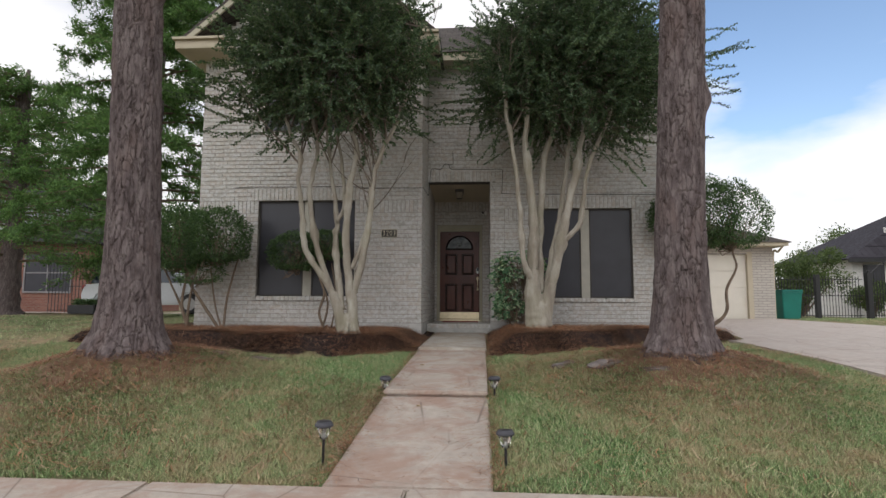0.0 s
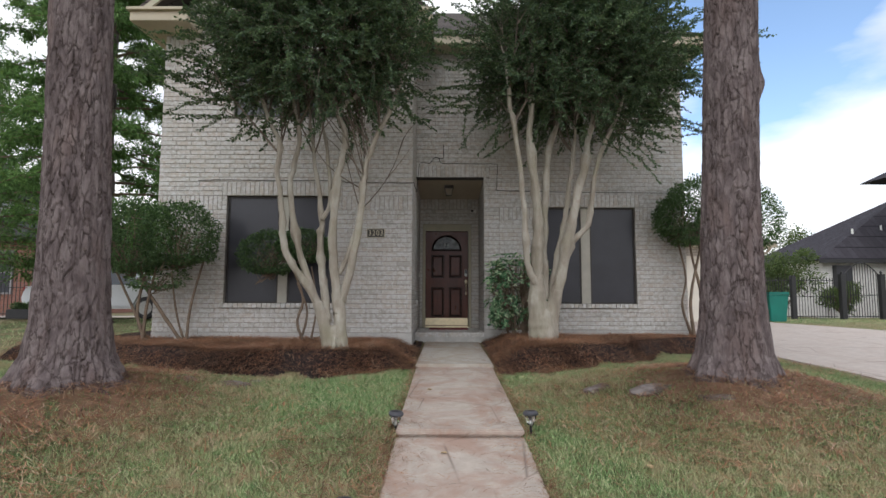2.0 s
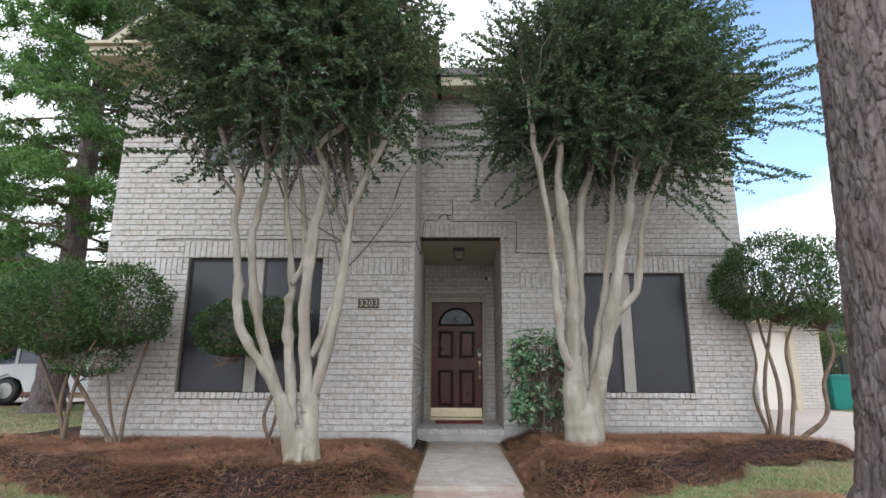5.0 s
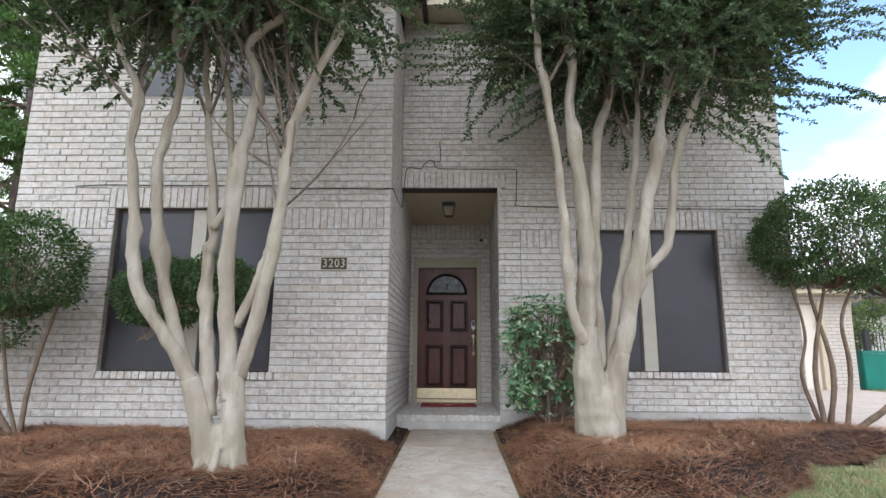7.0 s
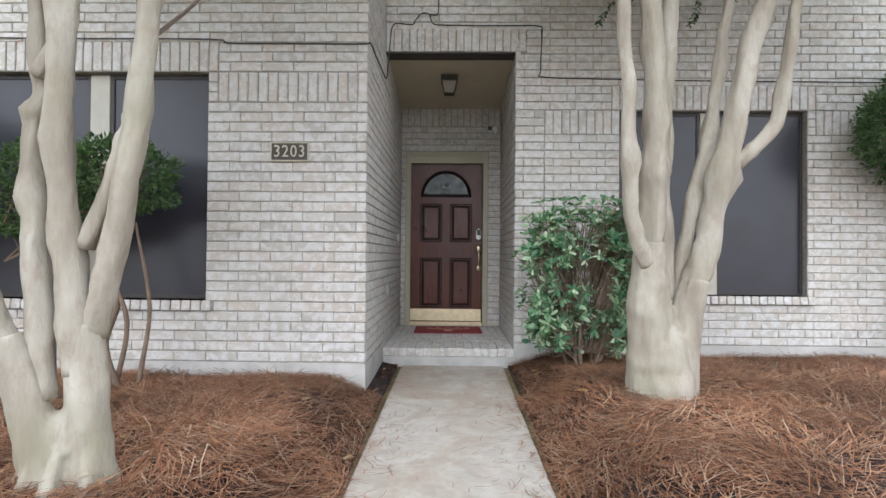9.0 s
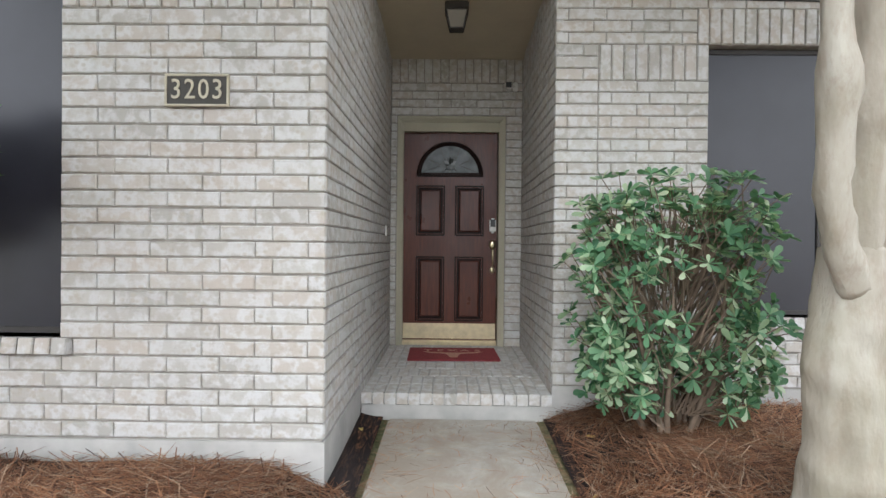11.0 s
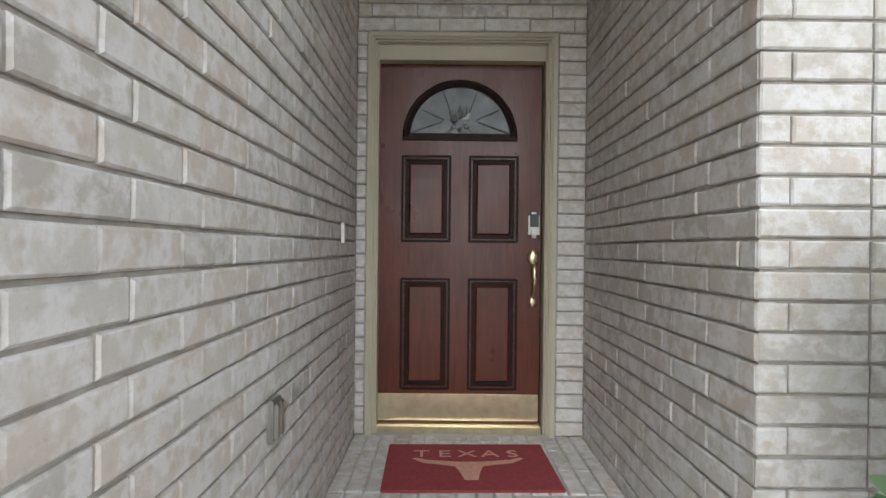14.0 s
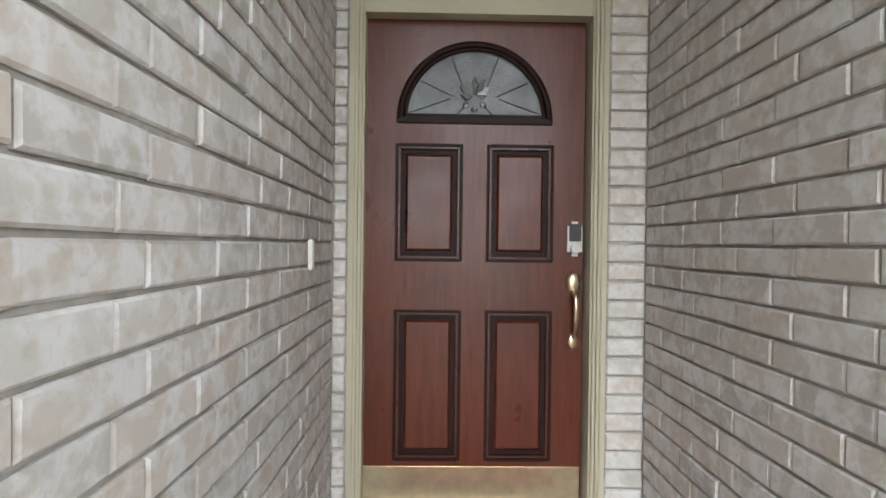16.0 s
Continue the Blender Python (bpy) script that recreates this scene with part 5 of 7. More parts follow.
crape(1.12, 9.35, (
    [limb(9.35, 9.35, [(1.06, 0.82), (1.06, 1.1), (1.05, 1.5), (1.05, 1.9)], 0.17, 0.11), limb(9.35, 9.4, [(1.24, 0.82), (1.25, 1.05), (1.29, 1.3), (1.38, 1.65)], 0.14, 0.10),
     [(1.13, 9.35, 0.74, 0.27), (1.13, 9.35, 0.88, 0.23), (1.13, 9.35, 1.05, 0.19), (1.13, 9.35, 1.25, 0.14), (1.13, 9.35, 1.42, 0.05)]],
    [limb(9.35, 9.1, [(1.05, 1.85), (1.06, 2.37), (1.05, 2.9), (0.99, 3.44), (0.93, 4.06), (0.96, 4.7)], 0.10, 0.04),
     limb(9.28, 8.95, [(1.02, 1.75), (0.90, 1.95), (0.85, 2.32), (0.81, 2.95), (0.73, 3.72), (0.6, 4.5)], 0.058, 0.035),
     limb(9.45, 9.6, [(1.16, 1.5), (1.18, 1.97), (1.19, 2.58), (1.24, 3.28), (1.3, 3.95), (1.49, 4.53)], 0.085, 0.04),
     limb(9.4, 9.3, [(1.36, 1.6), (1.46, 1.97), (1.59, 2.58), (1.7, 3.11), (1.84, 3.66), (1.9, 4.06), (2.1, 4.9)], 0.10, 0.045),
     limb(9.5, 9.55, [(1.28, 1.5), (1.39, 2.07), (1.53, 2.69), (1.61, 3.22), (1.71, 3.9)], 0.06, 0.035),
     limb(9.35, 9.2, [(1.62, 2.42), (1.87, 2.7), (1.94, 3.22), (2.03, 3.72), (2.4, 4.6)], 0.05, 0.03)]),
    (1.75, 9.3, 5.45, 2.2, 1.5, 1.95), 4300, 12, "many-stemmed crape myrtle with pale mossy limbs and dark crown",
    [(2.6, 9.1, 5.2, 4.4, 8.9, 5.6, 9), (2.6, 9.1, 4.9, 4.2, 8.9, 4.8, 8), (2.3, 9.2, 4.3, 3.7, 8.9, 4.0, 8), (0.8, 9.2, 4.8, -0.5, 9.0, 4.6, 10), (0.8, 9.0, 4.5, 0.25, 8.8, 4.0, 6), (2.0, 9.0, 4.2, 2.6, 8.8, 3.6, 7)], 0.95, (0, -0.15, 0), 0.962, (-0.22, 3.776, 1.637))


def leafy_blob(rng, centre, radii, count, size, shell=0.72, flat=-0.6, lumps=0.16):
    t = unit(rng.normal(size=(count, 3)))
    t[:, 2] = np.where(t[:, 2] < flat, flat + (t[:, 2] - flat) * 0.25, t[:, 2])
    s = rng.uniform(shell, 1.0, count) ** 0.8
    bump = np.array([1 + lumps * noise.noise(Vector(v) * 2.6 + Vector(centre)) + lumps * 0.6 * noise.noise(Vector(v) * 7) for v in t])
    at = np.array(centre) + t * np.array(radii) * (s * bump)[:, None]
    return at, t + rng.normal(size=(count, 3)) * 0.7


def topiary(name, x, y, stems, blobs, seed, label, leaf=0.045, material=None, count=9000, group=""):
    """A clipped shrub on bare stems; stems and blobs are in the world."""
    rng = np.random.default_rng(seed)
    z0 = float(ground_height(x, y))
    bush = thing(name, x, y, z0, label, "shrub", group)
    off = np.array([x, y, z0])
    for line in stems:
        p = smooth_line(np.array(line) - (*off, 0), 6)
        part("stem", tube(bmesh.new(), p, 8, 0.3), TWIG, bush, smooth=True)
    at, al = [], []
    segs, rad = [], []
    for c, r, share in blobs:
        a, b = leafy_blob(rng, np.array(c) - off, r, int(count * share), leaf)
        at.append(a), al.append(b)
        base = np.array(c) - off - (0, 0, r[2] * 0.8)
        for _ in range(int(60 * share) + 12):
            q = np.array(c) - off + unit(rng.normal(size=3)) * np.array(r) * rng.uniform(0.5, 0.95)
            m = (base + q) / 2 + rng.normal(size=3) * 0.08
            segs += [(base, m), (m, q)]
            rad += [(0.012, 0.008), (0.008, 0.003)]
    at, al = np.concatenate(at), np.concatenate(al)
    mesh_object("twig", strip_tubes("twig", np.array(segs), np.array(rad)), TWIG, bush, kind="stuff")
    size = rng.uniform(0.7, 1.25, len(at)) * leaf
    mesh_object("crown", leaf_mesh("crown", at, al, size, size * 0.52, rng), material or BUSH_LEAF, bush, "clipped mass of small leaves")
    return bush


topiary("clipped_shrub", -4.75, 9.1, [
    [(-5.0, 9.1, 0.8, 0.03), (-5.15, 9.1, 1.3, 0.024), (-5.05, 9.1, 1.9, 0.018)], [(-4.98, 9.15, 0.8, 0.028), (-5.3, 9.1, 1.5, 0.02), (-5.5, 9.0, 2.0, 0.015)],
    [(-5.05, 9.1, 0.8, 0.03), (-4.95, 9.0, 1.4, 0.02), (-4.8, 8.95, 2.0, 0.016)], [(-4.45, 9.15, 0.8, 0.03), (-4.75, 9.1, 1.25, 0.028), (-5.0, 9.0, 1.7, 0.02), (-5.1, 9, 2.1, 0.016)],
    [(-4.4, 9.15, 0.8, 0.026), (-4.35, 9.15, 1.4, 0.02), (-4.15, 9.1, 2.1, 0.015)], [(-4.42, 9.15, 0.8, 0.02), (-4.55, 9.1, 1.3, 0.016), (-4.6, 9.0, 1.9, 0.012)]],
    [((-5.2, 9.0, 2.38), (0.66, 0.55, 0.68), 0.5), ((-4.5, 9.0, 2.42), (0.58, 0.5, 0.58), 0.42), ((-5.75, 8.9, 2.3), (0.38, 0.4, 0.5), 0.2), ((-4.85, 9.05, 1.85), (0.5, 0.3, 0.3), 0.08)], 21,
    "broad clipped shrub on bare leaning stems beside the house corner", count=17000, group="clipped shrubs along the house")
topiary("clipped_shrub", 4.1, 10.45, [
    [(4.0, 10.4, 0.8, 0.035), (3.95, 10.4, 1.5, 0.028), (4.1, 10.35, 2.3, 0.02), (4.2, 10.3, 2.8, 0.015)], [(4.08, 10.45, 0.8, 0.035), (4.15, 10.4, 1.5, 0.03), (4.0, 10.4, 2.3, 0.02), (3.9, 10.3, 2.9, 0.015)],
    [(4.02, 10.5, 0.8, 0.03), (3.82, 10.45, 1.4, 0.02), (3.88, 10.4, 1.9, 0.018), (3.75, 10.4, 2.6, 0.014)], [(4.2, 10.35, 0.8, 0.03), (4.32, 10.35, 1.5, 0.026), (4.3, 10.35, 2.1, 0.02), (4.6, 10.3, 2.7, 0.014)],
    [(4.25, 10.3, 0.8, 0.035), (4.62, 10.2, 1.15, 0.032), (4.66, 10.2, 1.6, 0.026), (4.85, 10.2, 2.0, 0.02), (4.8, 10.2, 2.35, 0.018), (5.05, 10.2, 2.75, 0.014)]],
    [((4.2, 10.3, 3.0), (0.78, 0.7, 0.74), 0.7), ((4.8, 10.25, 2.9), (0.70, 0.6, 0.74), 0.5), ((3.7, 10.25, 2.95), (0.42, 0.4, 0.42), 0.2)], 22,
    "round clipped shrub on several bare stems at the house corner", count=15500, group="clipped shrubs along the house")
topiary("clipped_shrub", -2.75, 9.25, [
    [(-2.6, 9.2, 0.82, 0.025), (-2.7, 9.2, 1.15, 0.022), (-2.62, 9.2, 1.5, 0.018), (-2.8, 9.2, 2.0, 0.014)], [(-2.66, 9.25, 0.82, 0.02), (-2.55, 9.2, 1.3, 0.016), (-2.72, 9.2, 1.75, 0.012)],
    [(-2.5, 9.25, 0.82, 0.018), (-2.42, 9.25, 1.4, 0.014), (-2.5, 9.2, 2.0, 0.01)]],
    [((-3.15, 9.2, 2.18), (0.5, 0.32, 0.4), 0.6), ((-2.65, 9.2, 2.3), (0.42, 0.3, 0.3), 0.4)], 23, "small clipped shrub on twisted stems before the window", count=8000, group="clipped shrubs along the house")


def whorl_bush(x, y, seed, label):
    """A shrub of whorled variegated leaves on open branching stems."""
    rng = np.random.default_rng(seed)
    z0 = float(ground_height(x, y))
    bush = thing("variegated_shrub", x, y, z0, label, "shrub")
    segs, rad, at, al = [], [], [], []
    for i in range(12):
        a = rng.uniform(0, 6.28)
        p = np.array([0.12 * math.cos(a), 0.08 * math.sin(a), 0.0])
        part("stem", tube(bmesh.new(), smooth_line([(*p, 0.017), (*(p * 1.8 + (0, 0, 0.25)), 0.014), (*(p * 2.9 + (rng.normal() * 0.04, 0, 0.6)), 0.009), (*(p * 3.4 + (rng.normal() * 0.05, 0, 0.95)), 0.005)]), 8, 0.2), TWIG, bush, smooth=True)
    tips = []
    for i in range(560):
        t = unit(rng.normal(size=3))
        c = np.array([0.0, 0.0, 0.79]) + np.sign(t) * np.abs(t) ** 0.65 * rng.uniform(0.55, 1.05) * (0.56, 0.36, 0.66)
        c[2] = min(c[2], 1.46 + rng.normal() * 0.02)
        if c[2] < 0.2:
            continue
        tips.append(c)
        base = np.array([c[0] * 0.35, c[1] * 0.35, max(0.15, c[2] - rng.uniform(0.3, 0.5))])
        m = (base + c) / 2 + rng.normal(size=3) * 0.05
        segs += [(base, m), (m, c)]
        rad += [(0.006, 0.004), (0.004, 0.003)]
        n = rng.integers(8, 12)
        up = unit(t * 0.8 + (0, -0.25, 0.75) + rng.normal(size=3) * 0.25)
        s = unit(np.cross(up, (0.2, 0.9, 0.1)))
        w = np.cross(up, s)
        for k in range(n):
            b = 2 * math.pi * k / n + rng.uniform(-0.15, 0.15)
            at.append(c), al.append(s * math.cos(b) + w * math.sin(b) + up * rng.uniform(0.0, 0.55))
    mesh_object("twig", strip_tubes("twig", np.array(segs), np.array(rad)), TWIG, bush, kind="stuff")
    size = rng.uniform(0.045, 0.09, len(at))
    mesh_object("foliage", round_leaf_mesh("foliage", np.array(at), np.array(al), size, size * 0.42, rng), VARIEGATED, bush, "whorls of pale-edged green leaves")
    return bush


whorl_bush(0.84, 10.12, 31, "squared shrub with whorled grey-green variegated leaves beside the entry")


def cypress(x, y, height, seed, label, leaves=60000, spread=3.6):
    """A tall feathery tree with drooping boughs."""
    rng = np.random.default_rng(seed)
    z0 = float(ground_height(x, y))
    tree = thing("cypress_tree", x, y, z0, label, "tree")
    part("trunk", tube(bmesh.new(), smooth_line([(0, 0, -0.1, 0.5), (0, 0, 0.5, 0.34), (0.05, 0, 2.5, 0.27), (0, 0, 7, 0.2), (0.1, 0, height, 0.04)]), 16, 0.25), BARK, tree, "straight fluted trunk", smooth=True)
    segs, rad, at, al = [], [], [], []
    boughs = 95
    for i in range(boughs):
        h = 1.7 + (height - 2.2) * (i / boughs) ** 0.9
        a = i * 2.4 + rng.normal() * 0.4
        reach = spread * (1 - (h / height) ** 1.6) * rng.uniform(0.75, 1.15) + 0.5
        d = np.array([math.cos(a), math.sin(a), 0.0])
        pts = [np.array([0, 0, h]) + d * reach * s + np.array([0, 0, 0.5 * s - 0.95 * s * s * reach / 3]) for s in np.linspace(0, 1, 7)]
        for k in range(6):
            segs.append((pts[k], pts[k + 1])), rad.append((0.05 * (1 - k / 6.5), 0.05 * (1 - (k + 1) / 6.5)))
        for k in range(16):
            s = rng.uniform(0.2, 1.0)
            j = min(int(s * 6), 5)
            p = pts[j] + (pts[j + 1] - pts[j]) * (s * 6 - j)
            side = np.cross(d, (0, 0, 1)) * rng.choice((-1, 1))
            q = p + (side * rng.uniform(0.3, 0.7) + d * rng.uniform(0.1, 0.5) + np.array([0, 0, rng.uniform(-0.3, 0.12)])) * rng.uniform(0.6, 1.2)
            segs.append((p, q)), rad.append((0.012, 0.004))
            m = int(leaves / boughs / 16)
            ts = rng.uniform(0, 1, (m, 1))
            at.append(p + (q - p) * ts + rng.normal(size=(m, 3)) * (0.05, 0.05, 0.07)), al.append(np.tile(q - p, (m, 1)) * 0.6 + rng.normal(size=(m, 3)) * 0.5 + (0, 0, -0.15))
    mesh_object("bough", strip_tubes("bough", np.array(segs), np.array(rad)), TWIG, tree, "slender drooping boughs", "stuff")
    at, al = np.concatenate(at), np.concatenate(al)
    mesh_object("crown", leaf_mesh("crown", at, al, rng.uniform(0.08, 0.17, len(at)), np.full(len(at), 0.036), rng), CYPRESS_LEAF, tree, "feathery bright green foliage")
    return tree


cypress(-9.6, 15.0, 12.5, 41, "tall feathery cypress on the lawn between the houses", 150000, 3.9)
cypress(-15.2, 16.5, 8.2, 42, "tall feathery cypress beside the neighbouring driveway", 45000, 3.2)

# ---- things on the house ----


def letters(text, size, depth, place, material, parent, name, gap=None):
    """Raised letters, each one a mesh, standing in the plane of place (x to the right, y up)."""
    x = -(len(text) - 1) / 2 * (gap or size * 0.62)
    for ch in text:
        cu = bpy.data.curves.new(name, "FONT")
        cu.body, cu.size, cu.extrude, cu.align_x, cu.align_y, cu.resolution_u = ch, size, depth, "CENTER", "CENTER", 3
        tmp = new(name, cu)
        data = bpy.data.meshes.new_from_object(tmp.evaluated_get(bpy.context.evaluated_depsgraph_get()))
        bpy.data.objects.remove(tmp)
        data.name = name
        data.transform(place @ pose(x, 0, 0))
        mesh_object(name, data, material, parent)
        x += gap or size * 0.62


BONE = plain("aged_cream_enamel", (0.50, 0.46, 0.35), 0.5, vary=0.1, bump=0.0)
PLATE_GREEN = plain("plaque_green", (0.05, 0.046, 0.04), 0.6, vary=0.15, bump=0.1)
t = thing("number_plaque", -1.557, LEFT_Y - 0.002, 2.588, "dark green house number plaque with cream numerals on the bricks", "sign")
t.matrix_basis = t.matrix_basis @ Matrix.Diagonal((0.9, 1, 0.9, 1))
part("plate", boxed(-0.16, -0.014, -0.078, 0.16, 0.0, 0.078, bevel=0.004), PLATE_GREEN, t)
bm = bmesh.new()
for b in ((-0.168, -0.02, 0.072, 0.168, -0.002, 0.084), (-0.168, -0.02, -0.084, 0.168, -0.002, -0.072), (-0.168, -0.02, -0.072, -0.156, -0.002, 0.072), (0.156, -0.02, -0.072, 0.168, -0.002, 0.072)):
    box(bm, *b, bevel=0.003)
part("border", bm, BONE, t)
letters("3203", 0.135, 0.003, pose(0, -0.017, 0.0, 90, 0, 0) @ Matrix.Diagonal((0.92, 1.08, 1, 1)), BONE, t, "numeral", 0.078)

t = thing("ceiling_light", -0.336, 11.42, 3.735, "small square bronze lantern on the porch ceiling", "light")
t.matrix_basis = t.matrix_basis @ Matrix.Diagonal((0.84, 0.84, 0.9, 1))
part("canopy", boxed(-0.11, -0.11, -0.045, 0.11, 0.11, 0.03, bevel=0.01), BRONZE, t)
bm = bmesh.new()
v = [bm.verts.new((x * s, y * s, z)) for s, z in ((0.095, -0.046), (0.06, -0.18)) for x, y in ((-1, -1), (1, -1), (1, 1), (-1, 1))]
for i in range(4):
    bm.faces.new((v[i], v[(i + 1) % 4], v[4 + (i + 1) % 4], v[4 + i]))
bm.faces.new(v[4:]), bm.faces.new(v[:4])
bmesh.ops.recalc_face_normals(bm, faces=bm.faces)
part("shade", bm, plain("frosted_glass", (0.20, 0.17, 0.135), 0.3, vary=0.05, bump=0.0), t, "frosted glass shade")
for sx, sy in ((-1, -1), (1, -1), (1, 1), (-1, 1)):
    part("cage_rib", tube(bmesh.new(), [(0.097 * sx, 0.097 * sy, -0.04, 0.006), (0.062 * sx, 0.062 * sy, -0.185, 0.006)], 6), BRONZE, t)
part("cage_ring", boxed(-0.066, -0.066, -0.192, 0.066, 0.066, -0.182, bevel=0.003), BRONZE, t)

t = thing("security_camera", 0.19, BACK_Y - 0.001, 3.40, "small white security camera with a black face beside the door head", "camera")
part("bracket", boxed(0.03, -0.03, -0.04, 0.075, 0.0, 0.05, bevel=0.008), WHITE, t)
part("arm", tube(bmesh.new(), [(0.055, -0.02, 0.0, 0.012), (0.0, -0.06, 0.0, 0.012)], 8), WHITE, t)
part("housing", boxed(-0.055, -0.11, -0.035, 0.015, -0.045, 0.035, bevel=0.012), WHITE, t)
part("lens_face", boxed(-0.047, -0.114, -0.027, 0.007, -0.1105, 0.027, bevel=0.002), BLACK, t, "black camera face")

t = thing("doorbell", PORCH_L + 0.001, 12.0, 2.0, "narrow white doorbell button on the porch side wall", "doorbell")
part("plate", boxed(0, -0.018, -0.05, 0.014, 0.018, 0.05, bevel=0.004), WHITE, t)
part("button", boxed(0.0145, -0.007, -0.012, 0.018, 0.007, 0.012, bevel=0.0015), plain("lit_button", (0.6, 0.55, 0.4), 0.4, bump=0.0), t, "amber button")
t = thing("outlet_cover", PORCH_L + 0.001, 10.95, 1.44, "grey metal weather cover over an outlet on the porch side wall", "outlet")
part("box", boxed(0, -0.04, -0.062, 0.018, 0.04, 0.062, bevel=0.004), NICKEL, t)
for s in (-1, 1):
    part("flap", boxed(0.0185, s * 0.019 - 0.016, -0.05, 0.03, s * 0.019 + 0.016, 0.05, bevel=0.004), NICKEL, t, "hinged grey flap")

t = thing("doormat", -0.335, 11.975, 0.898, "dark red doormat with faded lettering before the door", "doormat", turn=1.5)
part("mat_body", boxed(-0.395, -0.275, 0, 0.395, 0.275, 0.012, bevel=0.004), MAT_RED, t)
letters("TEXAS", 0.12, 0.0006, pose(0, 0.135, 0.0125) @ Matrix.Diagonal((1.15, 1, 1, 1)), MAT_TAN, t, "letter", 0.098)
bm = bmesh.new()
prism(bm, [(-0.05, 0.035), (-0.12, 0.045), (-0.20, 0.06), (-0.25, 0.085), (-0.27, 0.075), (-0.21, 0.02), (-0.12, -0.0), (-0.065, -0.02), (-0.045, -0.09), (-0.03, -0.17), (0.03, -0.17), (0.045, -0.09), (0.065, -0.02), (0.12, 0.0), (0.21, 0.02), (0.27, 0.075), (0.25, 0.085), (0.20, 0.06), (0.12, 0.045), (0.05, 0.035)], 0.0122, 0.0131, "z")
part("horned_head", bm, MAT_TAN, t, "faded horned head shape")


def cable(points, label):
    c = thing("cable", *points[0], label, "cable", "cables across the facade")
    p = smooth_line([(*(np.array(q) - points[0]), 0.0055) for q in points], 4)
    part("run", tube(bmesh.new(), p, 6), CABLE, c)


cable([(-4.55, 9.652, 3.47), (-4.2, 9.652, 3.485), (-3.5, 9.652, 3.478), (-2.2, 9.652, 3.472), (-2.05, 9.652, 3.44), (-1.5, 9.652, 3.437), (-1.0, 9.652, 3.435), (-0.935, 9.65, 3.44), (-0.935, 9.95, 3.45), (-0.935, 10.4, 3.47), (-0.935, 10.68, 3.5), (-0.925, 10.735, 3.7), (-0.9, 10.742, 4.0)], "thin black cable clipped along the brick wall")
cable([(-0.9, 10.742, 4.0), (-0.86, 10.742, 4.06), (-0.7, 10.742, 4.05), (-0.66, 10.742, 4.10), (-0.60, 10.742, 4.16), (-0.53, 10.742, 4.15), (-0.49, 10.742, 4.06), (-0.35, 10.742, 4.045), (0.3, 10.742, 4.04), (0.54, 10.742, 4.035), (0.57, 10.742, 3.97), (0.56, 10.742, 3.6), (0.6, 10.742, 3.535), (1.3, 10.742, 3.515), (2.4, 10.742, 3.5), (4.05, 10.742, 3.49)], "thin black cable looped over the entry")
cable([(-0.53, 10.742, 4.15), (-0.45, 10.742, 4.15), (-0.44, 10.742, 4.25), (-0.45, 10.742, 4.42)], "short black cable end rising on the brick")

# ---- garden things ----


def path_lamp(x, y, top, lean):
    z = float(ground_height(x, y))
    h = top - z
    t = thing("path_lamp", x, y, z, "small solar path lamp with dark cap beside the walk", "lamp", "solar lamps along the walk")
    t.matrix_basis = t.matrix_basis @ pose(0, 0, 0, lean, lean * 0.7, 0)
    part("stake", tube(bmesh.new(), [(0, 0, -0.08, 0.009), (0, 0, h - 0.11, 0.009)], 8), BLACK, t, "black plastic stake")
    part("shade", lathe(bmesh.new(), [(0.022, h - 0.11), (0.03, h - 0.085), (0.047, h - 0.032)], sides=20), CLEAR, t, "clear ribbed shade", smooth=True)
    part("reflector", lathe(bmesh.new(), [(0.012, h - 0.108), (0.007, h - 0.07), (0.016, h - 0.04)], sides=12), NICKEL, t, "silver reflector")
    part("cap", lathe(bmesh.new(), [(0.05, h - 0.034), (0.059, h - 0.03), (0.059, h - 0.02), (0.046, h - 0.002), (0.03, h)], sides=24), plain("lamp_cap", (0.045, 0.045, 0.055), 0.45, bump=0.0), t, "dark round cap")
    part("solar_cell", boxed(-0.02, -0.02, h + 0.0004, 0.02, 0.02, h + 0.002), BLACK, t, "small solar cell")


path_lamp(-0.865, 3.25, 0.57, 2)
path_lamp(0.30, 3.28, 0.53, -2)
path_lamp(-0.785, 5.03, 0.62, 4)
path_lamp(0.265, 4.93, 0.645, -1)

t = thing("garden_spotlight", -4.57, 9.25, float(ground_height(-4.57, 9.25)) + 0.02, "small white garden spotlight lying in the mulch", "light")
part("head", lathe(bmesh.new(), [(0.03, 0.0), (0.05, 0.02), (0.055, 0.06), (0.04, 0.09), (0.02, 0.1)], sides=14), WHITE, t, smooth=True)
part("foot", boxed(-0.05, -0.04, -0.03, 0.06, 0.04, 0.01, bevel=0.01), WHITE, t)


def hump(x, y, lx, ly, h, turn, seed):
    z = float(ground_height(x, y))
    t = thing("exposed_root", x, y, z - 0.02, "weathered grey root hump showing through grass and needles", "root", "root humps near the pines", turn)
    bm = bmesh.new()
    bmesh.ops.create_icosphere(bm, subdivisions=4, radius=1)
    for v in bm.verts:
        n = 1 + 0.25 * noise.noise(v.co * 1.7 + Vector((seed, 0, 0))) + 0.08 * noise.noise(v.co * 6)
        v.co = Vector((v.co.x * lx * n, v.co.y * ly * n, max(v.co.z, -0.3) * h * n * 0.8))
    part("wood", bm, STONE, t, smooth=True)


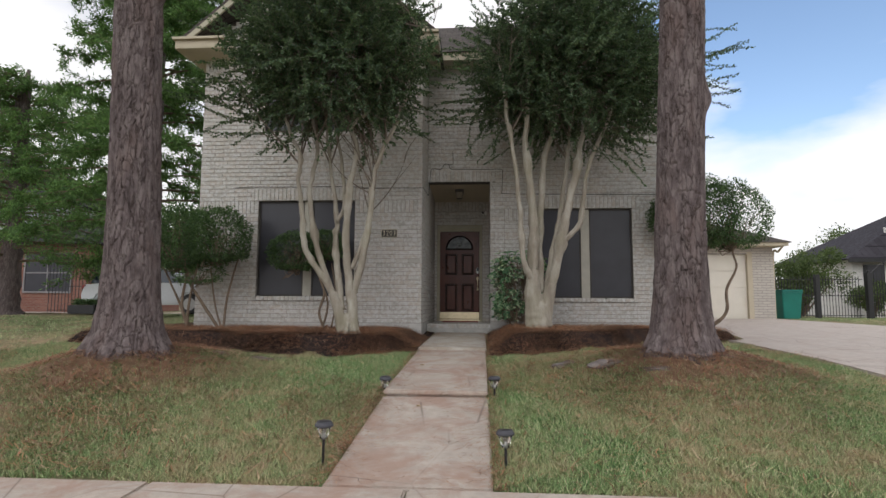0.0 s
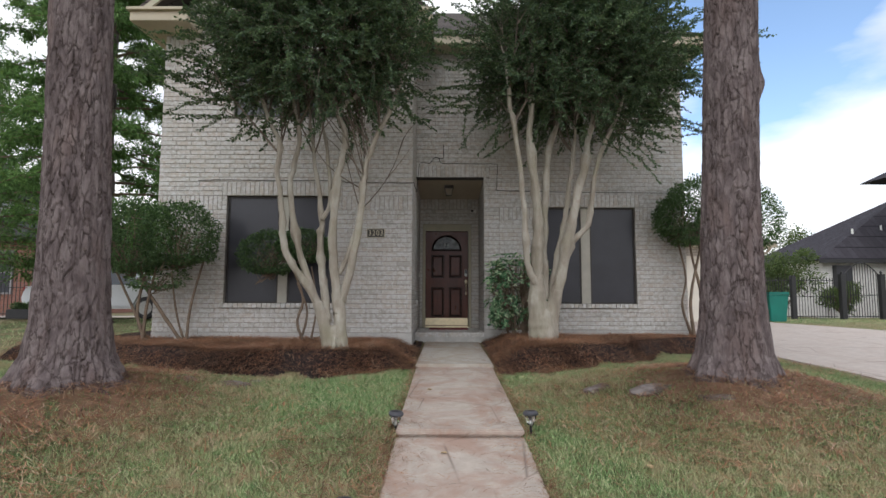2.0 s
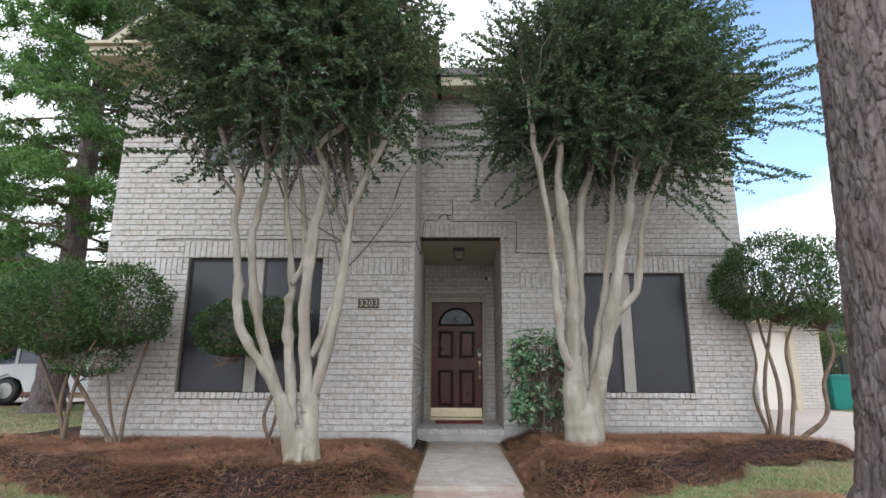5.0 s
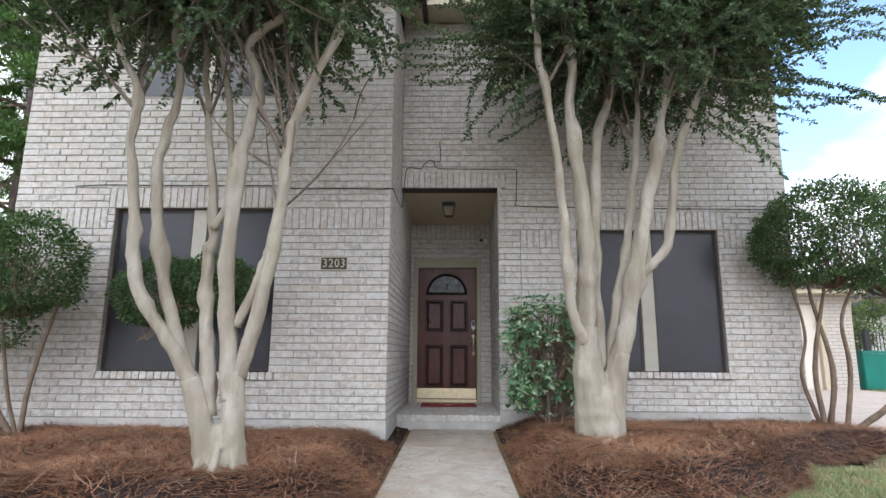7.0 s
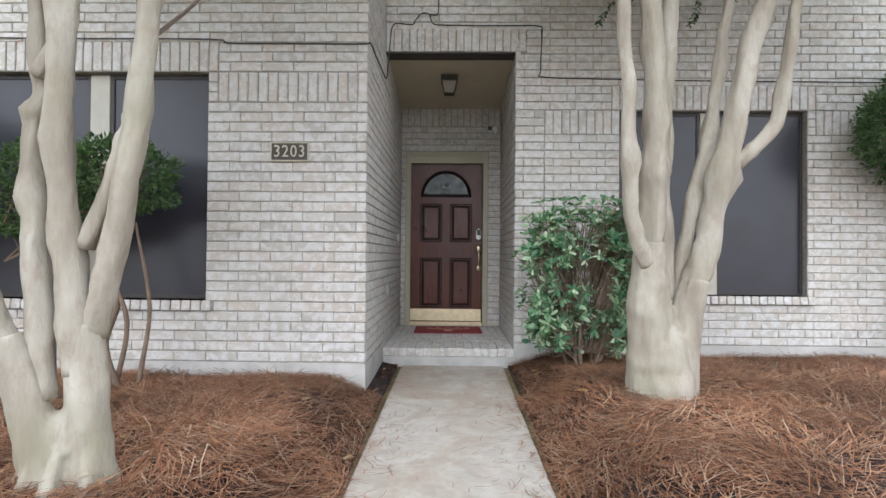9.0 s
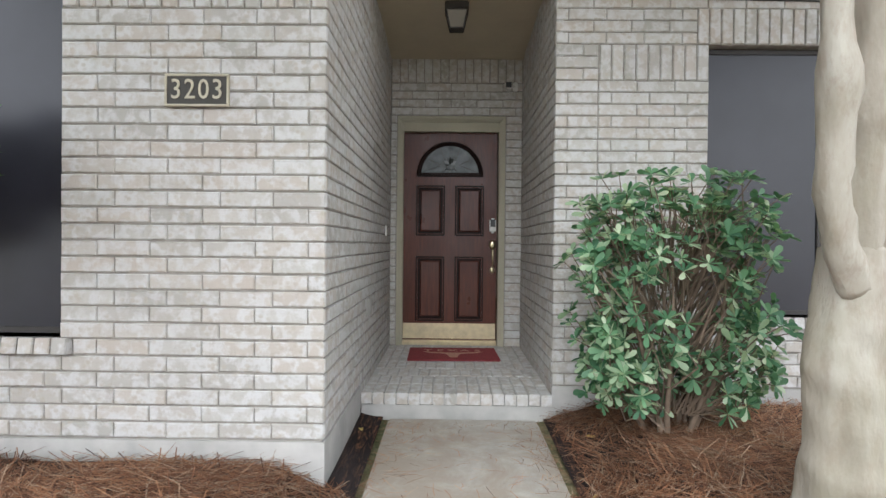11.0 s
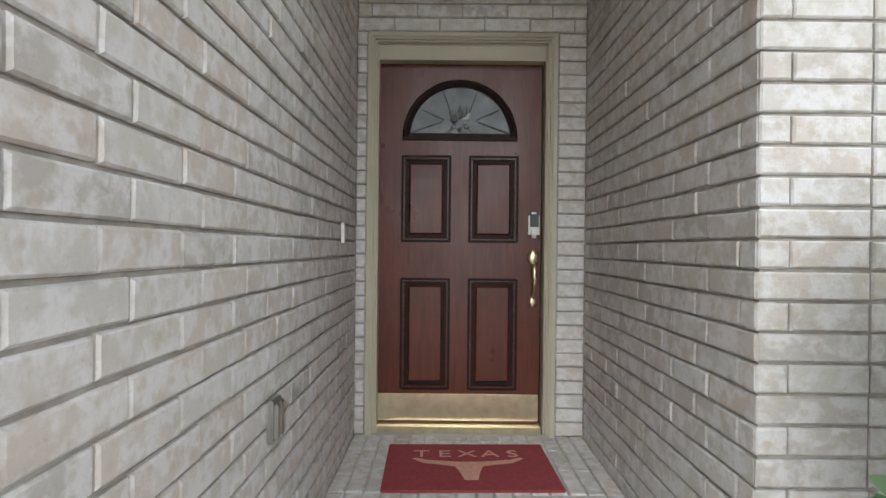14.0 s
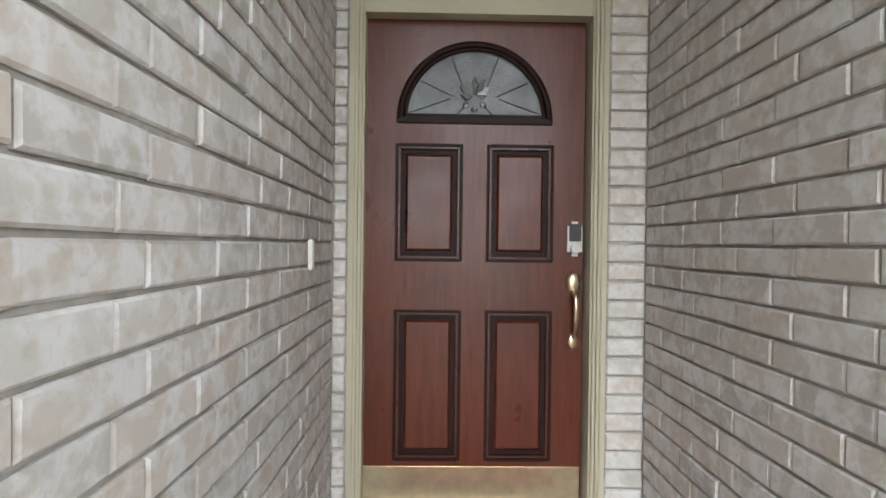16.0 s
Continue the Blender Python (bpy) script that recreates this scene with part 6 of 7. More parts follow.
for args in ((1.12, 6.0, 0.24, 0.10, 0.07, 35, 1), (1.5, 5.62, 0.27, 0.13, 0.08, 25, 2), (1.85, 5.2, 0.2, 0.08, 0.05, -20, 3), (-2.55, 6.2, 0.2, 0.13, 0.07, 10, 4), (-2.95, 6.0, 0.16, 0.1, 0.06, -15, 5), (-2.45, 6.6, 0.13, 0.09, 0.05, 40, 6)):
    hump(*args)

rng = np.random.default_rng(77)


def fallen_leaf(x, y, z, size, color, label):
    t = thing("fallen_leaf", x, y, z, label, "leaf", "fallen leaves", rng.uniform(0, 360))
    bm = bmesh.new()
    ring = [bm.verts.new((size * 0.5 * math.cos(a), size * 0.27 * math.sin(a) * (1 + 0.15 * math.cos(3 * a)), 0.004 + 0.35 * size * abs(math.sin(a)) ** 2 * 0.4)) for a in np.linspace(0, 2 * math.pi, 14, endpoint=False)]
    c = bm.verts.new((0, 0, 0.003))
    for a, b in zip(ring, ring[1:] + ring[:1]):
        bm.faces.new((a, b, c))
    part("blade", bm, color, t)


YELLOW = plain("yellow_leaf", (0.55, 0.40, 0.10), 0.6, bump=0.0)
TAN_LEAF = plain("tan_leaf", (0.42, 0.31, 0.17), 0.7, bump=0.0)
for x, y in ((-1.52, 8.3), (-1.9, 8.1), (-0.86, 7.95), (-0.83, 8.4), (-2.6, 8.0), (-1.2, 8.9), (1.9, 8.7), (2.6, 9.4), (1.0, 8.1), (0.45, 10.25), (-0.9, 10.42), (3.1, 9.2), (-3.4, 8.6), (0.32, 9.6), (-3.9, 9.1), (0.6, 9.1)):
    fallen_leaf(x, y, float(ground_height(x, y)) + 0.035, rng.uniform(0.05, 0.08), YELLOW if rng.uniform() < 0.4 else TAN_LEAF, "curled dry leaf lying on the pine straw")
for x, y in ((-0.4, 4.5), (0.9, 4.2), (1.4, 6.6), (-1.7, 4.4), (-2.4, 5.9), (2.0, 4.1), (-1.3, 6.4), (0.7, 6.9), (-2.9, 3.9), (-0.55, 6.2)):
    on = WALK_X[0] < x < WALK_X[1]
    z = float(np.interp(y, (2.9, 4.82, 4.83, 7.5), (0.285, 0.465, 0.525, 0.655))) + 0.002 if on else float(ground_height(x, y)) + 0.03
    fallen_leaf(x, y, z, rng.uniform(0.05, 0.08), TAN_LEAF, "small tan leaf on the walk" if on else "small tan leaf in the short grass")

# ---- next door ----


def bin_on_wheels(x, y, w, d, h, color, label, turn=0):
    t = thing("wheeled_bin", x, y, float(ground_height(x, y)), label, "bin", turn=turn)
    bm = bmesh.new()
    v = [bm.verts.new((sx * w / 2 * s, sy * d / 2 * s, z)) for s, z in ((0.82, 0.05), (1.0, h * 0.9)) for sx, sy in ((-1, -1), (1, -1), (1, 1), (-1, 1))]
    for f in ((0, 3, 2, 1), (4, 5, 6, 7), (0, 1, 5, 4), (1, 2, 6, 5), (2, 3, 7, 6), (3, 0, 4, 7)):
        bm.faces.new([v[i] for i in f])
    bmesh.ops.bevel(bm, geom=list(bm.edges), offset=0.02, segments=2, affect="EDGES")
    part("body", bm, color, t)
    part("rim", boxed(-w / 2 - 0.02, -d / 2 - 0.02, h * 0.88, w / 2 + 0.02, d / 2 + 0.02, h * 0.92, bevel=0.01), color, t)
    part("lid", boxed(-w / 2 - 0.015, -d / 2 - 0.03, h * 0.925, w / 2 + 0.015, d / 2 + 0.04, h, bevel=0.02), color, t)
    for s in (-1, 1):
        part("wheel", lathe(bmesh.new(), [(0.09, s * w * 0.36 - 0.02), (0.1, s * w * 0.36), (0.09, s * w * 0.36 + 0.02)], (0, d * 0.42, 0.1), 16, "x"), BLACK, t, "black wheel")
    return t


bin_on_wheels(9.42, 17.2, 0.58, 0.66, 0.92, GREEN_BIN, "green wheeled rubbish bin standing beside the garage wall")
bin_on_wheels(-19.6, 19.6, 0.6, 0.6, 0.95, BLACK, "black wheeled bin beside the brick house")


def fence(name, x0, x1, y, h, label, step=0.115, post_at=(), turn=0):
    z = float(ground_height(x0, y))
    t = thing(name, x0, y, z, label, "fence", turn=turn)
    n = int((x1 - x0) / step)
    bar = fast_mesh("bar", *stick(0.009, h))
    bar.materials.append(IRON)
    for i in range(n):
        ob = new("bar", bar)
        ob.parent, ob.matrix_basis = t, pose(i * step, 0, 0)
    for zz in (0.15, h * 0.55, h - 0.12):
        part("rail", boxed(0, -0.016, zz - 0.014, x1 - x0, 0.016, zz + 0.014), IRON, t)
    for p in post_at:
        part("post", boxed(p - x0 - 0.09, -0.09, 0, p - x0 + 0.09, 0.09, h + 0.08, bevel=0.01), IRON, t, "square dark post")
    return t


def stick(r, h):
    v = [(x, y, z) for z in (0, h) for x, y in ((-r, -r), (r, -r), (r, r), (-r, r))]
    return np.array(v), np.array([(0, 1, 5, 4), (1, 2, 6, 5), (2, 3, 7, 6), (3, 0, 4, 7), (4, 5, 6, 7)])


FY = 23.0
fence("iron_fence", 10.6, 15.45, FY, 1.72, "black iron fence with square posts at the end of the drive", 0.115, (13.7,))
z = float(ground_height(16.3, FY))
t = thing("iron_gate", 15.7, FY, z, "black iron gate with an arched top between square posts", "gate")
W = 1.6
for i in range(14):
    x = 0.1 + i * (W - 0.2) / 13
    top = 1.75 + 0.55 * math.sin(math.pi * (x - 0.05) / (W - 0.1))
    part("bar", boxed(x - 0.01, -0.01, 0.08, x + 0.01, 0.01, top), IRON, t)
part("gate_arch", tube(bmesh.new(), [(0.05 + (W - 0.1) * k / 16, 0, 1.75 + 0.56 * math.sin(math.pi * k / 16), 0.022) for k in range(17)], 8), IRON, t)
for zz in (0.14, 1.0):
    part("rail", boxed(0.05, -0.018, zz - 0.018, W - 0.05, 0.018, zz + 0.018), IRON, t)
for x in (0.0, W):
    part("post", boxed(x - 0.1, -0.1, 0, x + 0.1, 0.1, 1.85, bevel=0.01), IRON, t, "square dark post")
    part("finial", lathe(bmesh.new(), [(0.03, 1.85), (0.05, 1.92), (0.015, 1.99)], (x, 0, 0), 10), IRON, t)
fence("iron_fence", 17.4, 21.0, FY, 1.72, "black iron fence running on past the arched gate", 0.115, (20.9,))


def neighbour_right():
    z = 0.6
    t = thing("neighbour_house", 21.1, 27, z, "white painted brick house with dark hip roof and tall gable wing", "house")
    part("wall", boxed(-3.4, 0, 0, 6, 6, 2.85), WHITE_BRICK, t, "white painted brick wall")
    bm = bmesh.new()
    v = [bm.verts.new(p) for p in ((-3.9, -0.5, 2.85), (8.5, -0.5, 2.85), (8.5, 7, 2.85), (-3.9, 7, 2.85), (3.2, 3.2, 6.6), (5.5, 3.2, 6.6))]
    for f in ((0, 1, 5, 4), (1, 2, 5), (2, 3, 4, 5), (3, 0, 4), (0, 3, 2, 1)):
        bm.faces.new([v[i] for i in f])
    part("roof", bm, DARK_ROOF, t, "dark shingle hip roof")
    part("fascia", boxed(-3.9, -0.53, 2.68, 6.5, -0.5, 2.86), IRON, t, "dark fascia board")
    w = part("window", boxed(-2.75, -0.03, 0.95, -2.0, 0.0, 2.6), SCREEN, t, "dark narrow window")
    part("shutter", boxed(-2.95, -0.05, 0.95, -2.76, -0.01, 2.6, bevel=0.01), IRON, t, "dark shutter")
    part("plumbing_vent", lathe(bmesh.new(), [(0.05, 3.6), (0.05, 4.5)], (-1.2, 0.9, 0), 8), WHITE, t, "pale roof vent pipe")
    part("plumbing_vent", lathe(bmesh.new(), [(0.05, 3.6), (0.05, 4.7)], (0.4, 1.1, 0), 8), WHITE, t, "pale roof vent pipe")
    part("tall_wall", boxed(-0.35, -2.0, 0, 7, -0.6, 6.65), WHITE_BRICK, t, "white painted brick two-storey wall")
    bm = bmesh.new()
    v = [bm.verts.new(p) for p in ((-1.4, -2.8, 6.55), (8, -2.8, 6.55), (8, 0, 6.55), (-1.4, 0, 6.55), (3.6, -1.4, 9.0))]
    for f in ((0, 1, 4), (1, 2, 4), (2, 3, 4), (3, 0, 4), (0, 3, 2, 1)):
        bm.faces.new([v[i] for i in f])
    part("tall_roof", bm, DARK_ROOF, t, "dark shingle hip roof")
    part("downspout", boxed(0.1, -2.1, 0, 0.22, -2.0, 6.5), IRON, t, "dark downspout")


def neighbour_left():
    t = thing("neighbour_house", -26, 25, 0.65, "red brick house with grey-trimmed window and grey roof", "house")
    part("wall", boxed(-6, 0, 0, 7.2, 8, 3.4), RED_BRICK, t, "red brick wall")
    part("ledge", boxed(-6, -0.25, 0, 7.6, -0.01, 0.5, bevel=0.02), RED_BRICK, t, "low brick ledge")
    FRAME_GREY = plain("grey_frame", (0.22, 0.21, 0.22), 0.6, bump=0.0)
    w = part("window", boxed(3.9, -0.04, 1.1, 6.2, 0.0, 2.9), SCREEN, t, "dark window")
    for b in ((3.82, -0.07, 1.02, 3.9, 0, 2.98), (6.2, -0.07, 1.02, 6.28, 0, 2.98), (3.9, -0.07, 2.9, 6.2, 0, 2.98), (3.9, -0.07, 1.02, 6.2, 0, 1.1), (5.02, -0.07, 1.1, 5.08, -0.041, 2.9), (3.9, -0.07, 1.97, 5.02, -0.041, 2.03), (5.08, -0.07, 1.97, 6.2, -0.041, 2.03)):
        part("window_frame", boxed(*b), FRAME_GREY, w, "grey window frame")
    part("siding", boxed(-6, 0.05, 3.41, 3.4, 8, 5.9), plain("grey_siding", (0.42, 0.43, 0.46), 0.7, vary=0.05, bump=0.0), t, "pale grey siding of the upper storey")
    bm = bmesh.new()
    prism(bm, [(-6.6, 5.9), (4.0, 5.9), (-1.3, 9.0)], -0.5, 8.5, "y")
    part("roof", bm, DARK_ROOF, t, "dark grey gable roof")
    bm = bmesh.new()
    prism(bm, [(-0.5, 3.4), (4, 5.4), (8.5, 3.4)], 3.45, 7.8, "x")
    part("low_roof", bm, DARK_ROOF, t, "dark grey low roof")


neighbour_right()
neighbour_left()
fence("iron_fence", -17.2, -12.6, 20.6, 2.0, "tall black iron fence beside the brick house", 0.14, (-15.2,))

PAINT_WHITE = plain("car_paint_white", (0.72, 0.74, 0.78), 0.2, spec=0.7, vary=0.03, bump=0.0)
CAR_GLASS = plain("car_glass", (0.03, 0.045, 0.07), 0.06, spec=0.9, bump=0.0)


def white_car(x, y):
    t = thing("parked_car", x, y, float(ground_height(x, y)) + 0.06, "white parked car with dark windows on the neighbouring drive", "car")
    bm = bmesh.new()
    prism(bm, [(-2.25, 0.35), (-2.3, 0.62), (-2.2, 0.95), (-1.2, 1.02), (1.2, 1.0), (2.1, 0.85), (2.28, 0.6), (2.25, 0.35), (1.85, 0.3), (1.75, 0.55), (1.5, 0.68), (1.2, 0.62), (1.02, 0.3), (-0.95, 0.3), (-1.1, 0.6), (-1.4, 0.7), (-1.7, 0.6), (-1.85, 0.3)], -0.9, 0.9, "y")
    bmesh.ops.bevel(bm, geom=[e for e in bm.edges if abs(e.verts[0].co.y - e.verts[1].co.y) < 0.01], offset=0.06, segments=2, affect="EDGES")
    part("body", bm, PAINT_WHITE, t)
    bm = bmesh.new()
    prism(bm, [(-2.1, 1.0), (-1.75, 1.42), (-1.2, 1.5), (0.2, 1.48), (0.6, 1.36), (1.25, 1.02)], -0.72, 0.72, "y")
    part("cabin", bm, CAR_GLASS, t, "dark tinted windows")
    bm = bmesh.new()
    prism(bm, [(-1.78, 1.43), (-1.2, 1.53), (0.2, 1.51), (0.5, 1.43), (0.2, 1.46), (-1.2, 1.47)], -0.74, 0.74, "y")
    part("roof_panel", bm, PAINT_WHITE, t)
    for px in (-0.35, -1.35):
        part("pillar", boxed(px - 0.04, -0.745, 1.0, px + 0.04, -0.72, 1.47), PAINT_WHITE, t)
    part("tail_light", boxed(-2.27, -0.86, 0.82, -2.14, -0.5, 0.93, bevel=0.02), plain("tail_red", (0.35, 0.02, 0.03), 0.3, bump=0.0), t, "red tail light")
    part("head_light", boxed(2.08, -0.86, 0.66, 2.24, -0.5, 0.78, bevel=0.02), NICKEL, t, "clear headlight")
    for wx in (-1.4, 1.42):
        for s in (-1, 1):
            w = part("wheel", lathe(bmesh.new(), [(0.29, s * 0.82 - 0.1), (0.33, s * 0.82 - 0.06), (0.33, s * 0.82 + 0.06), (0.29, s * 0.82 + 0.1)], (wx, 0, 0.33), 24, "y"), BLACK, t, "black tyre")
            part("rim", lathe(bmesh.new(), [(0.2, s * 0.925 - 0.006), (0.2, s * 0.925 + 0.006)], (wx, 0, 0.33), 16, "y"), NICKEL, w, "silver wheel rim")


white_car(-10.6, 17.6)

t = thing("planter", -12.6, 16.6, float(ground_height(-12.6, 16.6)) + 0.05, "low dark planter box with green plants beside the drive", "planter")
part("trough", boxed(-0.45, -0.2, 0, 0.45, 0.2, 0.28, bevel=0.02), BLACK, t)
at = rng.uniform((-0.42, -0.15, 0.26), (0.42, 0.15, 0.42), (500, 3))
mesh_object("foliage", leaf_mesh("foliage", at, rng.normal(size=(500, 3)) + (0, 0, 0.8), np.full(500, 0.1), np.full(500, 0.035), rng), BUSH_LEAF, t)
t = thing("toy_car", -18.9, 18.4, float(ground_height(-18.9, 18.4)), "yellow-green and white plastic toy car on the neighbouring drive", "toy")
bm = bmesh.new()
prism(bm, [(-0.6, 0.1), (-0.62, 0.4), (-0.25, 0.55), (0.15, 0.5), (0.6, 0.3), (0.62, 0.1)], -0.3, 0.3, "y")
bmesh.ops.bevel(bm, geom=list(bm.edges), offset=0.04, segments=2, affect="EDGES")
part("body", bm, plain("toy_yellow", (0.55, 0.62, 0.06), 0.4, bump=0.0), t)
part("bonnet", boxed(0.2, -0.28, 0.3, 0.75, 0.28, 0.5, bevel=0.06), WHITE, t)
for wx in (-0.4, 0.42):
    for s in (-1, 1):
        part("wheel", lathe(bmesh.new(), [(0.12, s * 0.32 - 0.04), (0.12, s * 0.32 + 0.04)], (wx, 0, 0.12), 14, "y"), BLACK, t, "black wheel")


def far_tree(x, y, height, width, seed, label, count=9000, trunk=True, leaf=0.28, name="broadleaf_tree"):
    """A tree or hedge in the distance: a crown of uneven clumps."""
    rng = np.random.default_rng(seed)
    z0 = float(ground_height(x, y))
    t = thing(name, x, y, z0, label, "tree" if trunk else "shrub")
    segs, rad, at, al = [], [], [], []
    if trunk:
        part("trunk", tube(bmesh.new(), [(0, 0, -0.1, 0.2), (0.1, 0, height * 0.35, 0.15), (0, 0, height * 0.7, 0.08)], 10, 0.2), TWIG, t)
    clumps = 16
    for k in range(clumps):
        d = unit(rng.normal(size=3)) * rng.uniform(0.3, 1.0)
        lo = 0.4 if trunk else 0.1
        c = np.array([d[0] * width * 0.42, d[1] * width * 0.3, height * (lo + (1 - lo) * (0.5 + 0.42 * d[2]))])
        s = rng.uniform(0.16, 0.28) * min(width, height)
        a, b = leafy_blob(rng, c, (s, s, s * 0.8), count // clumps, leaf, 0.3, -1, 0.3)
        at.append(a), al.append(b)
        segs.append((np.array([0, 0, height * 0.3 if trunk else 0.1]), c)), rad.append((0.06, 0.02))
    mesh_object("branch", strip_tubes("branch", np.array(segs), np.array(rad)), TWIG, t)
    at, al = np.concatenate(at), np.concatenate(al)
    mesh_object("crown", leaf_mesh("crown", at, al, rng.uniform(0.6, 1.2, len(at)) * leaf, np.full(len(at), leaf * 0.5), rng), FAR_LEAF, t)


far_tree(38, 60, 8.6, 7.5, 51, "open-crowned broadleaf tree standing behind the neighbouring roof", 5000)
far_tree(14.2, 25.0, 3.1, 5.0, 52, "yellow-green hedge shrub behind the iron fence", 9000, False, 0.13, "hedge_shrub")
far_tree(17.6, 25.6, 1.7, 2.6, 53, "low flowering shrub behind the iron fence", 3000, False, 0.12, "hedge_shrub")
far_tree(19.3, 22.4, 2.7, 2.4, 54, "dense green shrub beside the arched gate", 6000, False, 0.12, "hedge_shrub")
far_tree(-24, 44, 9, 12, 55, "broadleaf tree behind the brick house", 7000)
far_tree(-14, 48, 8, 13, 56, "broadleaf tree in the distance behind the fence", 7000)
far_tree(-34, 40, 10, 12, 57, "broadleaf tree behind the brick house", 6000)
far_tree(24, 62, 7, 12, 58, "broadleaf tree in the distance beyond the drive", 5000)
far_tree(60, 75, 8, 20, 59, "broadleaf tree in the distance", 5000)

# ---- bricks, straw and grass ----
lay(wall_front_left, left_bay(), facing(LEFT_Y), (-0.9, LEFT_Y, 1.9))
lay(wall_front_right, right_bay(), facing(RIGHT_Y), (0.4, RIGHT_Y, 1.9))
lay(gable, gable_bricks(), facing(LEFT_Y), (mid, LEFT_Y, 6), limit=120)
lay(wall_porch_left, porch_left(), lambda u, z: pose(PORCH_L, u, z, 0, 0, 90), (PORCH_L, 11.0, 1.9))
lay(wall_porch_right, porch_side(RIGHT_Y + 0.004, BACK_Y), lambda u, z: pose(PORCH_R, u, z, 0, 0, -90), (PORCH_R, 11.2, 1.9))
lay(wall_porch_back, porch_back(), facing(BACK_Y), (-0.3, BACK_Y, 2.0))
for x, y, w, l in pavers():
    key, (v, f) = brick_data(w, l, 0.075)
    if key not in SHARED:
        SHARED[key] = fast_mesh("brick", v, f)
        SHARED[key].materials.append(BRICK)
    ob = new("brick", SHARED[key])
    ob.parent, ob.matrix_basis = stoop, pose(x, y, FLOOR_Z + random.gauss(0, 0.0012), -90, 0, 0) @ pose(0, 0, 0, random.gauss(0, 0.3), 0, 0)


def scatter(rng, n, x0, x1, y0, y1, keep):
    x, y = rng.uniform(x0, x1, n), rng.uniform(y0, y1, n)
    k = rng.uniform(size=n) < keep(x, y)
    return x[k], y[k]


def needles(name, x, y, z, length, width, rng, material, lift=0.35):
    """Flat strips lying about; z is the ground below them."""
    n = len(x)
    swirl = 1.6 * np.sin(x * 2.1 + 1.7 * np.sin(y * 1.9)) + 1.4 * np.sin(y * 2.7 + x)
    a = np.where(rng.uniform(size=n) < 0.6, swirl + rng.normal(size=n) * 0.5, rng.uniform(0, 2 * math.pi, n))
    tilt = rng.normal(size=n) * lift * 0.5
    d = np.stack([np.cos(a), np.sin(a), tilt], -1)
    s = np.stack([-np.sin(a), np.cos(a), np.zeros(n)], -1) * (width / 2)
    p = np.stack([x, y, z + rng.uniform(0.002, 0.03, n) + np.abs(tilt) * length * 0.35], -1)
    bend = s * rng.normal(size=(n, 1)) * 6
    h = d * (length / 2)[:, None]
    v = np.stack([p - h - s, p - h + s, p + bend + s, p + h + s * 0.3, p + h - s * 0.3, p + bend - s], 1).reshape(-1, 3)
    b = np.arange(n)[:, None] * 6
    f = np.concatenate([b + np.array([0, 5, 2, 1]), b + np.array([5, 4, 3, 2])])
    return mesh_object(name, fast_mesh(name, v, f), material, kind="stuff")


def mound_mask(x, y):
    out = 0
    for px, py in PINES:
        out = out + np.exp(-((x - px) ** 2 + (y - py) ** 2 * 0.8) / 1.5)
    return out


def off_walk(x, y, gap=0.0):
    return ((x < WALK_X[0] - gap) | (x > WALK_X[1] + gap)).astype(float)


def on_lawn(x, y):
    return off_walk(x, y) * (bed_mask(x, y) < 0.5) * (drive_mask(x, y) < 0.5) * ((y > 2.9) | (y < 1.6)) * (y < bed_edge(x) + 0.1 + 30 * ((x < -6.5) | (x > 4.4)))


rng = np.random.default_rng(5)
x, y = scatter(rng, 200000, -6.6, 4.5, 6.9, 10.7, lambda x, y: (bed_mask(x, y) > 0.3) * np.clip(0.72 + 0.35 * np.sin(x * 3.1 + 2 * np.sin(y * 2.3)) + 0.3 * np.sin(y * 5.3 + x * 4) - 0.2 * (x > 1.2), 0.38, 1) * ((y < LEFT_Y - 0.03) | ((x > PORCH_R) & (y < RIGHT_Y - 0.03))))
tagged(needles("pine_straw", x, y, ground_height(x, y) + 0.022, rng.uniform(0.12, 0.26, len(x)), 0.0042, rng, STRAW, 0.3), "reddish-brown fallen pine needles covering the beds", "pine straw")
dry = lambda x, y: on_lawn(x, y) * np.clip(0.05 + 1.3 * mound_mask(x, y) ** 1.5 + 0.22 * (np.sin(x * 1.7) * np.sin(y * 1.3 + x) > 0.35), 0, 1)
x, y = scatter(rng, 170000, -6.5, 4.4, 2.9, 8.6, dry)
tagged(needles("lawn_straw", x, y, ground_height(x, y) + 0.028, rng.uniform(0.07, 0.17, len(x)), 0.0048, rng, STRAW, 0.3), "reddish pine needles strewn over the lawn", "pine straw")
x, y = scatter(rng, 5200, WALK_X[0], WALK_X[1], 2.9, 10.6, lambda x, y: np.clip(0.05 + np.abs(x + 0.28) ** 2 * 4 + 0.35 * np.exp(-((y - 4.9) / 0.1) ** 2) + 0.3 * np.exp(-((y - 10.6) / 0.2) ** 2), 0, 1))
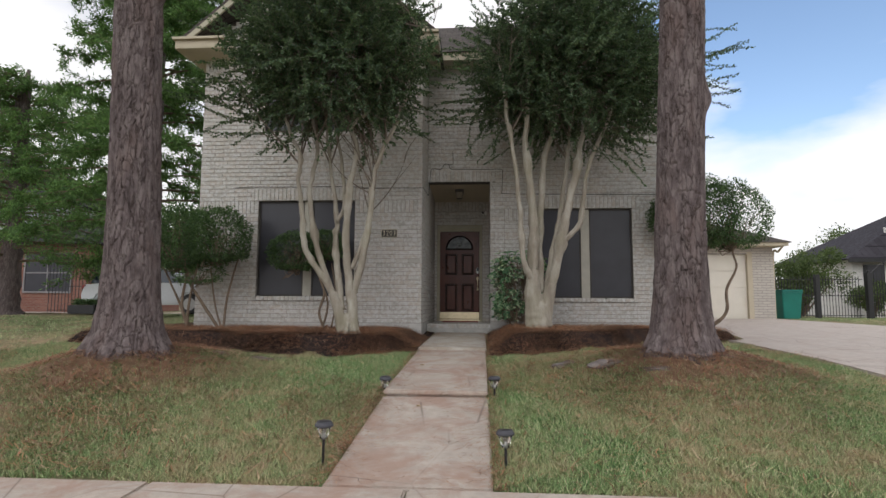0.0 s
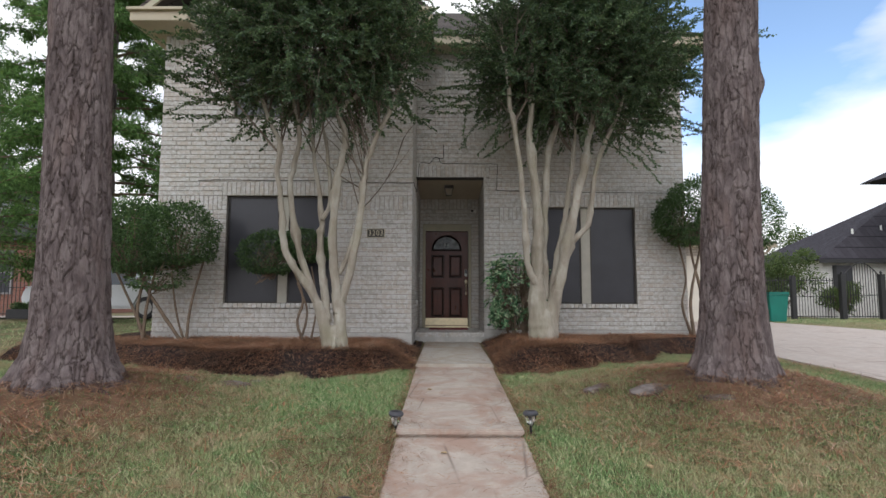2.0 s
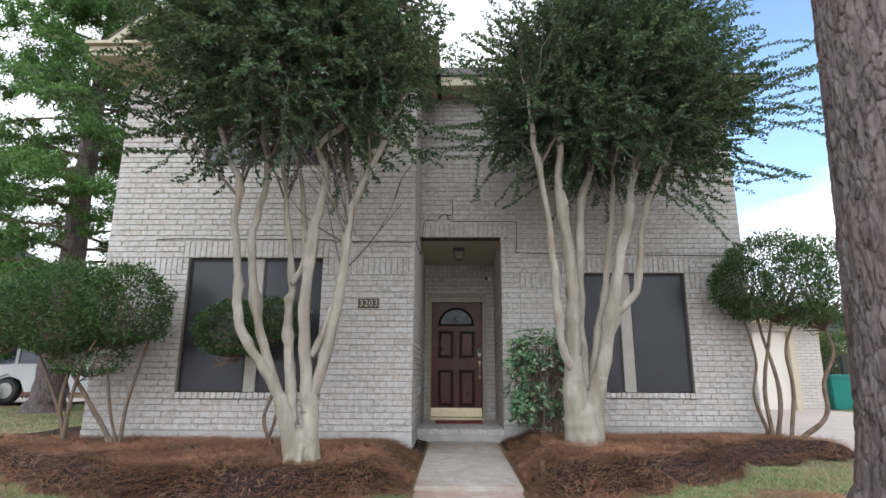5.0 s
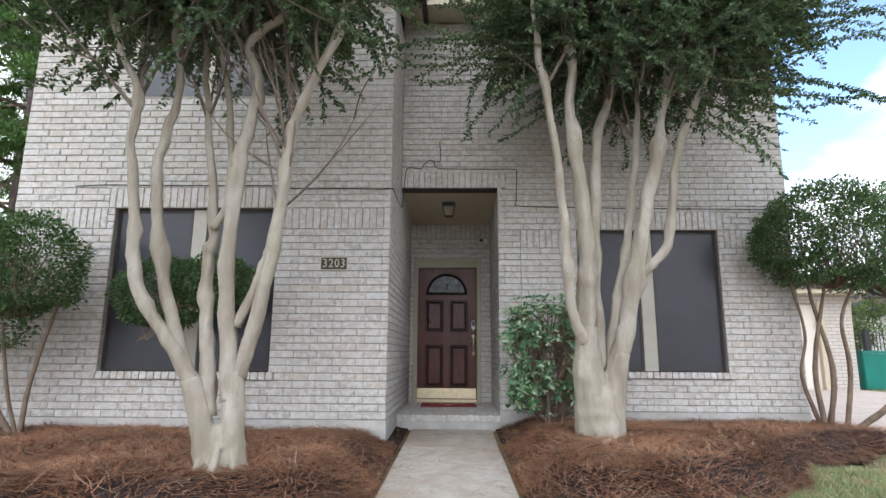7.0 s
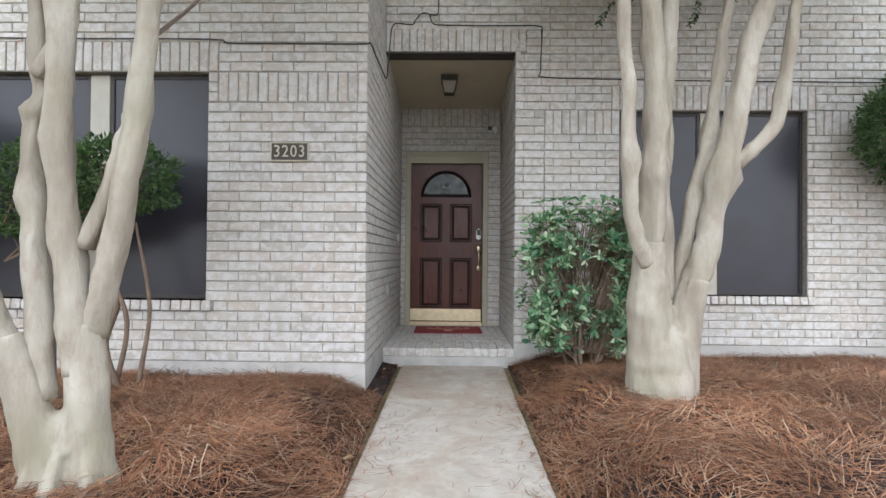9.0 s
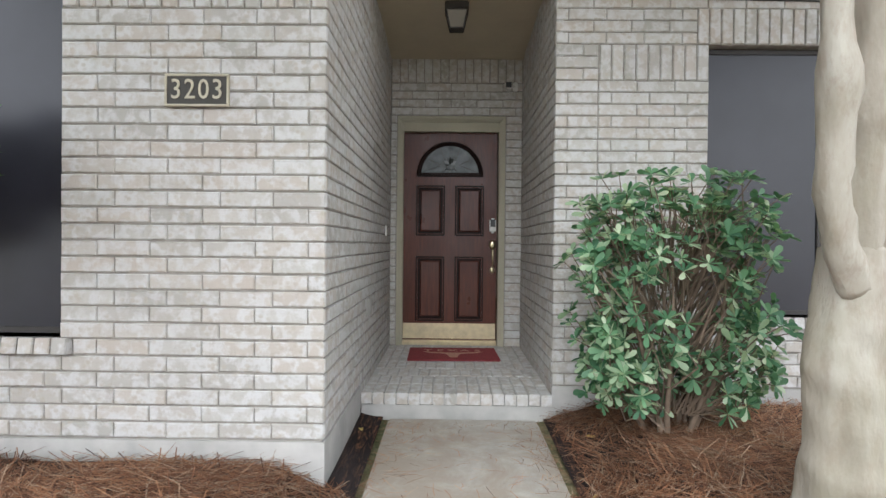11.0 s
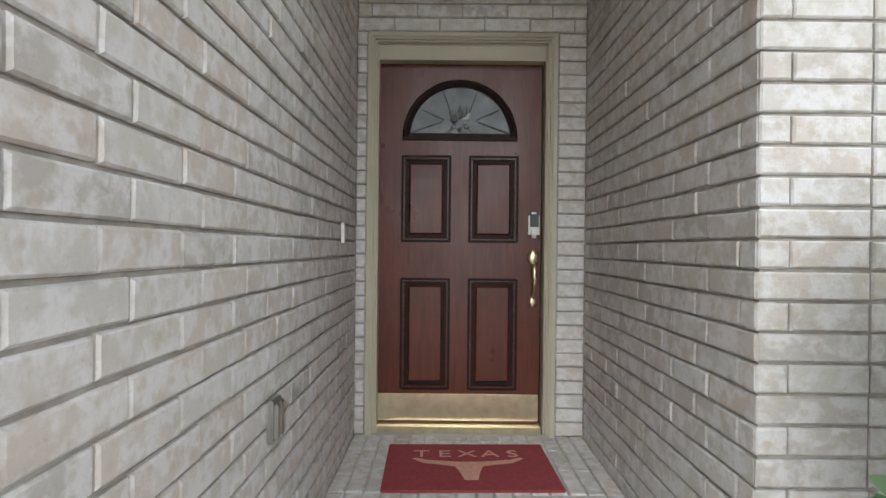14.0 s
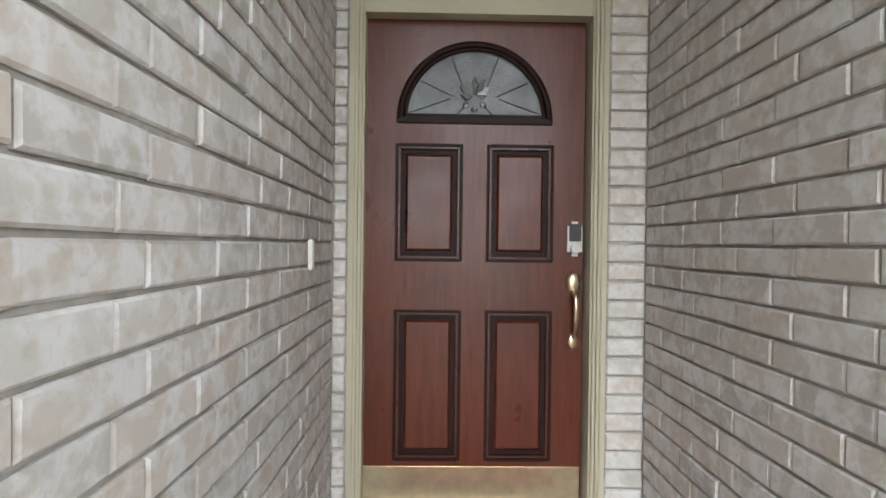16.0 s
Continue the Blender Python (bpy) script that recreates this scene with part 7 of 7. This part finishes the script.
z = np.where(y < 4.82, np.interp(y, (2.9, 4.82), (0.285, 0.465)), np.where(y < 7.57, np.interp(y, (4.82, 7.58), (0.525, 0.655)), np.interp(y, (7.57, 10.5), (0.69, 0.725))))
tagged(needles("walk_straw", x, y, z, rng.uniform(0.05, 0.13, len(x)), 0.003, rng, STRAW, 0.05), "stray needles lying on the walk", "pine straw")
x, y = scatter(rng, 26000, WALK_X[0] - 0.16, WALK_X[1] + 0.16, 2.9, 7.6, lambda x, y: off_walk(x, y) * np.exp(-(np.maximum(WALK_X[0] - x, x - WALK_X[1]) / 0.06) ** 2))
tagged(needles("edge_straw", x, y, ground_height(x, y) + 0.012, rng.uniform(0.05, 0.12, len(x)), 0.004, rng, STRAW, 0.2), "reddish needles caught along the edges of the walk", "pine straw")


def blades(name, x, y, height, width, rng, label):
    n = len(x)
    z = ground_height(x, y) - 0.004
    a = rng.uniform(0, 2 * math.pi, n)
    s = np.stack([np.cos(a), np.sin(a), np.zeros(n)], -1) * (width / 2)[:, None]
    lean = np.stack([rng.normal(size=n) * 0.6, rng.normal(size=n) * 0.6, np.ones(n)], -1) * height[:, None]
    p = np.stack([x, y, z], -1)
    v = np.stack([p - s, p + s, p + lean], 1).reshape(-1, 3)
    return tagged(mesh_object(name, fast_mesh(name, v, np.arange(3 * n).reshape(n, 3)), BLADE, kind="stuff"), label, "grass")


def thick(x, y):
    return on_lawn(x, y) * np.clip(1.15 - 1.25 * mound_mask(x, y), 0.08, 1)


x, y = scatter(rng, 520000, -6.5, 4.4, 2.88, 8.8, thick)
blades("grass", x, y, rng.uniform(0.025, 0.062, len(x)), rng.uniform(0.005, 0.010, len(x)), rng, "short mixed green and dry lawn grass")
x, y = scatter(rng, 190000, -16, 21, 2.9, 26, lambda x, y: on_lawn(x, y) * ((x < -6.5) | (x > 4.4) | (y > 8.8)) * (1 - ((x > HOUSE_L) & (x < 9) & (y > LEFT_Y) & ((x < HOUSE_R) | (y > 16)))) * ((x > -11) | (y < 16)))
blades("far_grass", x, y, rng.uniform(0.03, 0.06, len(x)), rng.uniform(0.008, 0.014, len(x)), rng, "short green grass beside the house")
